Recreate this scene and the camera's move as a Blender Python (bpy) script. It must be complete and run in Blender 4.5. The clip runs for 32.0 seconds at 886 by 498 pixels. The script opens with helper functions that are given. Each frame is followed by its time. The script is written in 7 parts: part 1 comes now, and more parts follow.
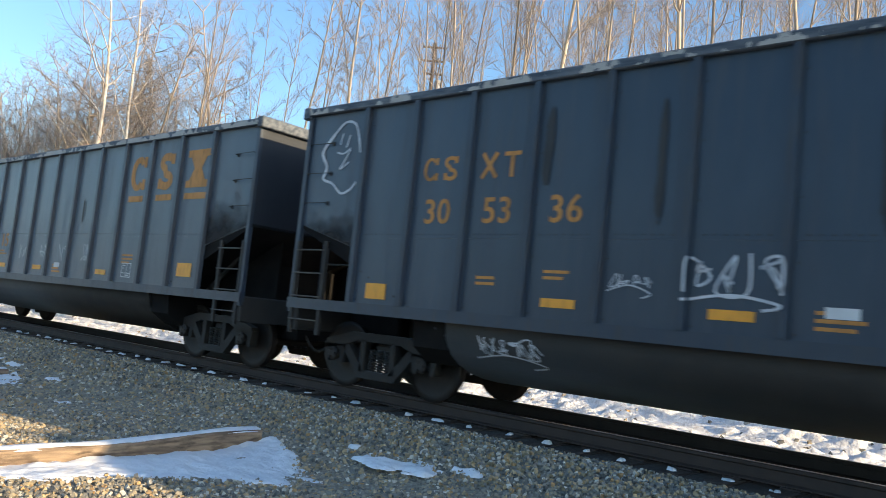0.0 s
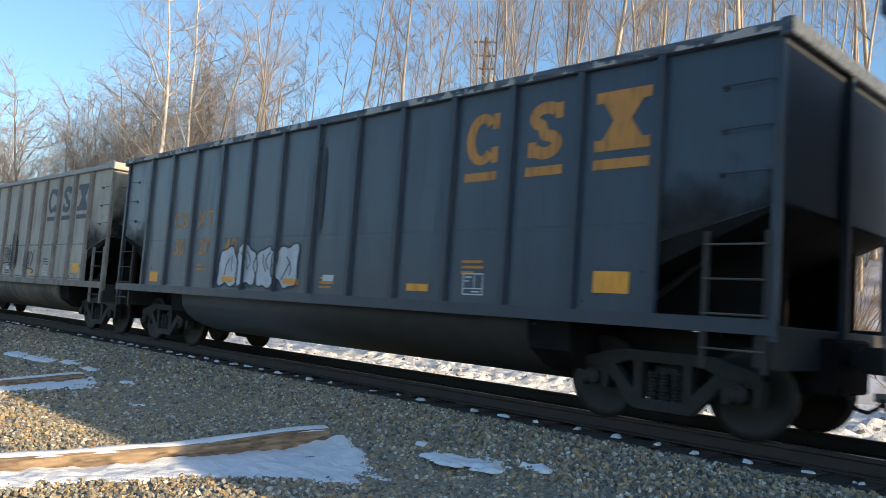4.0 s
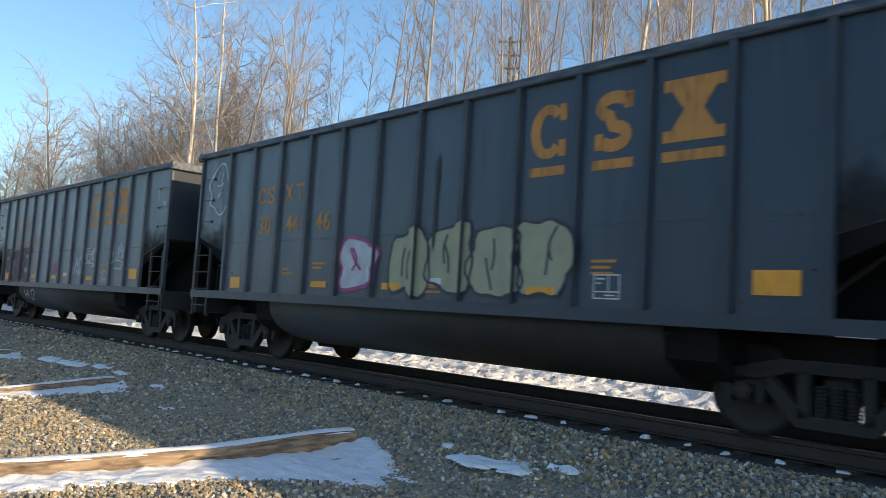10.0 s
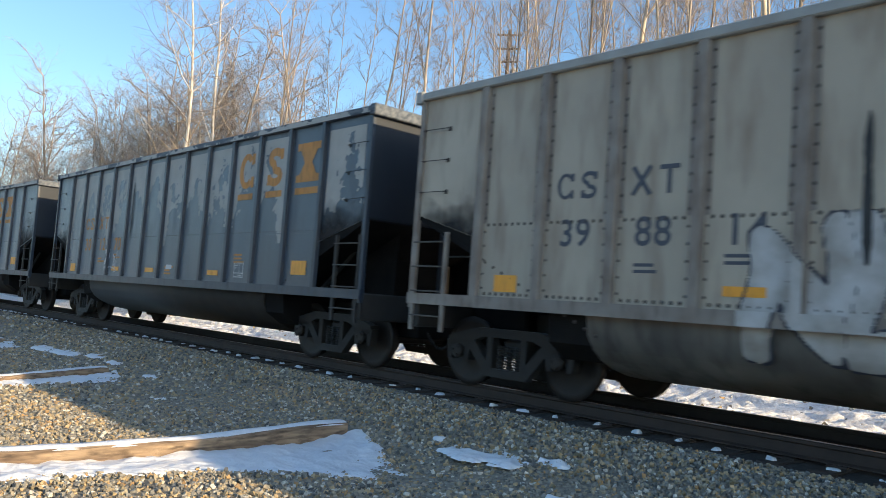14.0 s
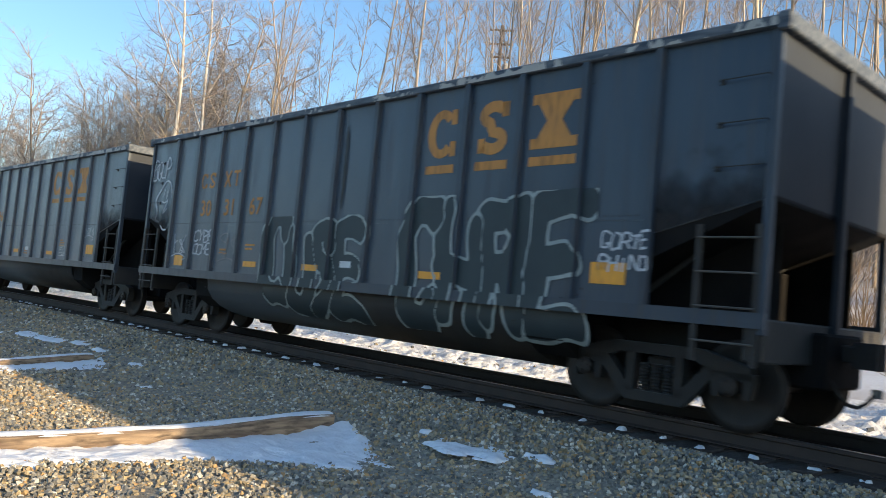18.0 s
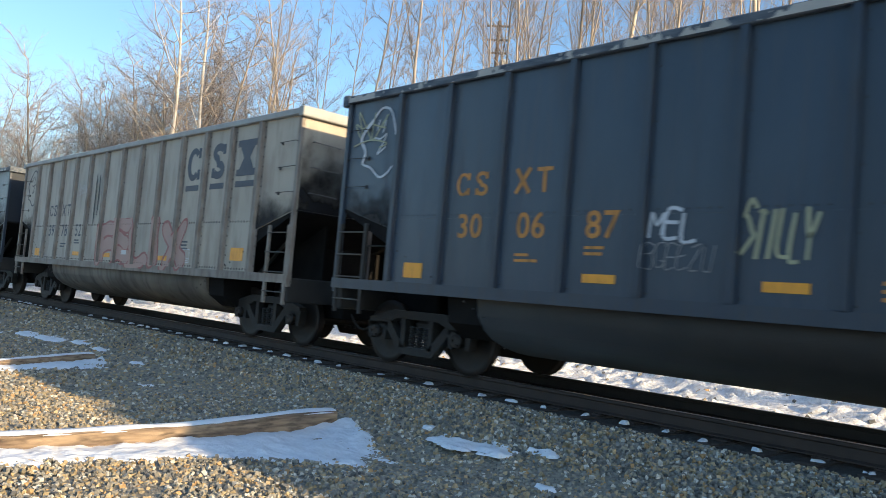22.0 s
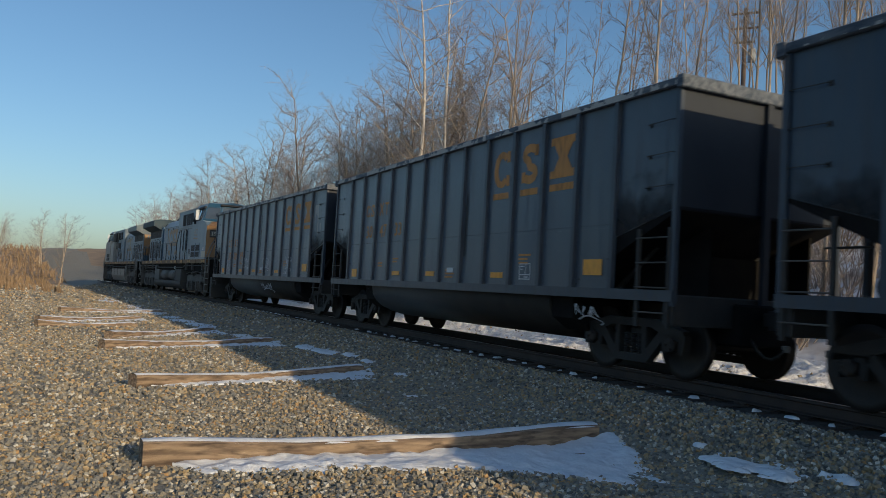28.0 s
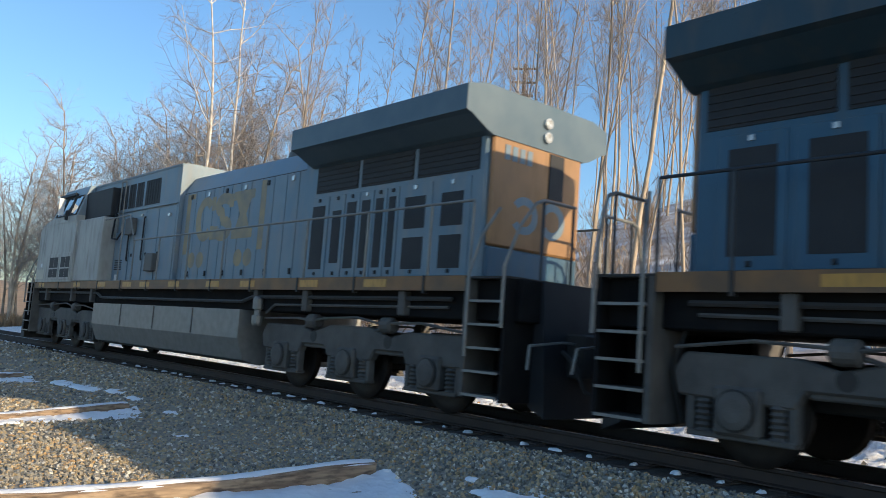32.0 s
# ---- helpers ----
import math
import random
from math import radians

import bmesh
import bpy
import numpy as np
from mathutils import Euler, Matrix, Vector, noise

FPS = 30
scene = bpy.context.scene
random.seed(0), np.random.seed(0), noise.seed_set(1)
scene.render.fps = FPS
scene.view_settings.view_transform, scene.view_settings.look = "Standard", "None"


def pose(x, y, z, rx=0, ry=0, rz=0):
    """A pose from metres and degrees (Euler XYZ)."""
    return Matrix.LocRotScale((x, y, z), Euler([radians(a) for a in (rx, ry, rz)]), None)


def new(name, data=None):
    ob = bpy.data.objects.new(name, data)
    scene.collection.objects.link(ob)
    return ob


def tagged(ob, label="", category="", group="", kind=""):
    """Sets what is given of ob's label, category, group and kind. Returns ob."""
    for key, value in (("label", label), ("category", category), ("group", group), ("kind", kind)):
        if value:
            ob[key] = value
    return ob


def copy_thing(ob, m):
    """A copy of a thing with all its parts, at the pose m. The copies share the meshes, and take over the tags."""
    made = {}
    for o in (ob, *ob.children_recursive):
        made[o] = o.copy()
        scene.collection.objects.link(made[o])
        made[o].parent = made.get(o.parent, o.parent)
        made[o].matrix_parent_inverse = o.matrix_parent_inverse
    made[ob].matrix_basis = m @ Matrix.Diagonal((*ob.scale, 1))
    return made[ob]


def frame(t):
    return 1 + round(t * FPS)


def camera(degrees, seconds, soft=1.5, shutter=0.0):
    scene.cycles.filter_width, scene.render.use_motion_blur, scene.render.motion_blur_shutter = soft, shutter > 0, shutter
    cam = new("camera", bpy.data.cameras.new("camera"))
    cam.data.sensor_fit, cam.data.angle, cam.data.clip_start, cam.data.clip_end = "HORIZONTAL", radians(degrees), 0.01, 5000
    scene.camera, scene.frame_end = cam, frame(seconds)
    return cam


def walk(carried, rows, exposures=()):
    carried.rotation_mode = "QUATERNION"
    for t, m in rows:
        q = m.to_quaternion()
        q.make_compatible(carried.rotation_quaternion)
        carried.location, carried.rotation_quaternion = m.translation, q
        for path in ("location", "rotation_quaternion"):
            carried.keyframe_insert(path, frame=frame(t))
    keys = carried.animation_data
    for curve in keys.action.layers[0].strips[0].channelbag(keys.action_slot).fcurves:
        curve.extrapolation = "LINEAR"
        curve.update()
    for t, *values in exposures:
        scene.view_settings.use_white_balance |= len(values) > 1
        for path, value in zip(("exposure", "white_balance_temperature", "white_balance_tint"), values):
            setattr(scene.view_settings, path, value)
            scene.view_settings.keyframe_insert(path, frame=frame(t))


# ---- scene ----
cam = camera(58.32, 32.0, soft=0.4, shutter=0.12)
PATH = [
    (0.0, pose(0.106, -0.058, 1.057, 95.30, -5.72, 41.48)),
    (0.5, pose(0.132, -0.104, 1.072, 96.27, -5.63, 42.14)),
    (1.0, pose(0.101, -0.093, 1.063, 96.14, -5.68, 43.84)),
    (1.5, pose(0.080, -0.060, 1.054, 95.87, -5.36, 43.94)),
    (2.0, pose(0.082, -0.061, 1.056, 95.55, -5.05, 44.09)),
    (2.5, pose(0.072, -0.040, 1.058, 95.24, -4.72, 44.43)),
    (3.0, pose(0.053, -0.040, 1.054, 94.98, -4.65, 44.56)),
    (3.5, pose(0.047, -0.040, 1.051, 94.77, -4.41, 45.22)),
    (5.5, pose(0.043, -0.029, 1.047, 94.47, -3.89, 46.43)),
    (6.0, pose(0.039, -0.043, 1.048, 94.44, -3.97, 46.63)),
    (6.5, pose(0.037, -0.040, 1.050, 94.69, -3.93, 47.25)),
    (7.0, pose(0.041, -0.042, 1.058, 94.77, -3.82, 47.28)),
    (7.5, pose(0.032, -0.019, 1.056, 94.55, -3.68, 47.47)),
    (8.0, pose(0.038, -0.025, 1.060, 94.34, -3.60, 47.60)),
    (8.5, pose(0.025, -0.007, 1.056, 94.23, -3.58, 47.66)),
    (9.0, pose(0.033, -0.011, 1.047, 94.12, -3.67, 47.65)),
    (9.5, pose(0.031, 0.020, 1.053, 94.42, -3.57, 47.78)),
    (10.0, pose(0.045, 0.023, 1.051, 94.58, -3.53, 47.89)),
    (10.5, pose(0.043, 0.029, 1.042, 94.72, -4.10, 47.87)),
    (11.0, pose(0.044, 0.039, 1.042, 94.55, -4.20, 47.91)),
    (11.5, pose(0.046, 0.041, 1.037, 94.37, -4.27, 47.76)),
    (12.0, pose(0.047, 0.052, 1.044, 94.17, -4.35, 47.71)),
    (12.5, pose(0.039, 0.071, 1.043, 94.16, -4.25, 47.72)),
    (13.0, pose(0.059, 0.062, 1.057, 94.12, -4.18, 47.63)),
    (13.5, pose(0.056, 0.078, 1.049, 94.14, -4.08, 47.68)),
    (15.5, pose(0.025, 0.066, 1.056, 93.93, -4.61, 47.27)),
    (16.0, pose(0.025, 0.059, 1.055, 93.88, -4.88, 47.28)),
    (16.5, pose(0.019, 0.060, 1.045, 93.83, -5.05, 47.03)),
    (17.0, pose(0.037, 0.059, 1.043, 93.80, -5.07, 46.75)),
    (17.5, pose(0.042, 0.030, 1.050, 93.77, -5.24, 46.70)),
    (18.0, pose(0.046, 0.035, 1.049, 93.76, -5.30, 46.63)),
    (18.5, pose(0.045, 0.025, 1.043, 93.69, -5.25, 46.43)),
    (19.0, pose(0.051, 0.010, 1.050, 93.68, -5.27, 46.34)),
    (19.5, pose(0.057, -0.001, 1.051, 93.64, -5.20, 46.25)),
    (20.0, pose(0.053, 0.002, 1.041, 93.61, -5.19, 46.19)),
    (20.5, pose(0.051, -0.008, 1.041, 93.53, -5.17, 46.24)),
    (21.0, pose(0.038, -0.000, 1.036, 93.53, -5.00, 46.29)),
    (21.5, pose(0.032, -0.016, 1.034, 93.51, -4.94, 46.35)),
    (22.0, pose(0.019, 0.011, 1.036, 93.53, -4.80, 46.53)),
    (22.5, pose(0.015, 0.028, 1.038, 93.46, -4.69, 46.61)),
    (23.0, pose(0.006, 0.028, 1.037, 93.48, -4.61, 46.87)),
    (23.5, pose(0.008, 0.019, 1.038, 93.47, -4.32, 47.42)),
    (24.0, pose(0.011, 0.002, 1.042, 93.54, -4.17, 48.51)),
    (24.5, pose(0.017, -0.022, 1.039, 94.31, -4.07, 48.99)),
    (25.0, pose(-0.041, -0.089, 1.047, 93.65, -4.56, 55.61)),
    (25.5, pose(-0.086, -0.079, 1.041, 93.18, -4.55, 60.07)),
    (26.0, pose(-0.109, -0.010, 1.035, 93.29, -4.79, 61.26)),
    (26.5, pose(-0.120, 0.049, 1.034, 93.06, -4.42, 61.96)),
    (28.5, pose(-0.212, 0.002, 1.030, 93.06, -3.27, 64.29)),
    (29.0, pose(-0.212, 0.005, 1.033, 93.15, -3.49, 64.16)),
    (29.5, pose(-0.202, 0.011, 1.053, 93.85, -4.43, 63.51)),
    (30.0, pose(-0.178, 0.011, 1.070, 96.02, -5.07, 58.22)),
    (30.5, pose(-0.167, 0.042, 1.097, 97.52, -4.58, 52.95)),
    (31.0, pose(-0.190, 0.049, 1.073, 97.67, -4.39, 49.80)),
    (31.5, pose(-0.211, 0.045, 1.067, 97.33, -3.95, 49.61)),
    (32.0, pose(-0.212, 0.042, 1.069, 96.40, -4.13, 48.58)),
]
EXPOSURES = [(t, e, 5340 if t < 28 else 5040, 3) for t, e in ((0.0, 0.98), (1.0, 0.85), (3.0, 0.9), (6.0, 0.32), (7.0, 0.45), (8.0, 0.62), (9.0, 0.6), (10.0, 0.62), (11.0, 0.48), (12.0, 0.66), (13.0, 0.72), (16.0, 1.0), (18.0, 0.8), (19.0, 1.1), (20.0, 1.0), (21.0, 0.8), (22.0, 0.9), (23.0, 0.78), (24.3, 0.62), (25.0, 0.35), (26.0, -0.05), (29.0, -0.45), (30.0, -0.35), (31.0, 0.25), (32.0, 0.5))]
walk(cam, PATH, EXPOSURES)

# ---- light: a low winter sun from beyond the train, clear sky ----
SUN_TO = Vector((3.4, 0.784, 1.0)).normalized()
world = bpy.data.worlds.new("world")
scene.world = world
world.use_nodes = True
_n, _l = world.node_tree.nodes, world.node_tree.links
sky = _n.new("ShaderNodeTexSky")
sky.sky_type, sky.sun_disc = "NISHITA", False
sky.sun_elevation = math.asin(SUN_TO.z)
sky.sun_rotation = math.atan2(SUN_TO.x, SUN_TO.y)
sky.air_density, sky.dust_density, sky.ozone_density = 1.0, 1.3, 1.0
_l.new(sky.outputs[0], _n["Background"].inputs[0])
_n["Background"].inputs[1].default_value = 0.13
sun = new("sun", bpy.data.lights.new("sun", "SUN"))
sun.data.energy, sun.data.angle, sun.data.color = 5.0, radians(0.5), (1.0, 0.655, 0.33)
sun.rotation_mode = "QUATERNION"
sun.rotation_quaternion = SUN_TO.to_track_quat("Z", "Y")

# ---- materials ----


def mat(name, base, second=None, rough=0.6, metal=0.0, scale=2.0, fine=40.0, amount=0.6, bump=0.15, dirt=None, dirt_amount=0.0,
        stretch=(1, 1, 1), vary=0.0, spec=0.5, dust_haze=0.0):
    """A painted, stony or woody surface: two colours mixed by noise at two scales, dirt, and fine relief, in object space."""
    m = bpy.data.materials.new(name)
    m.use_nodes = True
    t = m.node_tree
    bsdf = t.nodes["Principled BSDF"]
    bsdf.inputs["Roughness"].default_value, bsdf.inputs["Metallic"].default_value = rough, metal
    bsdf.inputs["Specular IOR Level"].default_value = spec
    if dust_haze:        # a glancing-angle sheen: fine dust, plus distance haze put into the paint
        bsdf.inputs["Sheen Weight"].default_value, bsdf.inputs["Sheen Roughness"].default_value = dust_haze, 0.45
        bsdf.inputs["Sheen Tint"].default_value = (0.86, 0.95, 1.0, 1)
    second = second or tuple(c * 0.7 for c in base)
    co = t.nodes.new("ShaderNodeTexCoord")
    mp = t.nodes.new("ShaderNodeMapping")
    mp.inputs["Scale"].default_value = stretch
    t.links.new(co.outputs["Object"], mp.inputs["Vector"])
    big = t.nodes.new("ShaderNodeTexNoise")
    big.inputs["Scale"].default_value, big.inputs["Detail"].default_value = scale, 6
    small = t.nodes.new("ShaderNodeTexNoise")
    small.inputs["Scale"].default_value, small.inputs["Detail"].default_value = fine, 4
    for n in (big, small):
        t.links.new(mp.outputs[0], n.inputs["Vector"])
    ramp = t.nodes.new("ShaderNodeMapRange")
    ramp.inputs["From Min"].default_value, ramp.inputs["From Max"].default_value = 0.35, 0.65
    t.links.new(big.outputs["Fac"], ramp.inputs["Value"])
    half = t.nodes.new("ShaderNodeMath")
    half.operation = "MULTIPLY"
    t.links.new(ramp.outputs[0], half.inputs[0])
    half.inputs[1].default_value = amount
    mix = t.nodes.new("ShaderNodeMix")
    mix.data_type = "RGBA"
    mix.inputs["A"].default_value, mix.inputs["B"].default_value = (*base, 1), (*second, 1)
    t.links.new(half.outputs[0], mix.inputs["Factor"])
    out = mix.outputs["Result"]
    if dirt:
        r2 = t.nodes.new("ShaderNodeMapRange")
        r2.inputs["From Min"].default_value, r2.inputs["From Max"].default_value = 0.48, 0.72
        r2.inputs["To Max"].default_value = dirt_amount
        d = t.nodes.new("ShaderNodeTexNoise")
        d.inputs["Scale"].default_value, d.inputs["Detail"].default_value = scale * 2.7, 8
        mp2 = t.nodes.new("ShaderNodeMapping")
        mp2.inputs["Scale"].default_value = (stretch[0] * 1.6, stretch[1], stretch[2] * 0.35)
        t.links.new(co.outputs["Object"], mp2.inputs["Vector"])
        t.links.new(mp2.outputs[0], d.inputs["Vector"])
        t.links.new(d.outputs["Fac"], r2.inputs["Value"])
        m2 = t.nodes.new("ShaderNodeMix")
        m2.data_type = "RGBA"
        t.links.new(r2.outputs[0], m2.inputs["Factor"])
        t.links.new(out, m2.inputs["A"])
        m2.inputs["B"].default_value = (*dirt, 1)
        out = m2.outputs["Result"]
        dull = t.nodes.new("ShaderNodeMapRange")
        dull.inputs["From Max"].default_value = max(0.01, dirt_amount)
        dull.inputs["To Min"].default_value, dull.inputs["To Max"].default_value = rough, min(0.9, rough + 0.22)
        t.links.new(r2.outputs[0], dull.inputs["Value"])
        t.links.new(dull.outputs[0], bsdf.inputs["Roughness"])
    if vary:
        info = t.nodes.new("ShaderNodeNewGeometry" if vary < 0 else "ShaderNodeObjectInfo")
        hsv = t.nodes.new("ShaderNodeHueSaturation")
        r3 = t.nodes.new("ShaderNodeMapRange")
        r3.inputs["To Min"].default_value, r3.inputs["To Max"].default_value = 1 - abs(vary), 1 + abs(vary)
        t.links.new(info.outputs["Random Per Island" if vary < 0 else "Random"], r3.inputs["Value"])
        t.links.new(r3.outputs[0], hsv.inputs["Value"])
        t.links.new(out, hsv.inputs["Color"])
        out = hsv.outputs[0]
    t.links.new(out, bsdf.inputs["Base Color"])
    if bump:
        b = t.nodes.new("ShaderNodeBump")
        b.inputs["Strength"].default_value, b.inputs["Distance"].default_value = bump, 0.02
        t.links.new(small.outputs["Fac"], b.inputs["Height"])
        t.links.new(b.outputs[0], bsdf.inputs["Normal"])
    return m


BLACK = mat("weathered black steel paint", (0.010, 0.025, 0.052), (0.022, 0.038, 0.066), 0.36, 0, 1.3, 60, 0.7, 0.08, (0.046, 0.056, 0.072), 0.6, stretch=(1.7, 1, 0.8), vary=0.12, dust_haze=0.7)
BLACK_RIB = mat("worn black rib paint", (0.016, 0.029, 0.054), (0.030, 0.043, 0.064), 0.45, 0, 2.0, 60, 0.7, 0.08, (0.06, 0.056, 0.052), 0.5, dust_haze=0.2)
BLUE_TOP = mat("scuffed dark rim paint", (0.030, 0.044, 0.068), (0.20, 0.215, 0.235), 0.6, 0, 4.5, 50, 0.55, 0.2, stretch=(0.6, 3, 3))
GRAY = mat("weathered tan grey steel paint", (0.43, 0.385, 0.305), (0.335, 0.29, 0.23), 0.6, 0, 1.1, 60, 0.7, 0.08, (0.16, 0.11, 0.078), 0.42, vary=0.07, dust_haze=0.35)
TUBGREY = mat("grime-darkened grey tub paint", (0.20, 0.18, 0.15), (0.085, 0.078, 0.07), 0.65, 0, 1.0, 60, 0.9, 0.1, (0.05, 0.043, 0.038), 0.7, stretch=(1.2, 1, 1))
GRAY_RIB = mat("rust-streaked grey rib paint", (0.27, 0.245, 0.215), (0.18, 0.145, 0.12), 0.65, 0, 2.5, 60, 0.8, 0.1, (0.09, 0.06, 0.045), 0.45)
GRAY_TOP = mat("grey rim paint", (0.36, 0.37, 0.36), (0.24, 0.23, 0.21), 0.6, 0, 2.5, 50, 0.6, 0.12)
# the side black deepened: shade on the car ends is in the colour
ENDBLACK = mat("black end steel darkened for shade", (0.010, 0.016, 0.027), (0.018, 0.024, 0.034), 0.65, 0, 1.5, 50, 0.8, 0.12)
# hopper steel kept near-black so the shade under the ends is in the colour
SLOPE = mat("near-black steel with shade in its colour", (0.010, 0.010, 0.011), (0.018, 0.017, 0.016), 0.9, 0, 2.5, 50, 0.8, 0.2, spec=0.1)
SOOT = mat("sooty underframe steel", (0.022, 0.021, 0.020), (0.036, 0.032, 0.028), 0.75, 0, 2.5, 50, 0.8, 0.2, dust_haze=0.10)
TRUCK = mat("grimy cast truck steel", (0.018, 0.017, 0.017), (0.031, 0.027, 0.023), 0.75, 0.1, 4, 60, 0.7, 0.25, dust_haze=0.10)
WHEEL = mat("rusty wheel steel", (0.018, 0.016, 0.015), (0.032, 0.025, 0.021), 0.65, 0.2, 6, 50, 0.7, 0.15)
TREAD = mat("polished wheel tread and rail head", (0.45, 0.44, 0.43), (0.30, 0.28, 0.26), 0.28, 0.9, 4, 60, 0.6, 0.05)
RUSTRAIL = mat("rusty rail web", (0.050, 0.036, 0.029), (0.030, 0.024, 0.021), 0.8, 0.1, 5, 60, 0.7, 0.2)
ORANGE = mat("faded orange lettering paint", (0.55, 0.25, 0.045), (0.42, 0.20, 0.05), 0.6, 0, 3, 60, 0.6, 0.03, (0.06, 0.055, 0.05), 0.55)
NAVY = mat("faded dark blue lettering paint", (0.055, 0.065, 0.09), (0.10, 0.10, 0.11), 0.6, 0, 3, 60, 0.5, 0.03)
YELLOW = mat("reflective yellow plate", (0.82, 0.37, 0.018), (0.66, 0.29, 0.025), 0.4, 0, 5, 60, 0.5, 0.02, (0.12, 0.09, 0.05), 0.3)
WHITE = mat("white stencil paint", (0.66, 0.67, 0.68), (0.50, 0.51, 0.52), 0.6, 0, 4, 50, 0.5, 0.02)
GWHITE = mat("white spray paint", (0.60, 0.62, 0.66), (0.38, 0.40, 0.44), 0.6, 0, 5, 50, 0.6, 0.02)
GDULL = mat("chalky grey-white spray paint", (0.30, 0.30, 0.31), (0.19, 0.19, 0.20), 0.65, 0, 4, 50, 0.7, 0.03, (0.06, 0.06, 0.06), 0.4)
GBLUE = mat("pale blue spray paint", (0.045, 0.125, 0.20), (0.085, 0.16, 0.21), 0.6, 0, 4, 50, 0.6, 0.02)
RIVET = mat("rust-dark rivet heads", (0.055, 0.045, 0.04), (0.035, 0.03, 0.028), 0.7, 0, 8, 60, 0.6, 0.05)
GROSE = mat("faded rose spray paint", (0.32, 0.12, 0.11), (0.27, 0.12, 0.11), 0.6, 0, 4, 50, 0.6, 0.02)
GSALMON = mat("faded salmon spray paint", (0.44, 0.29, 0.245), (0.38, 0.28, 0.24), 0.6, 0, 2, 50, 0.8, 0.02)
GCYAN = mat("chalky cyan spray paint", (0.19, 0.33, 0.37), (0.25, 0.36, 0.39), 0.6, 0, 3, 50, 0.8, 0.02)
GPINK = mat("pink spray paint", (0.42, 0.16, 0.20), (0.36, 0.20, 0.22), 0.6, 0, 4, 50, 0.6, 0.02)
GDIM = mat("thin grey-violet spray paint", (0.15, 0.155, 0.18), (0.05, 0.053, 0.07), 0.6, 0, 2.2, 50, 0.9, 0.02)
GDIM2 = mat("thin dark green-grey spray paint", (0.030, 0.046, 0.052), (0.022, 0.034, 0.042), 0.6, 0, 2.2, 50, 0.9, 0.02)
GPALE = mat("faint pale spray line", (0.36, 0.40, 0.39), (0.24, 0.28, 0.285), 0.6, 0, 5, 50, 0.8, 0.02)
GWORN = mat("worn white spray paint", (0.52, 0.52, 0.52), (0.30, 0.28, 0.25), 0.6, 0, 2.6, 50, 1.0, 0.02)
GPLUM = mat("thin plum spray paint", (0.085, 0.048, 0.062), (0.045, 0.034, 0.048), 0.6, 0, 2.5, 50, 0.9, 0.02)
GMAG = mat("magenta spray paint", (0.36, 0.07, 0.20), (0.26, 0.06, 0.17), 0.6, 0, 4, 50, 0.6, 0.02)
GRED = mat("red spray paint", (0.42, 0.05, 0.06), (0.35, 0.06, 0.08), 0.6, 0, 4, 50, 0.5, 0.02)
GDARK = mat("dark spray paint", (0.035, 0.04, 0.06), (0.05, 0.05, 0.07), 0.6, 0, 4, 50, 0.5, 0.02)
GCREAM = mat("pale yellow spray paint", (0.38, 0.38, 0.24), (0.30, 0.30, 0.21), 0.6, 0, 4, 50, 0.6, 0.02)
PEEL = mat("bare primer where paint has peeled", (0.42, 0.41, 0.385), (0.32, 0.31, 0.29), 0.65, 0, 3, 50, 0.6, 0.05)
SPILL = mat("spilt black tar stain", (0.020, 0.021, 0.023), (0.035, 0.034, 0.034), 0.6, 0, 4, 50, 0.6, 0.05)
LBLUE = mat("weathered locomotive blue paint", (0.014, 0.064, 0.130), (0.026, 0.084, 0.150), 0.42, 0, 1.2, 60, 0.7, 0.04, (0.075, 0.10, 0.115), 0.5, dust_haze=0.5)
LFADE = mat("dusty faded locomotive blue paint", (0.105, 0.17, 0.235), (0.16, 0.205, 0.245), 0.5, 0, 1.0, 60, 0.8, 0.05, (0.26, 0.25, 0.23), 0.6, dust_haze=0.3)
LGREY = mat("dusty grey cab paint", (0.38, 0.38, 0.35), (0.28, 0.28, 0.26), 0.55, 0, 1.2, 60, 0.7, 0.05, (0.14, 0.12, 0.10), 0.4)
LYEL = mat("locomotive yellow paint", (0.30, 0.165, 0.06), (0.20, 0.12, 0.055), 0.45, 0, 2, 60, 0.6, 0.04, (0.16, 0.10, 0.05), 0.4)
LROOF = mat("sun-bleached radiator wing paint", (0.060, 0.098, 0.135), (0.10, 0.135, 0.165), 0.5, 0, 1.5, 60, 0.7, 0.06)
LDARK = mat("dark grille steel", (0.012, 0.014, 0.018), (0.022, 0.023, 0.026), 0.7, 0, 3, 60, 0.6, 0.1)
LTRUCK = mat("dusty grey locomotive truck casting", (0.105, 0.098, 0.088), (0.060, 0.056, 0.052), 0.8, 0, 3, 50, 0.8, 0.25)
LWING = mat("blue-grey radiator wing paint", (0.020, 0.048, 0.075), (0.036, 0.066, 0.09), 0.65, 0, 1.5, 60, 0.7, 0.06, (0.12, 0.12, 0.115), 0.4)
LRAIL = mat("dark handrail paint", (0.016, 0.024, 0.034), (0.03, 0.036, 0.045), 0.45, 0.1, 6, 60, 0.6, 0.05)
LEMBLEM = mat("dull orange-yellow emblem paint", (0.33, 0.215, 0.11), (0.22, 0.155, 0.095), 0.5, 0, 2, 60, 0.7, 0.04, (0.10, 0.09, 0.075), 0.4)
LPLATE = mat("dull yellow reflective patch", (0.46, 0.25, 0.035), (0.34, 0.18, 0.03), 0.45, 0, 4, 60, 0.6, 0.03, (0.10, 0.07, 0.04), 0.5)
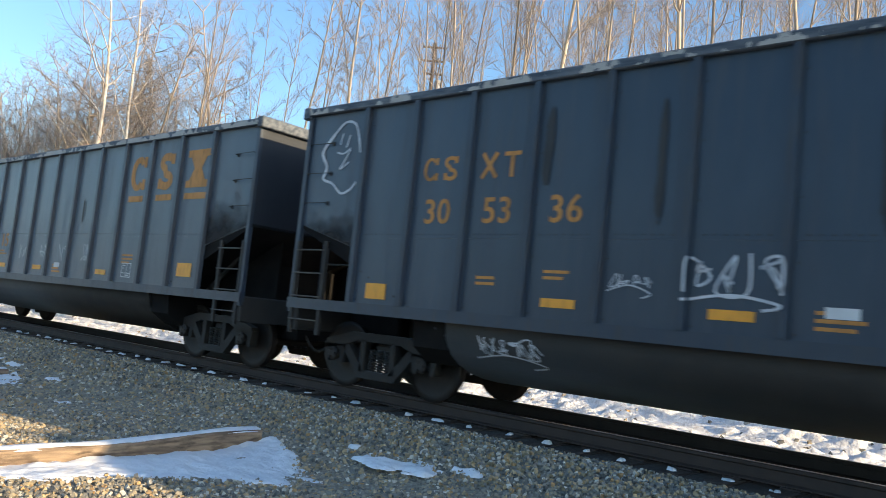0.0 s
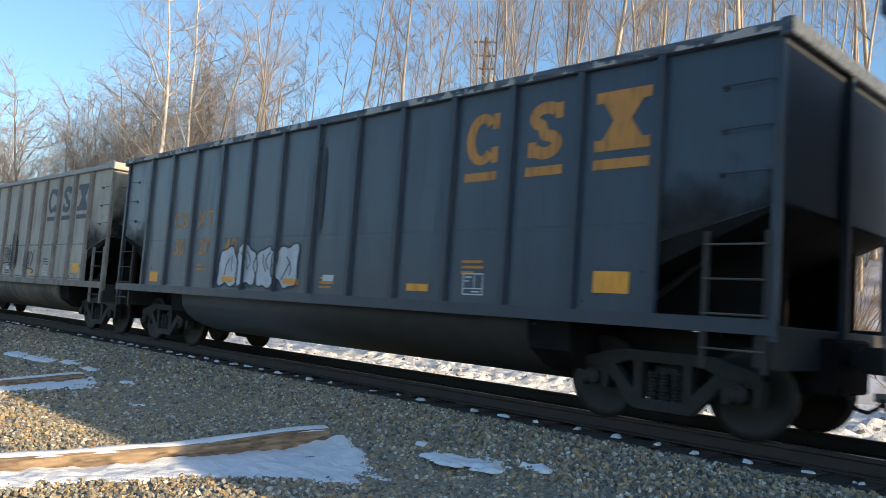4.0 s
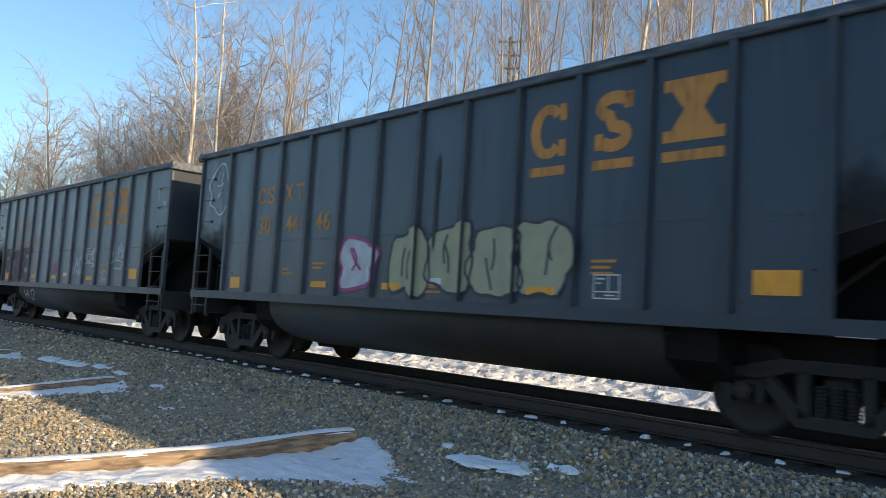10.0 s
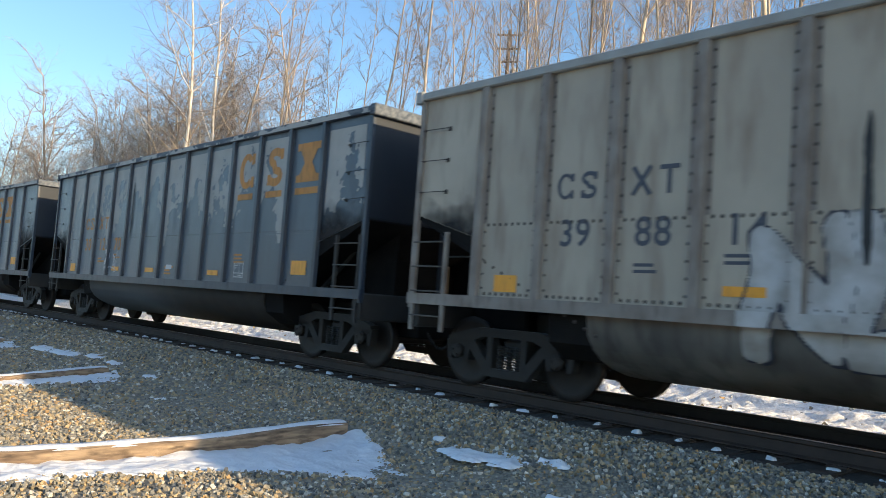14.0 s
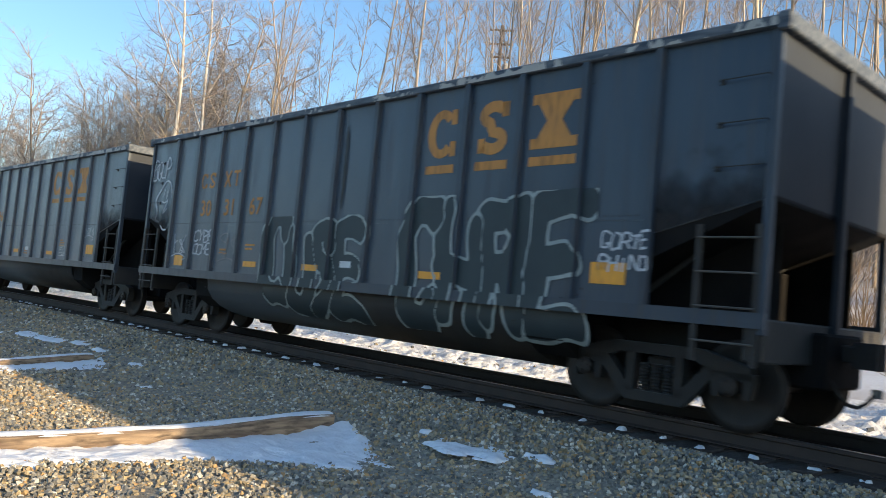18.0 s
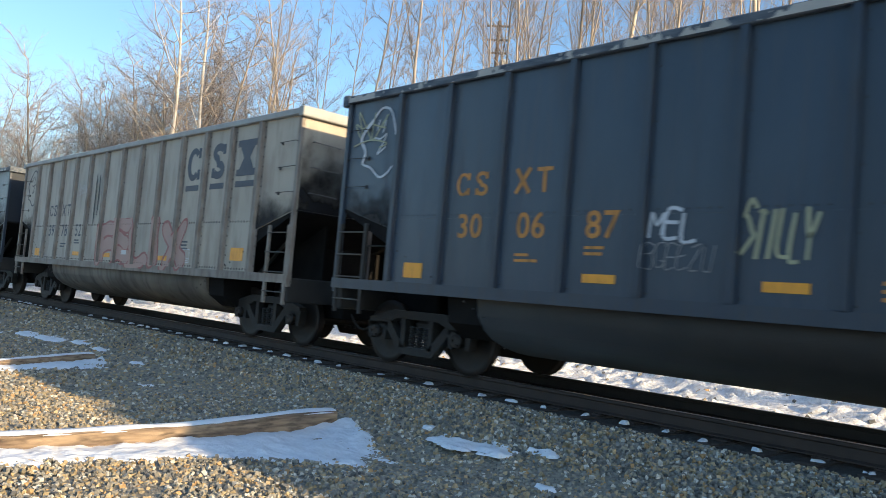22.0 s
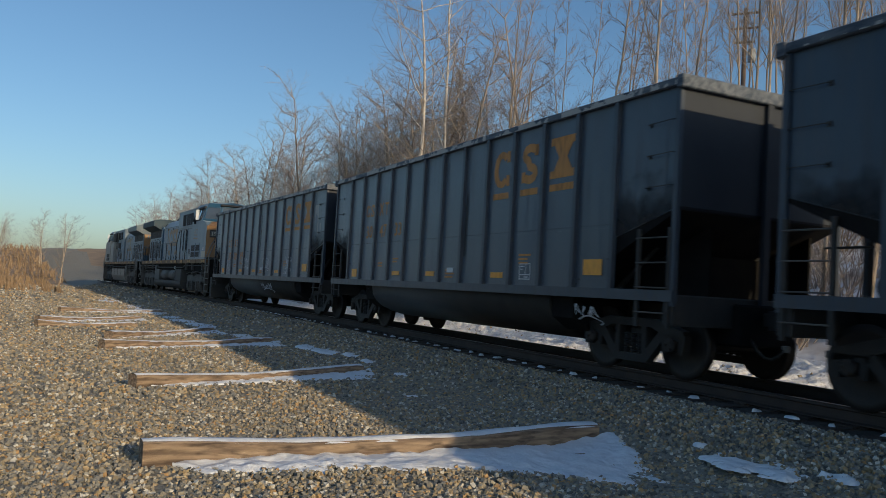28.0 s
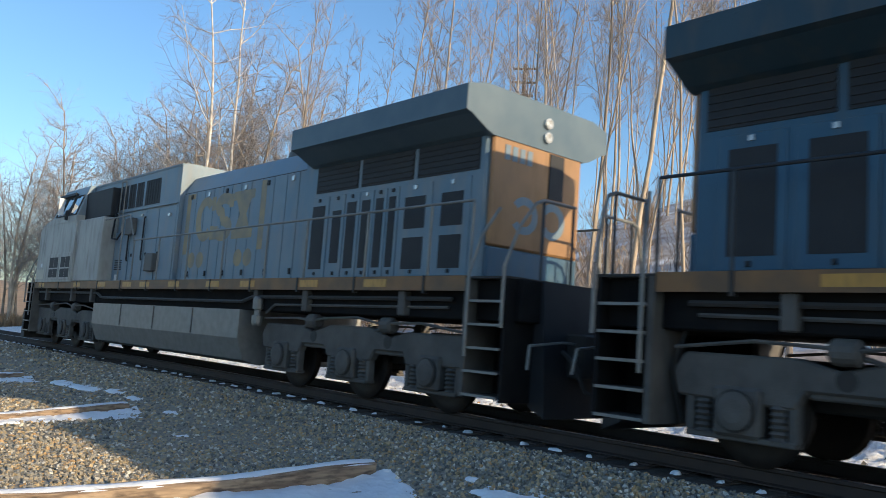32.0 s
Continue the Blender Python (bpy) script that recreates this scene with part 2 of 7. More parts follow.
LPALE = mat("dull cream painted plate", (0.42, 0.41, 0.34), (0.33, 0.32, 0.27), 0.5, 0, 3, 60, 0.6, 0.03)
LTANKD = mat("grimy dark tank paint", (0.040, 0.041, 0.043), (0.066, 0.064, 0.060), 0.7, 0, 1.5, 60, 0.7, 0.1)
LTANK = mat("dusty grey tank paint", (0.085, 0.085, 0.082), (0.13, 0.125, 0.115), 0.65, 0, 1.5, 60, 0.7, 0.08)
FADEYEL = mat("sun-faded yellow paint", (0.34, 0.255, 0.12), (0.15, 0.15, 0.13), 0.55, 0, 2, 60, 0.8, 0.04)
RAILING = mat("grey handrail paint", (0.22, 0.22, 0.21), (0.15, 0.15, 0.14), 0.5, 0.2, 6, 60, 0.6, 0.05)
GLASS = mat("sun-filmed cab glass", (0.16, 0.19, 0.21), (0.12, 0.15, 0.17), 0.07, 0.55, 1, 30, 0.3, 0.0, spec=0.8)
LAMP = mat("headlamp lens", (0.55, 0.56, 0.55), (0.45, 0.46, 0.46), 0.1, 0.3, 6, 60, 0.3, 0)


def fading_soot():
    """Soot that thins out upwards over its own patch, in a cloudy edge."""
    m = bpy.data.materials.new("cloudy coal soot")
    m.use_nodes = True
    t = m.node_tree
    bsdf, out = t.nodes["Principled BSDF"], t.nodes["Material Output"]
    bsdf.inputs["Base Color"].default_value, bsdf.inputs["Roughness"].default_value = (0.022, 0.021, 0.022, 1), 0.7
    co, sep, nz = t.nodes.new("ShaderNodeTexCoord"), t.nodes.new("ShaderNodeSeparateXYZ"), t.nodes.new("ShaderNodeTexNoise")
    nz.inputs["Scale"].default_value, nz.inputs["Detail"].default_value = 2.6, 7
    t.links.new(co.outputs["Generated"], sep.inputs[0])
    t.links.new(co.outputs["Object"], nz.inputs["Vector"])
    a = t.nodes.new("ShaderNodeMath")
    a.operation = "MULTIPLY_ADD"
    t.links.new(nz.outputs["Fac"], a.inputs[0])
    a.inputs[1].default_value, a.inputs[2].default_value = 1.9, 0.15
    b = t.nodes.new("ShaderNodeMath")
    b.operation, b.use_clamp = "SUBTRACT", True
    t.links.new(a.outputs[0], b.inputs[0])
    c = t.nodes.new("ShaderNodeMath")
    c.operation = "MULTIPLY"
    t.links.new(sep.outputs["Z"], c.inputs[0])
    c.inputs[1].default_value = 1.55
    t.links.new(c.outputs[0], b.inputs[1])
    mix, clear = t.nodes.new("ShaderNodeMixShader"), t.nodes.new("ShaderNodeBsdfTransparent")
    t.links.new(b.outputs[0], mix.inputs[0])
    t.links.new(clear.outputs[0], mix.inputs[1])
    t.links.new(bsdf.outputs[0], mix.inputs[2])
    t.links.new(mix.outputs[0], out.inputs["Surface"])
    bsdf.inputs["Specular IOR Level"].default_value = 0.2
    return m


FADESOOT = fading_soot()


def stone_mat(name, node, output):
    """Crushed stone of mixed kinds: each piece takes its own colour from greys, tans and a few rusty or pale ones."""
    m = mat(name, (0.9, 0.9, 0.9), (0.62, 0.61, 0.60), 0.85, 0, 9, 60, 0.7, 0.3)
    t = m.node_tree
    bsdf = t.nodes["Principled BSDF"]
    shade = bsdf.inputs["Base Color"].links[0].from_socket
    info, ramp, mul = t.nodes.new(node), t.nodes.new("ShaderNodeValToRGB"), t.nodes.new("ShaderNodeMix")
    ramp.color_ramp.interpolation = "CONSTANT"
    kinds = ((0.0, (0.25, 0.245, 0.22)), (0.17, (0.42, 0.37, 0.27)), (0.33, (0.15, 0.15, 0.14)), (0.45, (0.54, 0.42, 0.24)), (0.58, (0.34, 0.325, 0.28)), (0.75, (0.50, 0.33, 0.15)), (0.80, (0.70, 0.67, 0.58)), (0.89, (0.34, 0.28, 0.17)))
    for k, (p, c) in enumerate(kinds):
        e = ramp.color_ramp.elements[k] if k < 2 else ramp.color_ramp.elements.new(p)
        e.position, e.color = p, (*c, 1)
    mul.data_type, mul.blend_type = "RGBA", "MULTIPLY"
    mul.inputs["Factor"].default_value = 1.0
    t.links.new(info.outputs[output], ramp.inputs["Fac"])
    t.links.new(ramp.outputs["Color"], mul.inputs["A"])
    t.links.new(shade, mul.inputs["B"])
    t.links.new(mul.outputs["Result"], bsdf.inputs["Base Color"])
    return m


STONE = stone_mat("crushed mixed ballast stone", "ShaderNodeNewGeometry", "Random Per Island")
STONE_ONE = stone_mat("single ballast stone", "ShaderNodeObjectInfo", "Random")
FARSNOW = mat("old snow with gravel showing through", (0.92, 0.92, 0.91), (0.82, 0.81, 0.79), 0.7, 0, 4.0, 24, 0.5, 0.8, (0.30, 0.24, 0.17), 0.45)
DARKBED = mat("dark track ballast", (0.050, 0.046, 0.042), (0.085, 0.078, 0.07), 0.9, 0, 18, 80, 0.9, 0.9)
GRAVEL = mat("gravel bed", (0.18, 0.168, 0.135), (0.33, 0.30, 0.235), 0.9, 0, 22, 90, 0.9, 0.9)
TIEWOOD = mat("weathered split timber", (0.44, 0.33, 0.215), (0.16, 0.115, 0.08), 0.85, 0, 3.4, 70, 1.0, 0.7, (0.05, 0.035, 0.028), 0.85, stretch=(6, 0.5, 6))
SLEEPER = mat("creosoted sleeper wood", (0.045, 0.036, 0.030), (0.075, 0.06, 0.05), 0.85, 0, 4, 70, 0.7, 0.4, stretch=(6, 0.5, 6))
SNOW = mat("crusted snow", (0.80, 0.82, 0.85), (0.66, 0.69, 0.74), 0.55, 0, 6, 16, 0.6, 0.9)
SKIRT = mat("dirty orange deck edge paint", (0.20, 0.105, 0.035), (0.10, 0.065, 0.035), 0.6, 0, 2.5, 50, 0.8, 0.08)
HILL = mat("snowy leaf-littered hillside", (0.78, 0.79, 0.81), (0.27, 0.19, 0.12), 0.85, 0, 0.9, 14, 0.8, 0.6)
FIELD = mat("dry brown winter brush", (0.36, 0.25, 0.14), (0.23, 0.16, 0.095), 0.9, 0, 0.5, 9, 0.8, 0.6)
BARK = mat("pale grey-brown bark", (0.46, 0.38, 0.285), (0.21, 0.165, 0.12), 0.85, 0, 3, 25, 0.8, 0.4, stretch=(1, 1, 0.4), vary=0.25)
PALEBARK = mat("pale peeling sycamore bark", (0.62, 0.58, 0.52), (0.27, 0.22, 0.17), 0.8, 0, 3.5, 20, 0.8, 0.3)
BUSHTWIG = mat("dull grey-brown twigs", (0.33, 0.295, 0.27), (0.23, 0.20, 0.18), 0.85, 0, 1.5, 20, 0.7, 0.0, vary=0.2)
TWIG = mat("bare grey-brown twigs", (0.29, 0.25, 0.215), (0.19, 0.155, 0.13), 0.85, 0, 1.5, 20, 0.7, 0.0, vary=0.2)
POLEWOOD = mat("grey utility pole wood", (0.17, 0.125, 0.09), (0.11, 0.085, 0.065), 0.85, 0, 3, 30, 0.7, 0.3, stretch=(4, 4, 0.4))
CERAMIC = mat("grey transformer and insulator enamel", (0.30, 0.31, 0.32), (0.22, 0.23, 0.24), 0.4, 0, 4, 30, 0.4, 0.02)
GRASS = mat("dry straw grass", (0.30, 0.215, 0.125), (0.20, 0.14, 0.085), 0.9, 0, 4, 30, 0.7, 0)

# ---- mesh helpers ----


def box(bm, x0, x1, y0, y1, z0, z1, bev=0.0):
    v = [bm.verts.new(p) for p in ((x0, y0, z0), (x1, y0, z0), (x1, y1, z0), (x0, y1, z0), (x0, y0, z1), (x1, y0, z1), (x1, y1, z1), (x0, y1, z1))]
    fs = [bm.faces.new([v[i] for i in q]) for q in ((3, 2, 1, 0), (4, 5, 6, 7), (0, 1, 5, 4), (1, 2, 6, 5), (2, 3, 7, 6), (3, 0, 4, 7))]
    if bev:
        bmesh.ops.bevel(bm, geom=list({e for f in fs for e in f.edges}), offset=bev, segments=1, affect="EDGES")
    return bm


def prism(bm, pts, axis, a, b):
    """Extrudes a closed outline. axis 'y': pts are (x, z); 'x': (y, z); 'z': (x, y)."""
    def at(p, d):
        return {"y": (p[0], d, p[1]), "x": (d, p[0], p[1]), "z": (p[0], p[1], d)}[axis]
    lo, hi = [bm.verts.new(at(p, a)) for p in pts], [bm.verts.new(at(p, b)) for p in pts]
    fs = [bm.faces.new(lo), bm.faces.new(hi[::-1])]
    n = len(pts)
    for i in range(n):
        fs.append(bm.faces.new((lo[i], hi[i], hi[(i + 1) % n], lo[(i + 1) % n])))
    bmesh.ops.recalc_face_normals(bm, faces=fs)
    return bm


def rod(bm, p, q, r=0.012, n=6, r2=None):
    p, q = Vector(p), Vector(q)
    d = (q - p).normalized()
    u = d.cross(Vector((0, 0, 1)) if abs(d.z) < 0.9 else Vector((1, 0, 0))).normalized()
    w = d.cross(u)
    r2 = r if r2 is None else r2
    a = [bm.verts.new(p + (u * math.cos(k * math.tau / n) + w * math.sin(k * math.tau / n)) * r) for k in range(n)]
    b = [bm.verts.new(q + (u * math.cos(k * math.tau / n) + w * math.sin(k * math.tau / n)) * r2) for k in range(n)]
    for k in range(n):
        bm.faces.new((a[k], a[(k + 1) % n], b[(k + 1) % n], b[k]))
    bm.faces.new(a[::-1])
    bm.faces.new(b)
    return bm


def rods(bm, pts, r=0.012, n=6):
    for p, q in zip(pts, pts[1:]):
        rod(bm, p, q, r, n)
    return bm


def lathe(bm, prof, c, axis="y", n=24):
    """prof: (radius, along) round an axis through c."""
    rings = []
    for r, a in prof:
        ring = []
        for k in range(n):
            s, t = r * math.cos(k * math.tau / n), r * math.sin(k * math.tau / n)
            ring.append(bm.verts.new((c[0] + s, c[1] + a, c[2] + t) if axis == "y" else (c[0] + a, c[1] + s, c[2] + t) if axis == "x" else (c[0] + s, c[1] + t, c[2] + a)))
        rings.append(ring)
    fs = []
    for p, q in zip(rings, rings[1:]):
        for k in range(n):
            fs.append(bm.faces.new((p[k], p[(k + 1) % n], q[(k + 1) % n], q[k])))
    fs += [bm.faces.new(rings[0][::-1]), bm.faces.new(rings[-1])]
    bmesh.ops.recalc_face_normals(bm, faces=fs)
    return bm


def mesh_of(name, bm, material):
    me = bpy.data.meshes.new(name)
    bm.to_mesh(me)
    bm.free()
    me.materials.append(material)
    return me


def part(name, bm, material, parent, label=""):
    ob = new(name, bm if isinstance(bm, bpy.types.Mesh) else mesh_of(name, bm, material))
    ob.parent = parent
    if label:
        ob["label"] = label
    return ob


def thing(name, bm, material, label, category, group="", kind=""):
    ob = new(name, mesh_of(name, bm, material) if bm else None)
    return tagged(ob, label, category, group, kind)


def B():
    return bmesh.new()


def smooth(ob, on=True):
    for p in ob.data.polygons:
        p.use_smooth = on
    return ob


# ---- the plan ----
YT = 8.86          # track centre line; top of rail is z = 0
GROUND = -0.58


def sstep(a, b, v):
    v = min(1, max(0, (v - a) / (b - a)))
    return v * v * (3 - 2 * v)


def bend(x):
    """How far the track has swung to the viewer's side at x: straight past the viewer, turning in down the line."""
    u = -x - 27.0
    return -0.055 * (math.sqrt(u * u + 25.0) + u) / 2 if x < 0 else -0.055 * (math.sqrt(729 + 25.0) - 27) / 2


BED = [bend(0.5 * k - 200) for k in range(541)]


def bed_y(x):
    """The same from a table, held steady outside it."""
    k = (min(69.9, max(-199.9, x)) + 200) * 2
    i = int(k)
    return BED[i] + (BED[i + 1] - BED[i]) * (k - i) - BED[400]


def ground_z(x, y):
    y -= bed_y(x)
    z = GROUND + 0.36 * sstep(4.9, 7.3, y) - 0.16 * sstep(10.4, 12.4, y)
    z += 0.03 * noise.noise((x * 0.7, y * 0.7, 0)) * (1 - sstep(5, 7, y))
    far = sstep(-75, -22, x)
    rise = max(0.0, y - 13.5)
    z += far * (0.24 * min(rise, 34) + 0.06 * max(0, rise - 34)) + (1 - far) * 0.03 * min(rise, 60)
    z += sstep(-62, -20, x) * 0.15 * min(max(0.0, y - 15), 45)
    z += 0.10 * noise.noise((x * 0.35, y * 0.35, 3)) * sstep(11.5, 14, y)
    if x < -90:
        z += sstep(-90, -210, x) * 9.0 * (0.6 + 0.4 * noise.noise((x * 0.02, y * 0.02, 7)))
    return z


def make_ground():
    bm = B()
    xs = [-4000, -1500, -700, -400, -300, -250, -210, -180, -150, -125, -105, -90, -78, -68, -60]
    xs += [-60 + 1.25 * i for i in range(1, 61)] + [18, 22, 30, 45, 70, 120, 300, 900, 4000]
    ys = [-4000, -1200, -400, -150, -70, -40, -24, -15, -10, -6, -3] + [-3 + 0.75 * i for i in range(1, 31)] + [21, 23, 25, 28, 31, 35, 40, 46, 54, 64, 80, 110, 200, 600, 4000]
    vs = [[bm.verts.new((x, y, ground_z(x, y))) for y in ys] for x in xs]
    for i in range(len(xs) - 1):
        for j in range(len(ys) - 1):
            f = bm.faces.new((vs[i][j], vs[i + 1][j], vs[i + 1][j + 1], vs[i][j + 1]))
            cx, cy = (xs[i] + xs[i + 1]) / 2, (ys[j] + ys[j + 1]) / 2
            cy -= bed_y(cx)
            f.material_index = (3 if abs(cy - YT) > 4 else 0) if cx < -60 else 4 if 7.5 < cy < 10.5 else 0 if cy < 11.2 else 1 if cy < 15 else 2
            f.smooth = True
    ob = thing("ground", bm, GRAVEL, "grey gravel lot rising to a snowy wooded hillside", "ground", kind="structure")
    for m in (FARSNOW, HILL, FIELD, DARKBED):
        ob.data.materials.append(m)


make_ground()

# ---- track ----
X_LEFT, X_RIGHT = -190, 70


def along_track(prof):
    """A bar of the given section (y, z) along the line, bends and all."""
    bm = B()
    xs = [X_LEFT + 3.0 * k for k in range(int((X_RIGHT - X_LEFT) / 3.0) + 1)] + [X_RIGHT]
    rings = [[bm.verts.new((x, y + bed_y(x), z)) for y, z in prof] for x in xs]
    n = len(prof)
    for a, b in zip(rings, rings[1:]):
        for k in range(n):
            bm.faces.new((a[k], a[(k + 1) % n], b[(k + 1) % n], b[k]))
    bm.faces.new(rings[0])
    bm.faces.new(rings[-1][::-1])
    bmesh.ops.recalc_face_normals(bm, faces=bm.faces[:])
    return bm


def make_track():
    for side, y in (("near", YT - 0.755), ("far", YT + 0.755)):
        prof = [(-0.076, -0.178), (0.076, -0.178), (0.076, -0.166), (0.018, -0.150), (0.010, -0.05), (0.036, -0.038), (0.036, -0.006), (0.030, 0.0),
                (-0.030, 0.0), (-0.036, -0.006), (-0.036, -0.038), (-0.010, -0.05), (-0.018, -0.150), (-0.076, -0.166)]
        rail = thing("rail", along_track([(y + a, b) for a, b in prof]), RUSTRAIL, "rusty steel running rail with a bright worn head", "rail", "running rails", "structure")
        part("rail_head", along_track([(y - 0.029, 0.001), (y + 0.029, 0.001), (y + 0.026, 0.004), (y - 0.026, 0.004)]), TREAD, rail, "polished bright rail head")
    me = mesh_of("sleeper", box(B(), -0.115, 0.115, YT - 1.3, YT + 1.3, -0.36, -0.192, 0.012), SLEEPER)
    plate = mesh_of("tie_plate", box(B(), -0.09, 0.09, -0.16, 0.16, -0.190, -0.176, 0.0), RUSTRAIL)
    rnd = random.Random(5)
    far = B()
    i = 0
    x = X_LEFT + 1.0
    while x < X_RIGHT - 1:
        if -42 < x < 8:
            ob = part("sleeper", me, None, None)
            tagged(ob, "creosoted wooden sleeper bedded in grey ballast", "sleeper", "sleepers of the track")
            ob.matrix_basis = pose(x, bed_y(x) + rnd.uniform(-0.05, 0.05), rnd.uniform(-0.012, 0.004), 0, 0, rnd.uniform(-0.3, 0.3))
            for y in (YT - 0.755, YT + 0.755):
                p = part("tie_plate", plate, None, ob)
                p.matrix_basis = pose(0, y, 0)
            if rnd.random() < 0.92 and x > -36:
                bm = snow_blob(rnd, 0.045 + rnd.random() ** 2 * 0.075, 0.04 + rnd.random() * 0.06, 0.035, 0.018)
                s = thing("snow_patch", bm, SNOW, "small cap of old snow on a sleeper end", "snow", "snow caps on the sleeper ends")
                s.matrix_basis = pose(x + rnd.uniform(-0.05, 0.05), YT + bed_y(x) - 1.12 + rnd.uniform(-0.05, 0.06), -0.194)
        else:
            box(far, x - 0.115, x + 0.115, YT + bed_y(x) - 1.3, YT + bed_y(x) + 1.3, -0.36, -0.192)
        x += 0.53
    thing("distant_sleepers", far, SLEEPER, "row of dark wooden sleepers along the distant track", "sleepers", kind="stuff")


def snow_blob(rnd, rx, ry, h, cell=0.03):
    """A thin crust of snow with a melted, uneven outline."""
    o = rnd.uniform(0, 90)
    nx, ny = max(6, int(2.6 * rx / cell)), max(6, int(2.6 * ry / cell))
    k = 0.9 / max(rx, ry)
    f = {}
    for i in range(nx + 1):
        for j in range(ny + 1):
            u, v = 1.3 * (2 * i / nx - 1), 1.3 * (2 * j / ny - 1)
            x, y = u * rx, v * ry
            f[i, j] = (x, y, 0.8 - u * u - v * v + 0.8 * noise.noise((x * k * 1.7 + o, y * k * 1.7, o)) + 0.45 * noise.noise((x * k * 4.6 + o, y * k * 4.6, 2)) + 0.3 * noise.noise((x * 22 + o, y * 22, 4)))
    bm = B()
    for i in range(nx):
        for j in range(ny):
            for tri in ((f[i, j], f[i + 1, j], f[i + 1, j + 1]), (f[i, j], f[i + 1, j + 1], f[i, j + 1])):
                if max(p[2] for p in tri) <= 0:
                    continue
                out = []
                for p, q in zip(tri, tri[1:] + tri[:1]):
                    if p[2] > 0:
                        out.append(p)
                    if (p[2] > 0) != (q[2] > 0):
                        t = p[2] / (p[2] - q[2])
                        out.append((p[0] + (q[0] - p[0]) * t, p[1] + (q[1] - p[1]) * t, 0.0))
                if len(out) > 2:
                    bm.faces.new([bm.verts.new((p[0], p[1], -0.012 + (h + 0.012) * min(1.0, 2.5 * p[2]) ** 0.5 * (0.75 + 0.5 * noise.noise((p[0] * 9 + o, p[1] * 9, 7))))) for p in out]).smooth = True
    bmesh.ops.remove_doubles(bm, verts=bm.verts[:], dist=0.0006)
    return bm


make_track()


def make_snow_bank():
    """Lumpy trodden snow along the far side of the track."""
    bm = B()
    nx, ny = 560, 46
    vs = []
    for i in range(nx + 1):
        x = -47 + 51 * (i / nx) ** 0.8
        col = []
        for j in range(ny + 1):
            y = bed_y(x) + 10.75 + 3.9 * j / ny + 0.2 * noise.noise((x * 1.1, 5, 0)) * (j == 0)
            lump = 0.06 * noise.noise((x * 1.6, y * 2.2, 3)) + 0.17 * abs(noise.noise((x * 3.1, y * 3.6, 8))) + 0.10 * abs(noise.noise((x * 7.3, y * 8.2, 1))) - 0.06
            col.append(bm.verts.new((x, y, ground_z(x, y) + (-0.06 if j == 0 else 0.025) + lump)))
        vs.append(col)
    for i in range(nx):
        for j in range(ny):
            bm.faces.new((vs[i][j], vs[i + 1][j], vs[i + 1][j + 1], vs[i][j + 1])).smooth = True
    thing("snow_bank", bm, FARSNOW, "lumpy sunlit old snow along the far side of the track", "snow", kind="structure")


make_snow_bank()

# ---- hopper cars ----
CAR_KINDS = {"black": (15.1, 1.30, 1.04), "grey": (15.1, 1.30, 1.04), "short": (14.22, 1.32, 0.965), "bars": (14.66, 1.38, 0.972)}   # length, end bay, bay
KIND_OF = {}


def ribs_of(car):
    ln, b0, b = CAR_KINDS[KIND_OF[car.name]]
    return [b0 + b * i for i in range(13)]


PANEL_Y, RIB_Y = -1.555, -1.62


def make_wheelset(truck, x, tread_r=0.457):
    """Axle and both wheels: their own mesh turns about its own origin."""
    bm = rod(B(), (0, -1.02, 0), (0, 1.02, 0), 0.08, 10)
    ws = part("wheelset", bm, WHEEL, truck)
    ws.matrix_basis = pose(x, 0, tread_r)
    for s in (-1, 1):
        prof = [(0.12, -0.09 * s), (0.30, -0.035 * s), (0.395, -0.065 * s), (tread_r - 0.012, -0.068 * s), (tread_r, -0.05 * s), (tread_r + 0.003, 0.045 * s), (tread_r + 0.026, 0.05 * s),
                (tread_r + 0.024, 0.075 * s), (0.39, 0.07 * s), (0.30, 0.03 * s), (0.12, 0.09 * s)]
        lathe(bm := B(), prof, (0, s * 0.755, 0), "y", 28)
        me = mesh_of("wheel", bm, WHEEL)
        for p in me.polygons:
            p.use_smooth = True
        bm2 = bmesh.new()
        bm2.from_mesh(me)
        # bearing cap with three bolts, so that the turning shows
        lathe(bm2, [(0.10, 0.30 * s), (0.10, 0.36 * s), (0.07, 0.375 * s)], (0, s * 0.755, 0), "y", 12)
        for k in range(3):
            a = k * math.tau / 3
            lathe(bm2, [(0.02, 0.37 * s), (0.02, 0.392 * s)], (0.062 * math.cos(a), s * 0.755, 0.062 * math.sin(a)), "y", 6)
        bm2.to_mesh(me)
        bm2.free()
        part("wheel", me, None, ws)
    return ws


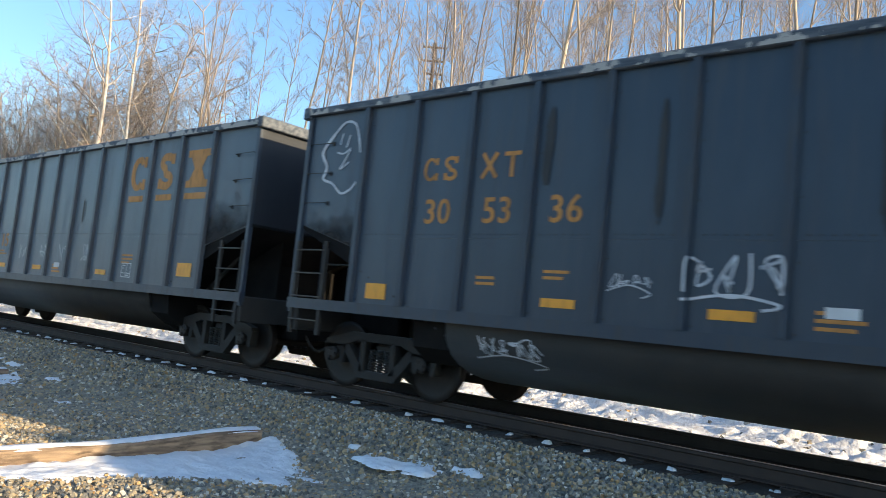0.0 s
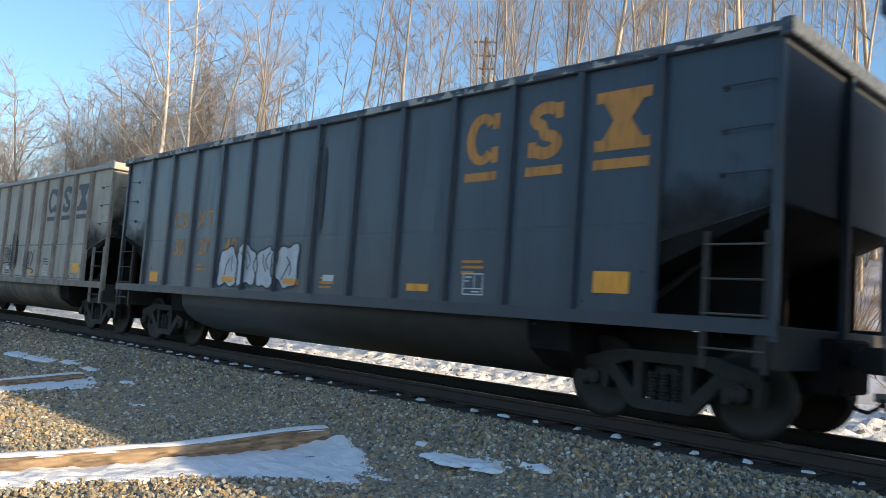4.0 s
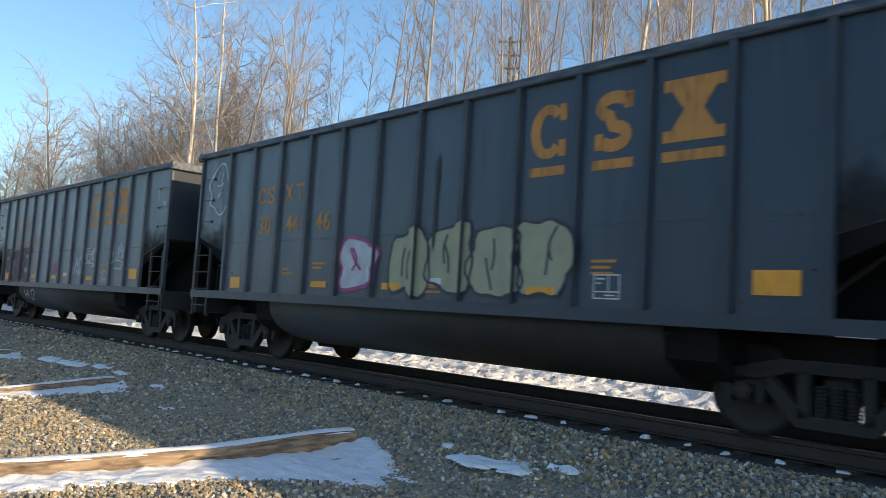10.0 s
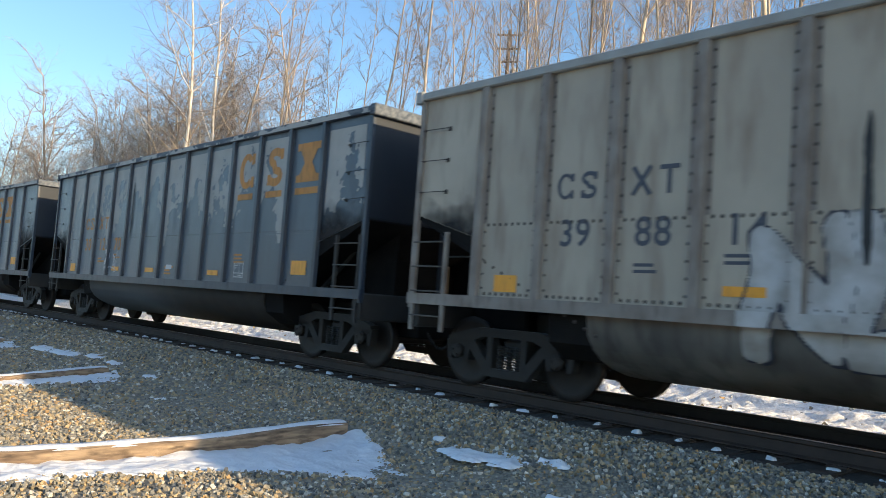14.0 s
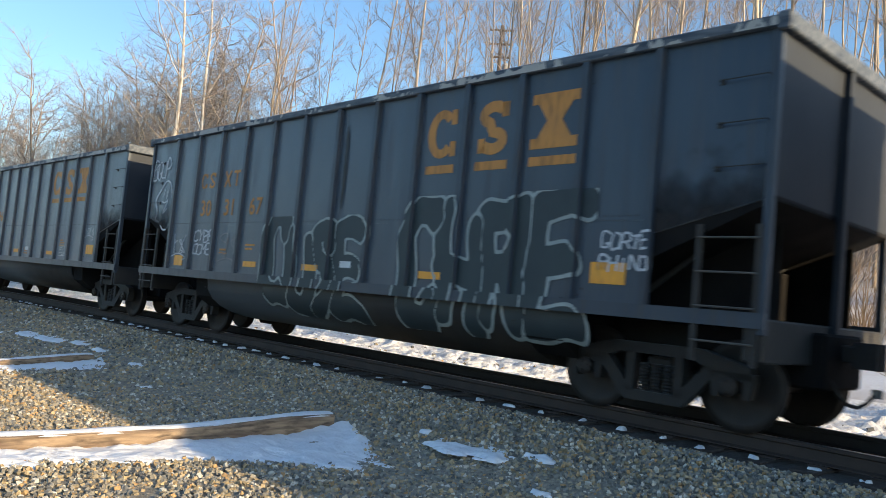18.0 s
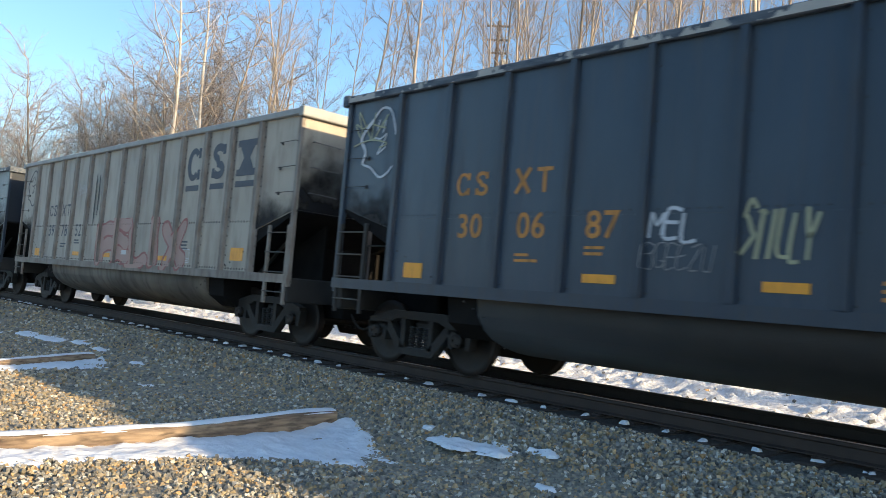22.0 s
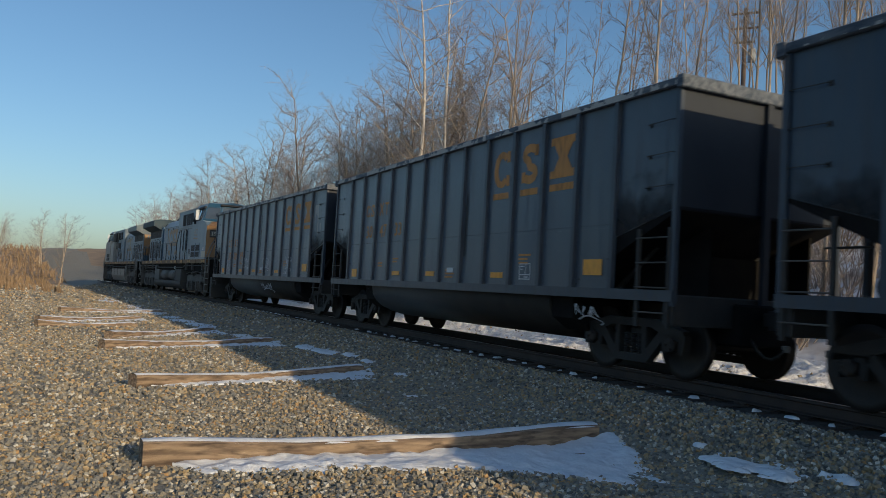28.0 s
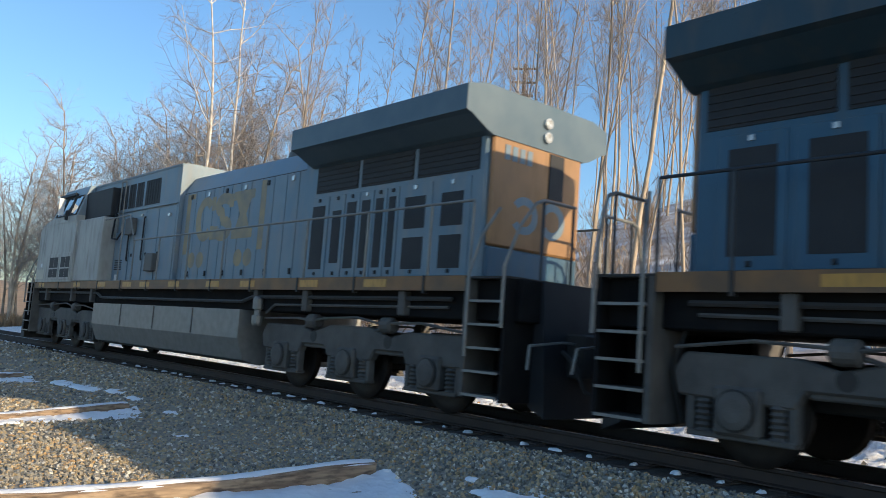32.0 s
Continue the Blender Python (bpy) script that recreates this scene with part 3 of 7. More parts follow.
def make_truck(car, xc, name="truck"):
    truck = part(name, box(B(), -0.16, 0.16, -0.95, 0.95, 0.42, 0.66, 0.03), TRUCK, car)
    truck.matrix_basis = pose(xc, 0, 0)
    bm = B()
    for s in (-1, 1):
        y0, y1 = (s * 0.93, s * 1.07) if s > 0 else (s * 1.07, s * 0.93)
        bm = B()
        prism(bm, [(-1.12, 0.52), (-1.10, 0.66), (-0.55, 0.80), (0.55, 0.80), (1.10, 0.66), (1.12, 0.52), (0.72, 0.58), (0.45, 0.68), (-0.45, 0.68), (-0.72, 0.58)], "y", y0, y1)
        prism(bm, [(-0.74, 0.575), (-0.62, 0.635), (-0.26, 0.27), (0.26, 0.27), (0.62, 0.635), (0.74, 0.575), (0.36, 0.16), (-0.36, 0.16)], "y", y0, y1)
        for e in (-1, 1):
            box(bm, e * 0.30 - 0.05, e * 0.30 + 0.05, y0, y1, 0.25, 0.70)
            prism(bm, [(e * 0.70, 0.34), (e * 0.66, 0.60), (e * 1.14, 0.60), (e * 1.10, 0.34), (e * 1.02, 0.34), (e * 1.02, 0.52), (e * 0.78, 0.52), (e * 0.78, 0.34)], "y", y0, y1)
        part("side_frame", bm, TRUCK, truck)
        for k in (-0.15, 0.0, 0.15):
            prof = []
            for i in range(9):
                prof += [(0.062, i * 0.036), (0.046, i * 0.036 + 0.018)]
            part("spring", lathe(B(), prof, (k, s * 0.985, 0.27), "z", 10), TRUCK, truck)
    for x in (-0.89, 0.89):
        make_wheelset(truck, x)
    return truck


def make_side_ladder(car, x0, x1, z0, z1, y, rungs, material, name="ladder"):
    bm = B()
    for x in (x0, x1):
        box(bm, x - 0.03, x + 0.03, y, y + 0.045, z0, z1)
    lad = part(name, bm, material, car)
    for i in range(rungs):
        z = z0 + (i + 0.6) * (z1 - z0) / rungs
        part("rung", rod(B(), (x0, y - 0.03, z), (x1, y - 0.03, z), 0.012), LTRUCK, lad)
    return lad


def rivet(bm, x, z, y, r=0.021):
    """A low domed rivet head on the near side."""
    c = bm.verts.new((x, y - 0.011, z))
    ring = [bm.verts.new((x + r * math.cos(k * 1.0472), y, z + r * math.sin(k * 1.0472))) for k in range(6)]
    for k in range(6):
        bm.faces.new((c, ring[k], ring[(k + 1) % 6]))


def make_car(kind):
    black = kind != "grey"
    CAR_L, BAY0, BAY = CAR_KINDS[kind]
    RIBS = [BAY0 + BAY * i for i in range(13)]
    skin, ribm, rim = (BLACK, BLACK_RIB, BLUE_TOP) if black else (GRAY, GRAY_RIB, GRAY_TOP)
    car = thing("coal_gondola", None, None, "weathered black steel coal gondola with orange lettering on the track" if black else
                "weathered tan-grey riveted steel coal gondola with dark lettering on the track", "rail car", "cars of the coal train")
    KIND_OF[car.name] = kind
    edges = [0.0] + RIBS + [CAR_L]
    z0, z1 = 1.20, 3.95
    for i in range(14):
        a, b = edges[i], edges[i + 1]
        if i == 0:
            pts = [(a, 2.32), (b, 1.95), (b, z1), (a, z1)]
        elif i == 13:
            pts = [(a, 1.95), (b, 2.32), (b, z1), (a, z1)]
        else:
            pts = [(a, z0), (b, z0), (b, z1), (a, z1)]
        bm = prism(B(), pts, "y", PANEL_Y, PANEL_Y + 0.012)
        if 0 < i < 13:
            if black:
                box(bm, a + 0.05, b - 0.05, PANEL_Y - 0.004, PANEL_Y, 2.105, 2.12)
            else:
                box(bm, a + 0.05, b - 0.05, PANEL_Y - 0.004, PANEL_Y, z0, 2.15)
        panel = part("side_panel", bm, skin, car)
        if black and 0 < i < 13:
            rb = B()
            for k in range(7):
                rivet(rb, a + 0.17 + k * (b - a - 0.34) / 6, 2.155, PANEL_Y, 0.013)
            for z in (1.26, 1.9, 2.5, 3.1, 3.7):
                rivet(rb, a + 0.085, z, PANEL_Y, 0.012)
            if i in (1, 2, 11, 12):      # along the slope sheet inside
                for k in range(5):
                    x = a + 0.14 + k * (b - a - 0.28) / 4
                    rivet(rb, x, 2.30 - 0.45 * min(x, CAR_L - x), PANEL_Y, 0.017)
            part("rivet_row", rb, SOOT, panel)["kind"] = "stuff"
        if not black:
            rb = B()
            if 0 < i < 13:
                for k in range(8):
                    x = a + 0.16 + k * (b - a - 0.32) / 7
                    for z in (2.13, 1.25):
                        rivet(rb, x, z, PANEL_Y - 0.004, 0.024)
                if i in (1, 2, 11, 12):
                    for k in range(6):
                        x = a + 0.14 + k * (b - a - 0.28) / 5
                        rivet(rb, x, 2.30 - 0.45 * min(x, CAR_L - x), PANEL_Y - 0.004, 0.024)
            else:
                xr = (CAR_L - 0.06) if i else 0.06
                for k in range(10):
                    rivet(rb, xr, 2.45 + k * 0.15, PANEL_Y)
            rv = part("rivet_row", rb, RIVET, panel)
            rv["kind"] = "stuff"
    for x in RIBS:
        w = 0.055 if black else 0.075
        bm = prism(B(), [(x - w, PANEL_Y), (x - w * 0.75, RIB_Y), (x + w * 0.75, RIB_Y), (x + w, PANEL_Y)], "z", 1.20, 3.95)
        if not black:
            box(bm, x - 0.13, x + 0.13, PANEL_Y - 0.003, PANEL_Y, 1.2, 3.95)
        rib = part("rib", bm, ribm, car)
        if not black:
            rb = B()
            for k in range(15):
                for e in (-1, 1):
                    rivet(rb, x + e * 0.105, 1.32 + k * 0.18, PANEL_Y - 0.003)
            part("rivet_row", rb, RIVET, rib)["kind"] = "stuff"
    # far side, one sheet with its ribs
    bm = prism(B(), [(0, 2.32), (1.3, 1.95), (1.35, z0), (CAR_L - 1.35, z0), (CAR_L - 1.3, 1.95), (CAR_L, 2.32), (CAR_L, z1), (0, z1)], "y", 1.545, 1.557)
    part("far_side_sheet", bm, skin, car)
    me = mesh_of("rib", prism(B(), [(-0.055, 1.557), (-0.04, 1.62), (0.04, 1.62), (0.055, 1.557)], "z", 1.2, 3.95), ribm)
    for x in RIBS:
        part("rib", me, None, car).matrix_basis = pose(x, 0, 0)
    # rim, sills, ends
    for y0, y1 in ((-1.63, -1.50), (1.50, 1.63)):
        part("top_rail", box(B(), 0, CAR_L, y0, y1, 3.945, 4.06, 0.015), rim, car)
        part("side_sill", prism(B(), [(y0 + 0.01, 1.06), (y0 + 0.01, 1.21), (y1 - 0.02, 1.21), (y1 - 0.02, 1.06)], "x", 0.0, CAR_L), ribm, car)
    for e, x in ((-1, 0.0), (1, CAR_L)):
        part("end_rail", box(B(), x - 0.09 if e < 0 else x - 0.05, x + 0.05 if e < 0 else x + 0.09, -1.65, 1.65, 3.90, 4.08, 0.015), rim, car)
        xa, xb = (x, x + 0.014) if e < 0 else (x - 0.014, x)
        part("end_sheet", box(B(), xa, xb, -1.55, 1.55, 2.30, 3.95), ENDBLACK if black else skin, car)
        part("end_post", box(B(), x - 0.07 if e < 0 else x, x if e < 0 else x + 0.07, -0.055, 0.055, 1.0, 3.9), ENDBLACK if black else GRAY_RIB, car)
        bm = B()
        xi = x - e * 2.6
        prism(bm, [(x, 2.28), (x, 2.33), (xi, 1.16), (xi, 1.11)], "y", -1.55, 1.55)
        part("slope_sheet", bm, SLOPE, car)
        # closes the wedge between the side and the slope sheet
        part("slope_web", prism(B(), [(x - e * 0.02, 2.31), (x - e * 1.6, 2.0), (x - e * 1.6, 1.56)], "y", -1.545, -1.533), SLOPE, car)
        # near-black plates added in the end openings only to keep them dark
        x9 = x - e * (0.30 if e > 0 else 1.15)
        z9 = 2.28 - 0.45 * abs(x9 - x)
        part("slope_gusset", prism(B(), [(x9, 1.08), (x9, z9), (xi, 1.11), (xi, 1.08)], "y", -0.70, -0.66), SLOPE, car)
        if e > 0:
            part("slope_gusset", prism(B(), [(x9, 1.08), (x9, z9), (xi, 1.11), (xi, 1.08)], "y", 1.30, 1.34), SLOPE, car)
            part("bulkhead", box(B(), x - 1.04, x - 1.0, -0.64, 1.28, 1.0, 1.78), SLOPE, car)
        part("end_sill", box(B(), min(x, x - e * 0.22), max(x, x - e * 0.22), -1.58, 1.58, 0.74, 1.16, 0.02), SOOT, car)
        for y in (-1.60, 1.52):
            part("corner_post", box(B(), min(x, x - e * 0.09), max(x, x - e * 0.09), y, y + 0.08, 1.0, 3.94, 0.01), ribm, car)
        for y in (-1.05, 1.0):
            part("bolster_brace", prism(B(), [(x - e * 1.95, 1.1), (x - e * 2.08, 1.1), (x - e * 1.0, 1.85), (x - e * 0.9, 1.9)], "y", y, y + 0.06), SOOT, car)
        make_side_ladder(car, x - e * 0.72, x - e * 0.10, 0.70, 2.05, -1.61, 4, SOOT if black else ribm)
        # grab irons on the end bay and the end
        iron = SOOT if black else RIVET
        for z in (2.62, 3.06, 3.50):
            bm = rods(B(), [(x - e * 0.60, -1.556, z - 0.01), (x - e * 0.60, -1.62, z - 0.01), (x - e * 0.11, -1.62, z), (x - e * 0.11, -1.556, z)], 0.0065, 5)
            part("grab_iron", box(bm, x - e * 0.60 - 0.024, x - e * 0.60 + 0.024, -1.568, -1.556, z - 0.04, z + 0.02), iron, car)
            if not black:
                part("grab_iron", rods(B(), [(x, -1.35, z), (x + e * 0.07, -1.35, z), (x + e * 0.07, -0.8, z - 0.02), (x, -0.8, z - 0.02)], 0.011, 5), ribm, car)
        # coupler
        bm = box(B(), min(x - e * 0.3, x + e * 0.30), max(x - e * 0.3, x + e * 0.30), -0.09, 0.09, 0.80, 0.98, 0.02)
        prism(bm, [(x + e * 0.28, -0.16), (x + e * 0.52, -0.20), (x + e * 0.56, -0.05), (x + e * 0.42, 0.02), (x + e * 0.50, 0.15), (x + e * 0.28, 0.17)], "z", 0.75, 1.02)
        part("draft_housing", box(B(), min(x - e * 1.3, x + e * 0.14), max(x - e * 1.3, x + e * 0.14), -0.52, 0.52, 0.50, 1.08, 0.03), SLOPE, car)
        part("coupler", bm, TRUCK, car)
        pts = [(x + e * 0.05, -0.35, 0.78)] + [(x + e * (0.05 + 0.44 * k / 6), -0.35 + 0.05 * k, 0.78 - 0.42 * math.sin(math.pi * k / 7.5)) for k in range(1, 7)]
        part("brake_hose", rods(B(), pts, 0.022, 6), SOOT, car)
        part("hose_coupling", box(B(), pts[-1][0] - 0.05, pts[-1][0] + 0.05, pts[-1][1] - 0.03, pts[-1][1] + 0.03, pts[-1][2] - 0.06, pts[-1][2] + 0.03, 0.01), RAILING, car)
        make_truck(car, x - e * 1.45)
    # tub under the floor
    bm = B()
    n = 14
    outl = [(-1.50 * math.cos(math.pi * k / n), 1.07 - 0.75 * math.sin(math.pi * k / n) ** 0.8) for k in range(n + 1)]
    prism(bm, outl + [(1.48, 1.08), (-1.48, 1.08)], "x", 3.05, CAR_L - 3.05)
    for f in bm.faces:
        f.smooth = abs(f.normal.x) < 0.5
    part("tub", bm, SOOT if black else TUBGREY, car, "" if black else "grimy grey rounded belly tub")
    for xa, xb in ((2.2, 3.05), (CAR_L - 3.05, CAR_L - 2.2)):
        part("floor_plate", box(B(), xa, xb, -1.5, 1.5, 1.09, 1.12), SOOT, car)
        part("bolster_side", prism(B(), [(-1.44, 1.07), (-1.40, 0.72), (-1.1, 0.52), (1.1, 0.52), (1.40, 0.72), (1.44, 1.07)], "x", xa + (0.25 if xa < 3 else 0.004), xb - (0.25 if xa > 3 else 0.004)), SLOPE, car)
    part("center_sill", box(B(), 0.2, CAR_L - 0.2, -0.3, 0.3, 0.70, 1.05, 0.02), SOOT, car)
    part("brake_cylinder", lathe(B(), [(0.12, 0), (0.15, 0.03), (0.15, 0.42), (0.10, 0.46)], (0.55, -0.55, 1.35), "x", 14), SOOT, car)
    part("brake_valve", box(B(), 0.72, 0.98, -0.1, 0.25, 1.25, 1.55, 0.04), SOOT, car)
    part("brake_pipe", rods(B(), [(0.2, -0.4, 1.25), (0.5, -0.5, 1.2), (1.6, -0.5, 1.2), (2.2, -0.3, 1.0)], 0.02, 6), SOOT, car)
    part("brake_pipe", rods(B(), [(0.3, -1.2, 1.1), (0.3, -1.2, 1.75), (0.9, -1.2, 1.75)], 0.015, 6), SOOT, car)
    return car


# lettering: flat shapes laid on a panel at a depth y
def shape_ring(bm, cx, cz, w, h, t, y):
    n = 20
    prev = None
    for k in range(n + 1):
        a = math.radians(42 + 276 * k / n)
        o = bm.verts.new((cx + w * math.cos(a), y, cz + h * math.sin(a)))
        i = bm.verts.new((cx + (w - t) * math.cos(a), y, cz + (h - t * 0.8) * math.sin(a)))
        if prev:
            bm.faces.new((prev[0], prev[1], i, o))
        prev = (o, i)
    for s in (-1, 1):
        quad(bm, cx + w * 0.62, cx + w * 1.02, cz + s * h * 0.34 - 0.0, cz + s * h * 0.95, y)


def quad(bm, x0, x1, z0, z1, y):
    z0, z1 = min(z0, z1), max(z0, z1)
    bm.faces.new([bm.verts.new(p) for p in ((x0, y, z0), (x1, y, z0), (x1, y, z1), (x0, y, z1))])


def poly(bm, pts, y):
    return bm.faces.new([bm.verts.new((a, y, b)) for a, b in pts])


def ribbon(bm, pts, t, y):
    """A painted stroke of width t along the points."""
    pts = [Vector((a, b)) for a, b in pts]
    prev = None
    for i, p in enumerate(pts):
        d = (pts[min(i + 1, len(pts) - 1)] - pts[max(i - 1, 0)])
        d = d.normalized() if d.length > 1e-6 else Vector((1, 0))
        nrm = Vector((-d.y, d.x)) * t / 2
        cur = (bm.verts.new((p.x + nrm.x, y, p.y + nrm.y)), bm.verts.new((p.x - nrm.x, y, p.y - nrm.y)))
        if prev:
            bm.faces.new((prev[0], prev[1], cur[1], cur[0]))
        prev = cur


def shape_wave(bm, cx, cz, w, h, t, y):
    pts = []
    for k in range(25):
        f = k / 24
        if f < 0.5:
            a = math.radians(30 + 240 * f * 2)
            pts.append((cx + (w - t / 2) * math.cos(a), cz + h / 2 + (h / 2 - t * 0.4) * math.sin(a)))
        else:
            a = math.radians(90 - 240 * (f - 0.5) * 2)
            pts.append((cx + (w - t / 2) * math.cos(a), cz - h / 2 + (h / 2 - t * 0.4) * math.sin(a)))
    ribbon(bm, pts, t, y)
    quad(bm, cx + w * 0.55, cx + w * 1.0, cz + h * 0.38, cz + h * 0.95, y)
    quad(bm, cx - w * 1.0, cx - w * 0.55, cz - h * 0.95, cz - h * 0.38, y)


def shape_glass(bm, cx, cz, w, h, y):
    poly(bm, [(cx - w, cz + h), (cx - w, cz + h * 0.62), (cx - w * 0.72, cz + h * 0.62), (cx - w * 0.32, cz), (cx - w * 0.72, cz - h * 0.62), (cx - w, cz - h * 0.62), (cx - w, cz - h),
              (cx + w, cz - h), (cx + w, cz - h * 0.62), (cx + w * 0.72, cz - h * 0.62), (cx + w * 0.32, cz), (cx + w * 0.72, cz + h * 0.62), (cx + w, cz + h * 0.62), (cx + w, cz + h)], y)


TEXTS = {}


def text_mesh(s, size, material):
    key = (s, size, material.name)
    if key not in TEXTS:
        cu = bpy.data.curves.new("lettering", "FONT")
        cu.body, cu.size, cu.align_x, cu.space_character, cu.offset = s, size, "CENTER", 1.08, 0.006
        ob = bpy.data.objects.new("lettering", cu)
        scene.collection.objects.link(ob)
        bpy.context.view_layer.update()
        me = bpy.data.meshes.new_from_object(ob.evaluated_get(bpy.context.evaluated_depsgraph_get()))
        me.transform(Matrix.Rotation(radians(90), 4, "X"))
        me.materials.clear()
        me.materials.append(material)
        bpy.data.objects.remove(ob)
        TEXTS[key] = me
    return TEXTS[key]


def letter_car(car, kind, digits):
    black, tall_bars, first = kind != "grey", kind == "bars", 9 if kind == "short" else 10
    CAR_L, BAY0, BAY = CAR_KINDS[kind]
    row = 3.0 if kind == "short" else 2.55
    paint = ORANGE if black else NAVY
    y = PANEL_Y - 0.006
    mid = [0.65] + [BAY0 + BAY * (i + 0.5) for i in range(12)] + [CAR_L - 0.6]
    for k, i in enumerate((first, first + 1, first + 2)):
        cx = mid[i] + (0.04 if k == 2 else 0)
        bm = B()
        if k == 0:
            shape_ring(bm, cx, 3.33, 0.28, 0.34, 0.155, y)
        elif k == 1:
            shape_wave(bm, cx, 3.33, 0.255, 0.34, 0.15, y)
        else:
            shape_glass(bm, cx, 3.33, 0.36, 0.34, y)
        w = 0.28 if k < 2 else 0.36
        quad(bm, cx - w, cx + w, 2.78, 2.895, y)
        part("emblem", bm, paint, car)
    for k, cx in enumerate((mid[2], mid[3])):
        bm = B()
        for s in (-1, 1):
            x = cx + s * 0.17
            if (k, s) == (0, -1):
                shape_ring(bm, x, row, 0.12, 0.155, 0.05, y)
            elif (k, s) == (0, 1):
                shape_wave(bm, x, row, 0.11, 0.155, 0.05, y)
            elif (k, s) == (1, -1):
                ribbon(bm, [(x - 0.11, row + 0.155), (x + 0.11, row - 0.155)], 0.055, y)
                ribbon(bm, [(x + 0.11, row + 0.155), (x - 0.11, row - 0.155)], 0.055, y - 0.002)
            else:
                quad(bm, x - 0.12, x + 0.12, row + 0.105, row + 0.155, y)
                quad(bm, x - 0.026, x + 0.026, row - 0.155, row + 0.105, y)
        part("reporting_mark", bm, paint, car)
    for i, s in enumerate(digits):
        if s:
            p = part("number", text_mesh(s, 0.44, paint), None, car)
            p.matrix_basis = pose(mid[2 + i], y, row - 0.70)
    yel = [(mid[1], 1.28, 0.38, 0.21)] if not tall_bars else []
    yel += [] if tall_bars else [(mid[4], 1.34, 0.44, 0.10), (mid[6], 1.34, 0.44, 0.10), (mid[9], 1.33, 0.44, 0.10), (mid[12] if black else mid[12], 1.40, 0.46, 0.24)]
    if tall_bars:
        yel = [(1.60, 1.38, 0.10, 0.85), (4.68, 1.35, 0.11, 0.55), (7.30, 1.35, 0.11, 0.55), (9.86, 1.35, 0.11, 0.60), (13.25, 1.38, 0.13, 1.0)]
    for cx, z, w, h in yel:
        bm = B()
        box(bm, cx - w / 2, cx + w / 2, y - 0.006, y, z, z + h)
        part("reflector_plate", bm, YELLOW, car)
    # stencilled lines too small to read
    rnd = random.Random(len(digits[0]) + sum(ord(c) for c in "".join(digits)))
    for cx, z, n in ((mid[4], 1.72, 2), (mid[3], 1.62, 2), (mid[7], 1.45, 3), (mid[10], 1.72, 3)):
        bm = B()
        for k in range(n):
            quad(bm, cx - 0.22, cx - 0.22 + rnd.uniform(0.22, 0.44), z - k * 0.07, z - k * 0.07 + 0.035, y)
        part("stencil", bm, paint, car)
    bm = B()
    cx = mid[10]
    for x0, x1, z0, z1 in ((-0.18, 0.18, 1.31, 1.326), (-0.18, 0.18, 1.574, 1.59), (-0.18, -0.164, 1.326, 1.574), (0.164, 0.18, 1.326, 1.574), (0.02, 0.034, 1.40, 1.574), (-0.164, 0.164, 1.386, 1.40), (-0.14, -0.03, 1.53, 1.548), (-0.14, -0.07, 1.48, 1.495), (-0.02, 0.12, 1.345, 1.362)):
        quad(bm, cx + x0, cx + x1, z0, z1, y)
    part("stencil", bm, WHITE, car, "white stencilled consolidated data frame")
    bm = B()
    box(bm, mid[7] - 0.14, mid[7] + 0.14, y - 0.004, y, 1.42, 1.52)
    part("label_plate", bm, WHITE, car)


def lay_on_side(bm, car):
    """Lays flat painted shapes over panels and ribs alike."""
    RIBS = ribs_of(car)
    for x in RIBS:
        for e in (-0.055, 0.055):
            g = bm.verts[:] + bm.edges[:] + bm.faces[:]
            bmesh.ops.bisect_plane(bm, geom=g, plane_co=(x + e, 0, 0), plane_no=(1, 0, 0))
    for z in (1.21, 1.06, 0.9, 0.75):
        if any(v.co.z < z for v in bm.verts):
            bmesh.ops.bisect_plane(bm, geom=bm.verts[:] + bm.edges[:] + bm.faces[:], plane_co=(0, 0, z), plane_no=(0, 0, 1))
    bmesh.ops.split_edges(bm, edges=bm.edges[:])
    for f in bm.faces:
        cx = f.calc_center_median().x
        cz = f.calc_center_median().z
        if cz < 1.21:
            for v in f.verts:
                lift = v.co.y - PANEL_Y
                s = max(0.0, min(1.0, (1.07 - v.co.z) / 0.75)) ** 1.25
                v.co.y = lift + (-1.622 if cz > 1.06 else -1.5 * math.sqrt(max(0, 1 - s * s)))
            continue
        if any(abs(cx - x) < 0.055 for x in RIBS):
            for v in f.verts:
                v.co.y += RIB_Y - PANEL_Y - 0.003
    return bm


def lay_on_tub(bm, car=None):
    for v in bm.verts:
        s = max(0.0, min(1.0, ((1.07 - v.co.z) / 0.75))) ** 1.25
        v.co.y = -1.5 * math.sqrt(max(0, 1 - s * s)) - 0.012
    return bm


# ---- sprayed paint, peeled paint and spills on the car sides ----


def curve_through(pts, steps=5):
    out = []
    n = len(pts)
    for i in range(n - 1):
        p0, p1, p2, p3 = pts[max(i - 1, 0)], pts[i], pts[i + 1], pts[min(i + 2, n - 1)]
        for k in range(steps):
            t = k / steps
            out.append(tuple(0.5 * (2 * p1[c] + (p2[c] - p0[c]) * t + (2 * p0[c] - 5 * p1[c] + 4 * p2[c] - p3[c]) * t * t + (3 * p1[c] - p0[c] - 3 * p2[c] + p3[c]) * t ** 3) for c in (0, 1)))
    out.append(pts[-1])
    return out


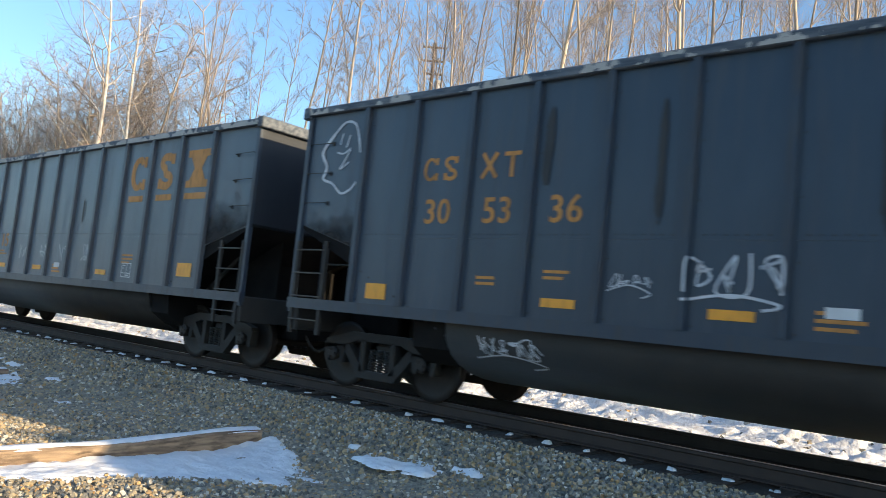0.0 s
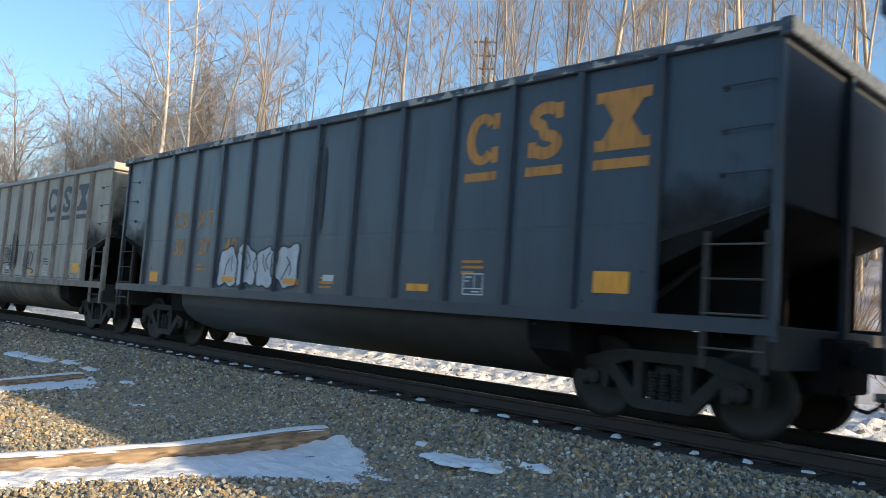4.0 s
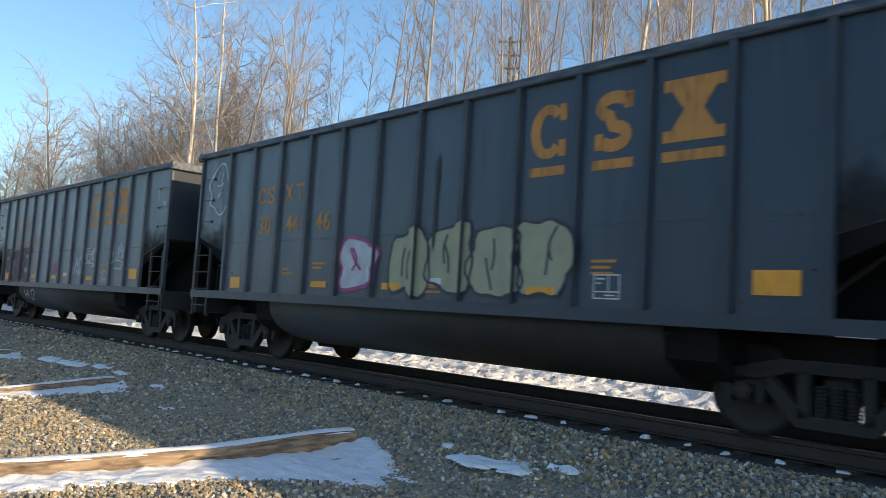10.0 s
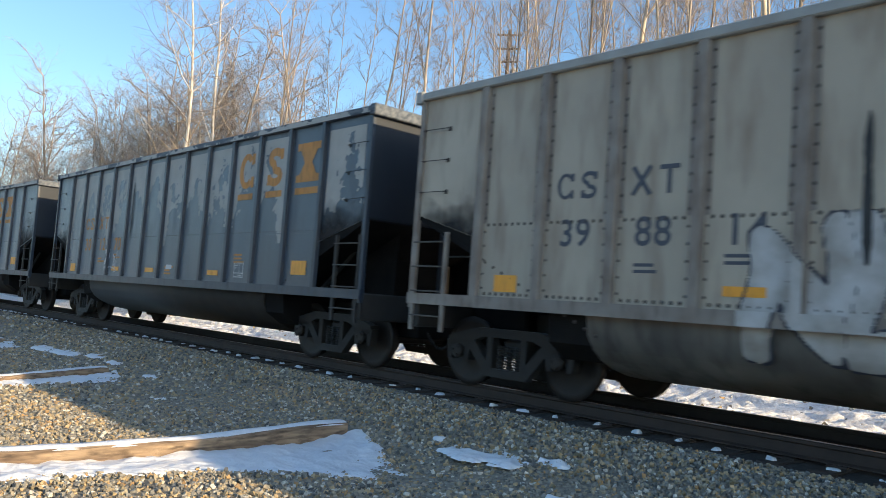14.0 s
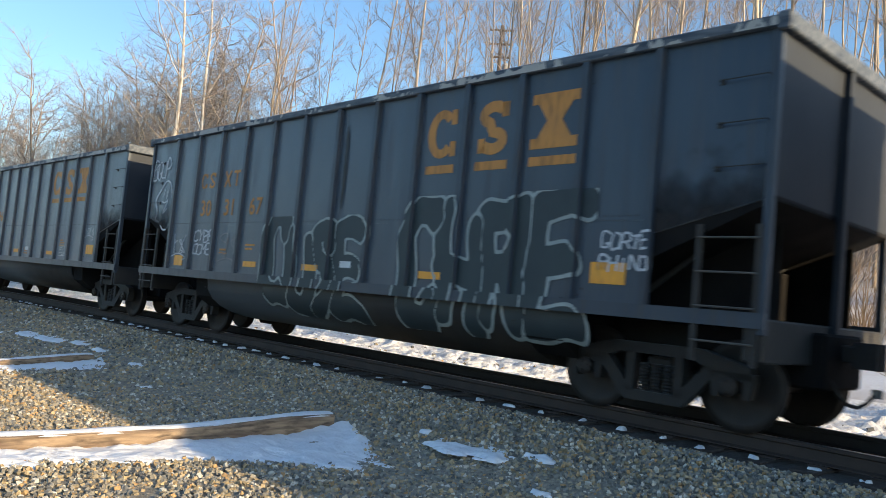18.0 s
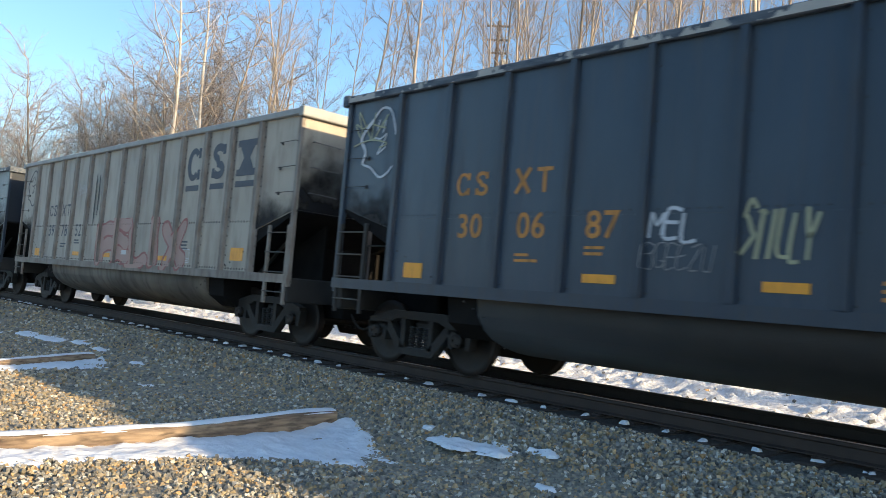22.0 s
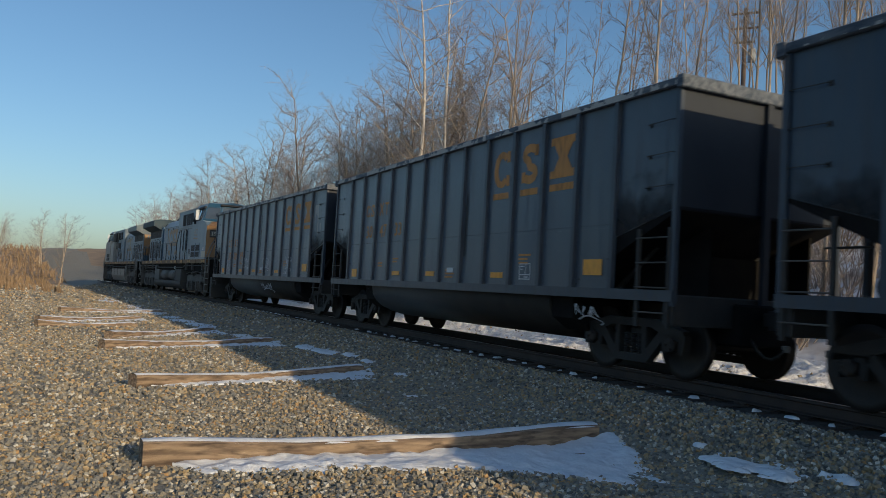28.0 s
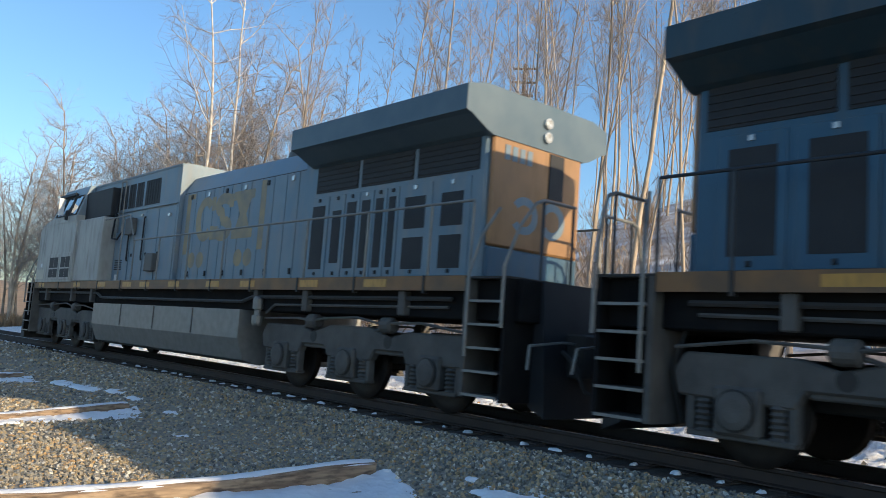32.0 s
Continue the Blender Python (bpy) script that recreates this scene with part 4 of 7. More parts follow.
def tag(car, x0, x1, z0, z1, paint, seed, thick=0.03, glyphs=None, tub=False, flourish=True):
    """A hand-sprayed scrawl, too wild to read."""
    thick *= 0.8
    rnd = random.Random(seed)
    bm = B()
    k = glyphs or max(2, round((x1 - x0) / ((z1 - z0) * 0.55 + 0.05)))
    w = (x1 - x0) / k
    y = PANEL_Y - 0.012
    for g in range(k):
        a = x0 + g * w
        n = rnd.randint(6, 9)
        lo, hi = z0 + rnd.uniform(0, 0.15) * (z1 - z0), z1 - rnd.uniform(0, 0.2) * (z1 - z0)
        pts = [(a + rnd.uniform(0.0, 1.05) * w, lo if (i % 2) == (g % 2) else hi) if i < 2 else (a + rnd.uniform(-0.05, 1.1) * w, rnd.uniform(lo, hi)) for i in range(n)]
        ribbon(bm, curve_through(pts), thick, y - 0.0004 * g)
    if flourish:
        ribbon(bm, curve_through([(x0, z0 - 0.04), ((x0 + x1) / 2, z0 + 0.03), (x1, z0 - 0.05), (x1 - 0.2 * (x1 - x0), z0 - 0.10)]), thick, y - 0.004)
    (lay_on_tub if tub else lay_on_side)(bm, car)
    part("spray_tag", bm, paint, car)


def piece(car, x0, x1, z0, z1, fill, outline, seed, k=4, thick=0.05, inner=None):
    """Big sprayed bubble shapes with an outline."""
    rnd = random.Random(seed)
    w = (x1 - x0) / k
    bf, bo = B(), B()
    for g in range(k):
        cx, cz = x0 + (g + 0.5) * w, (z0 + z1) / 2 + rnd.uniform(-0.04, 0.04)
        ph = [rnd.uniform(0, 6.28) for _ in range(3)]
        pts = []
        for i in range(28):
            a = i * math.tau / 28
            c, s = math.cos(a), math.sin(a)
            q = (abs(c) ** 4 + abs(s) ** 4) ** -0.25
            r = q * (1 + 0.09 * math.sin(3 * a + ph[0]) + 0.07 * math.sin(5 * a + ph[1]) + 0.05 * math.sin(7 * a + ph[2]))
            pts.append((cx + 0.53 * w * r * c, cz + 0.46 * (z1 - z0) * r * s))
        if fill:
            yy = PANEL_Y - 0.009 - 0.0006 * g
            c0 = bf.verts.new((cx, yy, cz))
            ring = [bf.verts.new((a, yy, b)) for a, b in pts]
            for i in range(28):
                bf.faces.new((c0, ring[i], ring[(i + 1) % 28]))
        ribbon(bo, pts + pts[:2], thick, PANEL_Y - 0.014 - 0.0005 * g)
        for _ in range(2):
            a = cx + rnd.uniform(-0.2, 0.2) * w
            zz = cz + rnd.uniform(-0.2, 0.2) * (z1 - z0)
            ribbon(bo, curve_through([(a + rnd.uniform(-0.22, 0.22) * w, zz + 0.22 * (z1 - z0)), (a, zz), (a + rnd.uniform(-0.22, 0.22) * w, zz - 0.2 * (z1 - z0))]), thick * 0.8, PANEL_Y - 0.015 - 0.0005 * g)
    if fill:
        part("spray_fill", lay_on_side(bf, car), fill, car)
    else:
        bf.free()
    part("spray_outline", lay_on_side(bo, car), outline, car)


# pen strokes of hand lettering on a grid 4 wide and 6 high: strokes part at ";", points are two digits
PEN = {"A": "00 26 40;12 32", "B": "00 06 36 45 34 03;34 42 41 30 00", "C": "45 36 16 05 01 10 30 41", "D": "00 06 26 44 42 20 00", "E": "46 06 00 40;03 33", "F": "46 06 00;03 33", "G": "45 36 16 05 01 10 30 42 22",
       "H": "00 06;40 46;03 43", "I": "26 20", "J": "36 31 20 10 01", "K": "00 06;46 03 40", "L": "06 00 40", "M": "00 06 23 46 40", "N": "00 06 40 46", "O": "16 05 01 10 30 41 45 36 16", "P": "00 06 36 45 44 33 03",
       "R": "00 06 36 45 44 33 03;23 40", "S": "45 36 16 05 14 33 42 31 20 00", "T": "06 46;26 20", "U": "06 01 10 30 41 46", "V": "06 20 46", "W": "06 10 24 30 46", "X": "06 40;00 46", "Y": "06 23 46;23 20", "Z": "06 46 00 40",
       "0": "16 05 01 10 30 41 45 36 16", "1": "14 26 20", "2": "05 16 36 45 00 40", "5": "46 06 03 33 42 30 00", "6": "36 14 01 10 30 41 33 03", "7": "06 46 10", "?": "05 16 36 45 23 22;20 21", ".": "20 21", " ": "", ">": "03 43;34 43 32"}


def pen_strokes(text, x0, x1, z0, z1, rnd=None, slant=0.0, loose=0.0):
    """The strokes of each letter, laid out over a rectangle."""
    w = (x1 - x0) / max(1, len(text))
    out = []
    for k, ch in enumerate(text):
        r = (lambda a: rnd.uniform(-a, a)) if rnd else (lambda a: 0.0)
        up, grow = r(0.10 * loose), 1 + r(0.12 * loose)
        lines = []
        for st in PEN[ch].split(";"):
            pts = [((int(p[0]) + r(0.4 * loose)) / 4, ((int(p[1]) + r(0.5 * loose)) / 6) * grow + up) for p in st.split()]
            if pts:
                lines.append([(x0 + (k + 0.08 + 0.84 * u) * w + slant * (v - 0.5) * (z1 - z0), z0 + v * (z1 - z0)) for u, v in pts])
        out.append(lines)
    return out


def word(car, x0, x1, z0, z1, text, paint, seed, thick=0.03, tub=False, slant=0.12, under=False):
    """A hand-sprayed word in quick strokes."""
    rnd = random.Random(seed)
    bm = B()
    y = PANEL_Y - 0.012
    for k, lines in enumerate(pen_strokes(text, x0, x1, z0, z1, rnd, slant, 1.0)):
        for pts in lines:
            ribbon(bm, curve_through(pts, 4), thick * rnd.uniform(0.85, 1.15), y - 0.0004 * (k % 5))
    if under:
        ribbon(bm, curve_through([(x0, z0 - 0.06), ((x0 + x1) / 2, z0 - 0.03), (x1 + 0.05, z0 - 0.07), (x1 - 0.3 * (x1 - x0), z0 - 0.13)]), thick, y - 0.003)
    (lay_on_tub if tub else lay_on_side)(bm, car)
    part("spray_tag", bm, paint, car)


def contour(xs, zs, field, y):
    """The sheet of a grid where the field is positive, its rim cut smooth."""
    bm = B()
    hot = field > 0
    live = hot[:-1, :-1] | hot[1:, :-1] | hot[:-1, 1:] | hot[1:, 1:]
    for i, k in np.argwhere(live):
        q = [(float(xs[a]), float(zs[b]), float(field[a, b])) for a, b in ((i, k), (i + 1, k), (i + 1, k + 1), (i, k + 1))]
        if min(p[2] for p in q) > 0:
            bm.faces.new([bm.verts.new((p[0], y, p[1])) for p in q])
            continue
        for tri in ((q[0], q[1], q[2]), (q[0], q[2], q[3])):
            out = []
            for a, b in zip(tri, tri[1:] + tri[:1]):
                if a[2] > 0:
                    out.append((a[0], a[1]))
                if (a[2] > 0) != (b[2] > 0):
                    t = a[2] / (a[2] - b[2])
                    out.append((a[0] + (b[0] - a[0]) * t, a[1] + (b[1] - a[1]) * t))
            if len(out) > 2:
                bm.faces.new([bm.verts.new((p[0], y, p[1])) for p in out])
    bmesh.ops.remove_doubles(bm, verts=bm.verts[:], dist=0.0004)
    return bm


def bubble(car, x0, x1, z0, z1, text, fill, outline, seed, fat=0.13, rim=0.045, cell=0.032):
    """Big swollen sprayed letters with a rim round each one, running on over ribs, sill and tub."""
    rnd = random.Random(seed)
    pad = fat + rim
    xs, zs = np.arange(x0, x1 + cell, cell), np.arange(z0, z1 + cell, cell)
    gx, gz = np.meshgrid(xs, zs, indexing="ij")
    o = rnd.uniform(0, 30)
    gx = gx + 0.05 * np.sin(gz * 5 + o)
    gz = gz + 0.06 * np.sin(gx * 3.3 + o) + 0.03 * np.sin(gx * 9 + o)
    ds = []
    for lines in pen_strokes(text, x0 + pad * 0.6, x1 - pad * 0.6, z0 + pad, z1 - pad, rnd, 0.04, 0.6):
        d = np.full(gx.shape, 9.0)
        for pts in lines:
            for (ax, az), (bx, bz) in zip(pts, pts[1:]):
                lx, lz = bx - ax, bz - az
                t = np.clip(((gx - ax) * lx + (gz - az) * lz) / max(1e-6, lx * lx + lz * lz), 0, 1)
                d = np.minimum(d, np.hypot(gx - ax - t * lx, gz - az - t * lz))
        ds.append(d)
    ds = np.sort(np.array(ds), axis=0)
    near, gap = ds[0], (ds[1] - ds[0] if len(ds) > 1 else np.full(gx.shape, 9.0))
    if fill:
        part("spray_fill", lay_on_side(contour(xs, zs, np.minimum(fat + 0.01 - near, gap - rim * 0.5), PANEL_Y - 0.009), car), fill, car)
    part("spray_outline", lay_on_side(contour(xs, zs, np.minimum(fat + rim - near, np.maximum(near - fat, rim * 0.6 - gap)), PANEL_Y - 0.013), car), outline, car)


def smear(car, x0, x1, z0, z1, paint, seed, proud=0.008):
    """A rubbed rectangle of thin paint."""
    bm = torn(B(), x0, x1, z0, z1, seed, PANEL_Y - proud, lambda u, v: 0.75 - 1.5 * max(abs(2 * u - 1) ** 5, abs(2 * v - 1) ** 5), 0.035, 1.1)
    if bm.faces:
        part("spray_fill", lay_on_side(bm, car), paint, car)


def torn(bm, x0, x1, z0, z1, seed, y, bias, cell=0.045, rough=1.0):
    """The part of a rectangle where a noise field plus bias(u, v) is positive, with flaky edges."""
    nx, nz = max(4, int((x1 - x0) / cell)), max(4, int((z1 - z0) / cell))
    o = (seed * 7.31) % 60
    g = []
    for i in range(nx + 1):
        col = []
        for k in range(nz + 1):
            x, z = x0 + (x1 - x0) * i / nx, z0 + (z1 - z0) * k / nz
            f = 0.75 * noise.noise((x * 1.9 + o, z * 1.3, seed * 0.37)) + rough * (0.40 * noise.noise((x * 6 + o, z * 4.5, 1)) + 0.30 * noise.noise((x * 17 + o, z * 15, 2))) + bias(i / nx, k / nz)
            col.append((x, z, f))
        g.append(col)
    for i in range(nx):
        for k in range(nz):
            for tri in ((g[i][k], g[i + 1][k], g[i + 1][k + 1]), (g[i][k], g[i + 1][k + 1], g[i][k + 1])):
                if max(p[2] for p in tri) <= 0:
                    continue
                out = []
                for a, b in zip(tri, tri[1:] + tri[:1]):
                    if a[2] > 0:
                        out.append((a[0], a[1]))
                    if (a[2] > 0) != (b[2] > 0):
                        t = a[2] / (a[2] - b[2])
                        out.append((a[0] + (b[0] - a[0]) * t, a[1] + (b[1] - a[1]) * t))
                if len(out) > 2:
                    bm.faces.new([bm.verts.new((p[0], y, p[1])) for p in out])
    bmesh.ops.remove_doubles(bm, verts=bm.verts[:], dist=0.0005)
    return bm


def peel(car, patches, seed, paint=None):
    for i, (x0, x1, z0, z1) in enumerate(patches):
        bm = B()
        hang = z1 > 2.75
        sgn = 1 if hang else -1
        lean = 0.35 * math.sin(seed * 3.1 + i * 2.3)
        torn(bm, x0, x1, z0, z1, seed * 17 + i, PANEL_Y - 0.0035, lambda u, v: sgn * 1.35 * (v - 0.5) + 0.6 * (2 * u - 1) ** 2 + lean * (u - 0.5) * 2 - 0.16, 0.04, 1.25)
        if not bm.faces:
            continue
        part("peeled_patch", lay_on_side(bm, car) if x1 - x0 > 1.0 else bm, paint or PEEL, car)


def spill(car, x, z0, z1, w, seed):
    """Spilt black stain running down the side in uneven streaks."""
    hw = max(0.06, w * 0.62)
    bm = B()
    cell = min(0.035, hw / 4)
    nx, nz = int(2 * hw / cell) + 2, int((z1 - z0) / 0.045) + 2

    def field(a, z):
        v = (z - z0) / (z1 - z0)
        u = (a - x) / hw
        n = 0.9 * noise.noise((a * 7 + seed, z * 0.8, seed)) + 0.5 * noise.noise((a * 22 + seed, z * 2.2, 3)) + 0.35 * noise.noise((a * 30, z * 26 + seed, 5))
        return 0.75 - 1.5 * abs(u) ** 1.6 + n - 1.3 * max(0, 0.22 - v) / 0.22 - 1.0 * max(0, v - 0.8) / 0.2
    g = [[(x - hw + 2 * hw * i / nx, z0 + (z1 - z0) * k / nz) for k in range(nz + 1)] for i in range(nx + 1)]
    f = [[field(*p) for p in col] for col in g]
    for i in range(nx):
        for k in range(nz):
            for t3 in (((i, k), (i + 1, k), (i + 1, k + 1)), ((i, k), (i + 1, k + 1), (i, k + 1))):
                tri = [(*g[p][q], f[p][q]) for p, q in t3]
                out = []
                for p, q in zip(tri, tri[1:] + tri[:1]):
                    if p[2] > 0:
                        out.append(p)
                    if (p[2] > 0) != (q[2] > 0):
                        t = p[2] / (p[2] - q[2])
                        out.append((p[0] + (q[0] - p[0]) * t, p[1] + (q[1] - p[1]) * t))
                if len(out) > 2:
                    bm.faces.new([bm.verts.new((p[0], PANEL_Y - 0.016, p[1])) for p in out])
    if not bm.faces:
        return
    bmesh.ops.remove_doubles(bm, verts=bm.verts[:], dist=0.0005)
    part("spill_stain", lay_on_side(bm, car), SPILL, car)


def outline_mark(car, paint, seed, dz=0.0):
    """A simple sprayed outline on the end panel."""
    rnd = random.Random(seed)
    j = lambda: rnd.uniform(-0.02, 0.02)
    pts = [(1.20, 3.34 + j()), (1.12, 3.6), (1.01 + j(), 3.76), (0.82, 3.78 + j()), (0.62 + j(), 3.63), (0.38, 3.38 + j()), (0.50, 3.16), (0.44 + j(), 2.98), (0.66, 2.90), (0.86 + j(), 2.75), (1.05, 2.78 + j()), (1.17, 2.9)]
    pts = [(a, b + dz) for a, b in pts]
    bm = B()
    ribbon(bm, curve_through(pts), 0.036, PANEL_Y - 0.012)
    ribbon(bm, curve_through(pts[4:8]), 0.06, PANEL_Y - 0.0125)
    for q in ([(0.80, 3.63), (0.77, 3.55), (0.75, 3.46)], [(0.95, 3.60), (0.92, 3.5), (0.89, 3.42)], [(0.70, 3.36), (0.84, 3.33), (0.99, 3.40)], [(0.99, 3.38), (0.88, 3.22), (0.79, 3.10), (0.98, 3.20)]):
        ribbon(bm, curve_through([(a, b + dz) for a, b in q]), 0.026, PANEL_Y - 0.012)
    part("spray_tag", bm, paint, car)


def soot_ends(car, seed):
    """Coal soot creeping up from the openings at both ends of a car, and over its end walls."""
    ln = CAR_KINDS[KIND_OF[car.name]][0]
    ribs = ribs_of(car)
    top = 2.62 + 0.25 * random.Random(seed).random()
    for e, x0, x1 in ((0, 0.095, ribs[0] - 0.06), (1, ribs[-1] + 0.06, ln - 0.095)):
        low = lambda x: (2.32 - 0.37 * x / ribs[0] if e == 0 else 2.32 - 0.37 * (ln - x) / (ln - ribs[-1])) + 0.006
        zt = top if e == 0 else top + 0.22
        part("soot_stain", poly_mesh([(x0, low(x0)), (x1, low(x1)), (x1, zt), (x0, zt)]), FADESOOT, car)
    if KIND_OF[car.name] == "grey":
        for x in (ln + 0.006, -0.006):
            bm = B()
            bm.faces.new([bm.verts.new(p) for p in ((x, -1.53, 2.31), (x, 1.53, 2.31), (x, 1.53, 3.88), (x, -1.53, 3.88))])
            part("soot_stain", bm, FADESOOT, car)


def poly_mesh(pts):
    bm = B()
    poly(bm, pts, PANEL_Y - 0.0145)
    return bm


def worn_edge(car, seed, much):
    """Paint flaked off the near top rail."""
    ln = CAR_KINDS[KIND_OF[car.name]][0]
    bm = torn(B(), 0.05, ln - 0.05, 3.955, 4.045, seed, -1.6325, lambda u, v: much + 0.25 * (0.5 - v), 0.028, 1.3)
    if bm.faces:
        part("flaked_edge", bm, PEEL, car)

# ---- locomotives ----
LOCO_L = 22.3


def facet_panel(bm, c, u0, u1, v0, v1, t=0.012, lift=0.0):
    """A thin plate lying on the four-cornered facet c (low a, low b, high b, high a), over u0..u1 and v0..v1 of it."""
    c = [Vector(p) for p in c]
    nrm = (c[1] - c[0]).cross(c[3] - c[0]).normalized()
    f = lambda u, v: (c[0] * (1 - u) + c[1] * u) * (1 - v) + (c[3] * (1 - u) + c[2] * u) * v
    q = [f(u, v) for u, v in ((u0, v0), (u1, v0), (u1, v1), (u0, v1))]
    lo = [bm.verts.new(p + nrm * lift) for p in q]
    hi = [bm.verts.new(p + nrm * (lift + t)) for p in q]
    bm.faces.new(hi)
    for k in range(4):
        bm.faces.new((lo[k], lo[(k + 1) % 4], hi[(k + 1) % 4], hi[k]))
    return bm


def facet_frame(bm, c, u0, u1, v0, v1, w, t=0.02):
    facet_panel(bm, c, u0, u1, v0, v0 + w, t)
    facet_panel(bm, c, u0, u1, v1 - w, v1, t)
    facet_panel(bm, c, u0, u0 + w, v0 + w, v1 - w, t)
    facet_panel(bm, c, u1 - w, u1, v0 + w, v1 - w, t)
    return bm


def side_box(s, x0, x1, y0, y1, z0, z1, bevel=0.0):
    """A box on the side s (-1 or 1) from y0 out to y1."""
    return box(B(), x0, x1, min(s * y0, s * y1), max(s * y0, s * y1), z0, z1, bevel) if bevel else box(B(), x0, x1, min(s * y0, s * y1), max(s * y0, s * y1), z0, z1)


def make_loco_truck(loco, xc):
    truck = part("truck", box(B(), -2.4, 2.4, -0.7, 0.7, 0.6, 0.95, 0.03), SOOT, loco)
    truck.matrix_basis = pose(xc, 0, 0)
    for s in (-1, 1):
        y0, y1 = sorted((s * 1.08, s * 1.24))
        bm = prism(B(), [(-2.85, 0.92), (-2.7, 1.12), (-1.5, 1.12), (-1.1, 1.02), (-0.55, 1.16), (0.55, 1.16), (1.1, 1.02), (1.5, 1.12), (2.7, 1.12), (2.85, 0.92), (2.78, 0.66), (1.52, 0.62), (1.42, 0.80),
                        (0.72, 0.80), (0.60, 0.62), (-0.60, 0.62), (-0.72, 0.80), (-1.42, 0.80), (-1.52, 0.62), (-2.78, 0.66)], "y", y0, y1)
        bmesh.ops.bevel(bm, geom=bm.edges[:], offset=0.025, segments=1, affect="EDGES")
        frame_part = part("side_frame", bm, LTRUCK, truck)
        for x in (-1.05, 1.05):
            part("frame_recess", lathe(B(), [(0.10, s * 1.235), (0.10, s * 1.245), (0.0, s * 1.245)], (x, 0, 0.94), "y", 14), SOOT, frame_part)
            part("frame_web", side_box(s, x - 0.36, x + 0.36, 1.10, 1.20, 0.74, 0.82, 0.02), LTRUCK, frame_part)
        for x in (-2.09, 0, 2.09):
            bm = side_box(s, x - 0.25, x + 0.25, 1.10, 1.30, 0.30, 0.80, 0.035)
            jb = part("journal_box", bm, LTRUCK, truck)
            part("bearing_cap", lathe(B(), [(0.19, s * 1.30), (0.19, s * 1.345), (0.12, s * 1.365), (0.0, s * 1.365)], (x, 0, 0.56), "y", 20), LTRUCK, jb)
            part("cap_ring", lathe(B(), [(0.215, s * 1.30), (0.215, s * 1.325), (0.19, s * 1.325)], (x, 0, 0.56), "y", 20), SOOT, jb)
            for e in (-1, 1):
                prof = []
                for i in range(6):
                    prof += [(0.10, i * 0.06), (0.072, i * 0.06 + 0.03)]
                part("spring", lathe(B(), prof, (x + e * 0.40, s * 1.17, 0.32), "z", 12), LTRUCK, truck)
                part("pedestal_leg", side_box(s, x + e * 0.55 - 0.05, x + e * 0.55 + 0.05, 1.10, 1.22, 0.30, 0.72, 0.015), LTRUCK, truck)
            part("spring_seat", side_box(s, x - 0.58, x + 0.58, 1.06, 1.25, 0.26, 0.32, 0.012), LTRUCK, truck)
        for x in (-1.05, 1.05):
            bm = lathe(B(), [(0.09, 0), (0.13, 0.05), (0.13, 0.26), (0.08, 0.30)], (x - 0.15, s * 1.24, 1.20), "x", 14)
            rod(bm, (x, s * 1.24, 1.20), (x + 0.5, s * 1.20, 1.05), 0.03, 6)
            part("brake_cylinder", bm, LTRUCK, truck)
    for x in (-2.09, 0, 2.09):
        make_wheelset(truck, x, 0.533)
    for s in (-1, 1):
        part("brake_pipe", rods(B(), [(-2.8, s * 1.28, 1.16), (-1.9, s * 1.31, 1.26), (-0.9, s * 1.31, 1.22), (-0.3, s * 1.31, 1.30), (0.6, s * 1.31, 1.26), (1.1, s * 1.30, 1.20), (1.5, s * 1.28, 1.24), (2.7, s * 1.28, 1.20)], 0.022, 6), LTRUCK, truck)
        part("sand_hose", rods(B(), [(-2.75, s * 1.15, 1.35), (-2.9, s * 1.18, 0.9), (-2.85, s * 1.0, 0.35)], 0.025, 6), SOOT, truck)


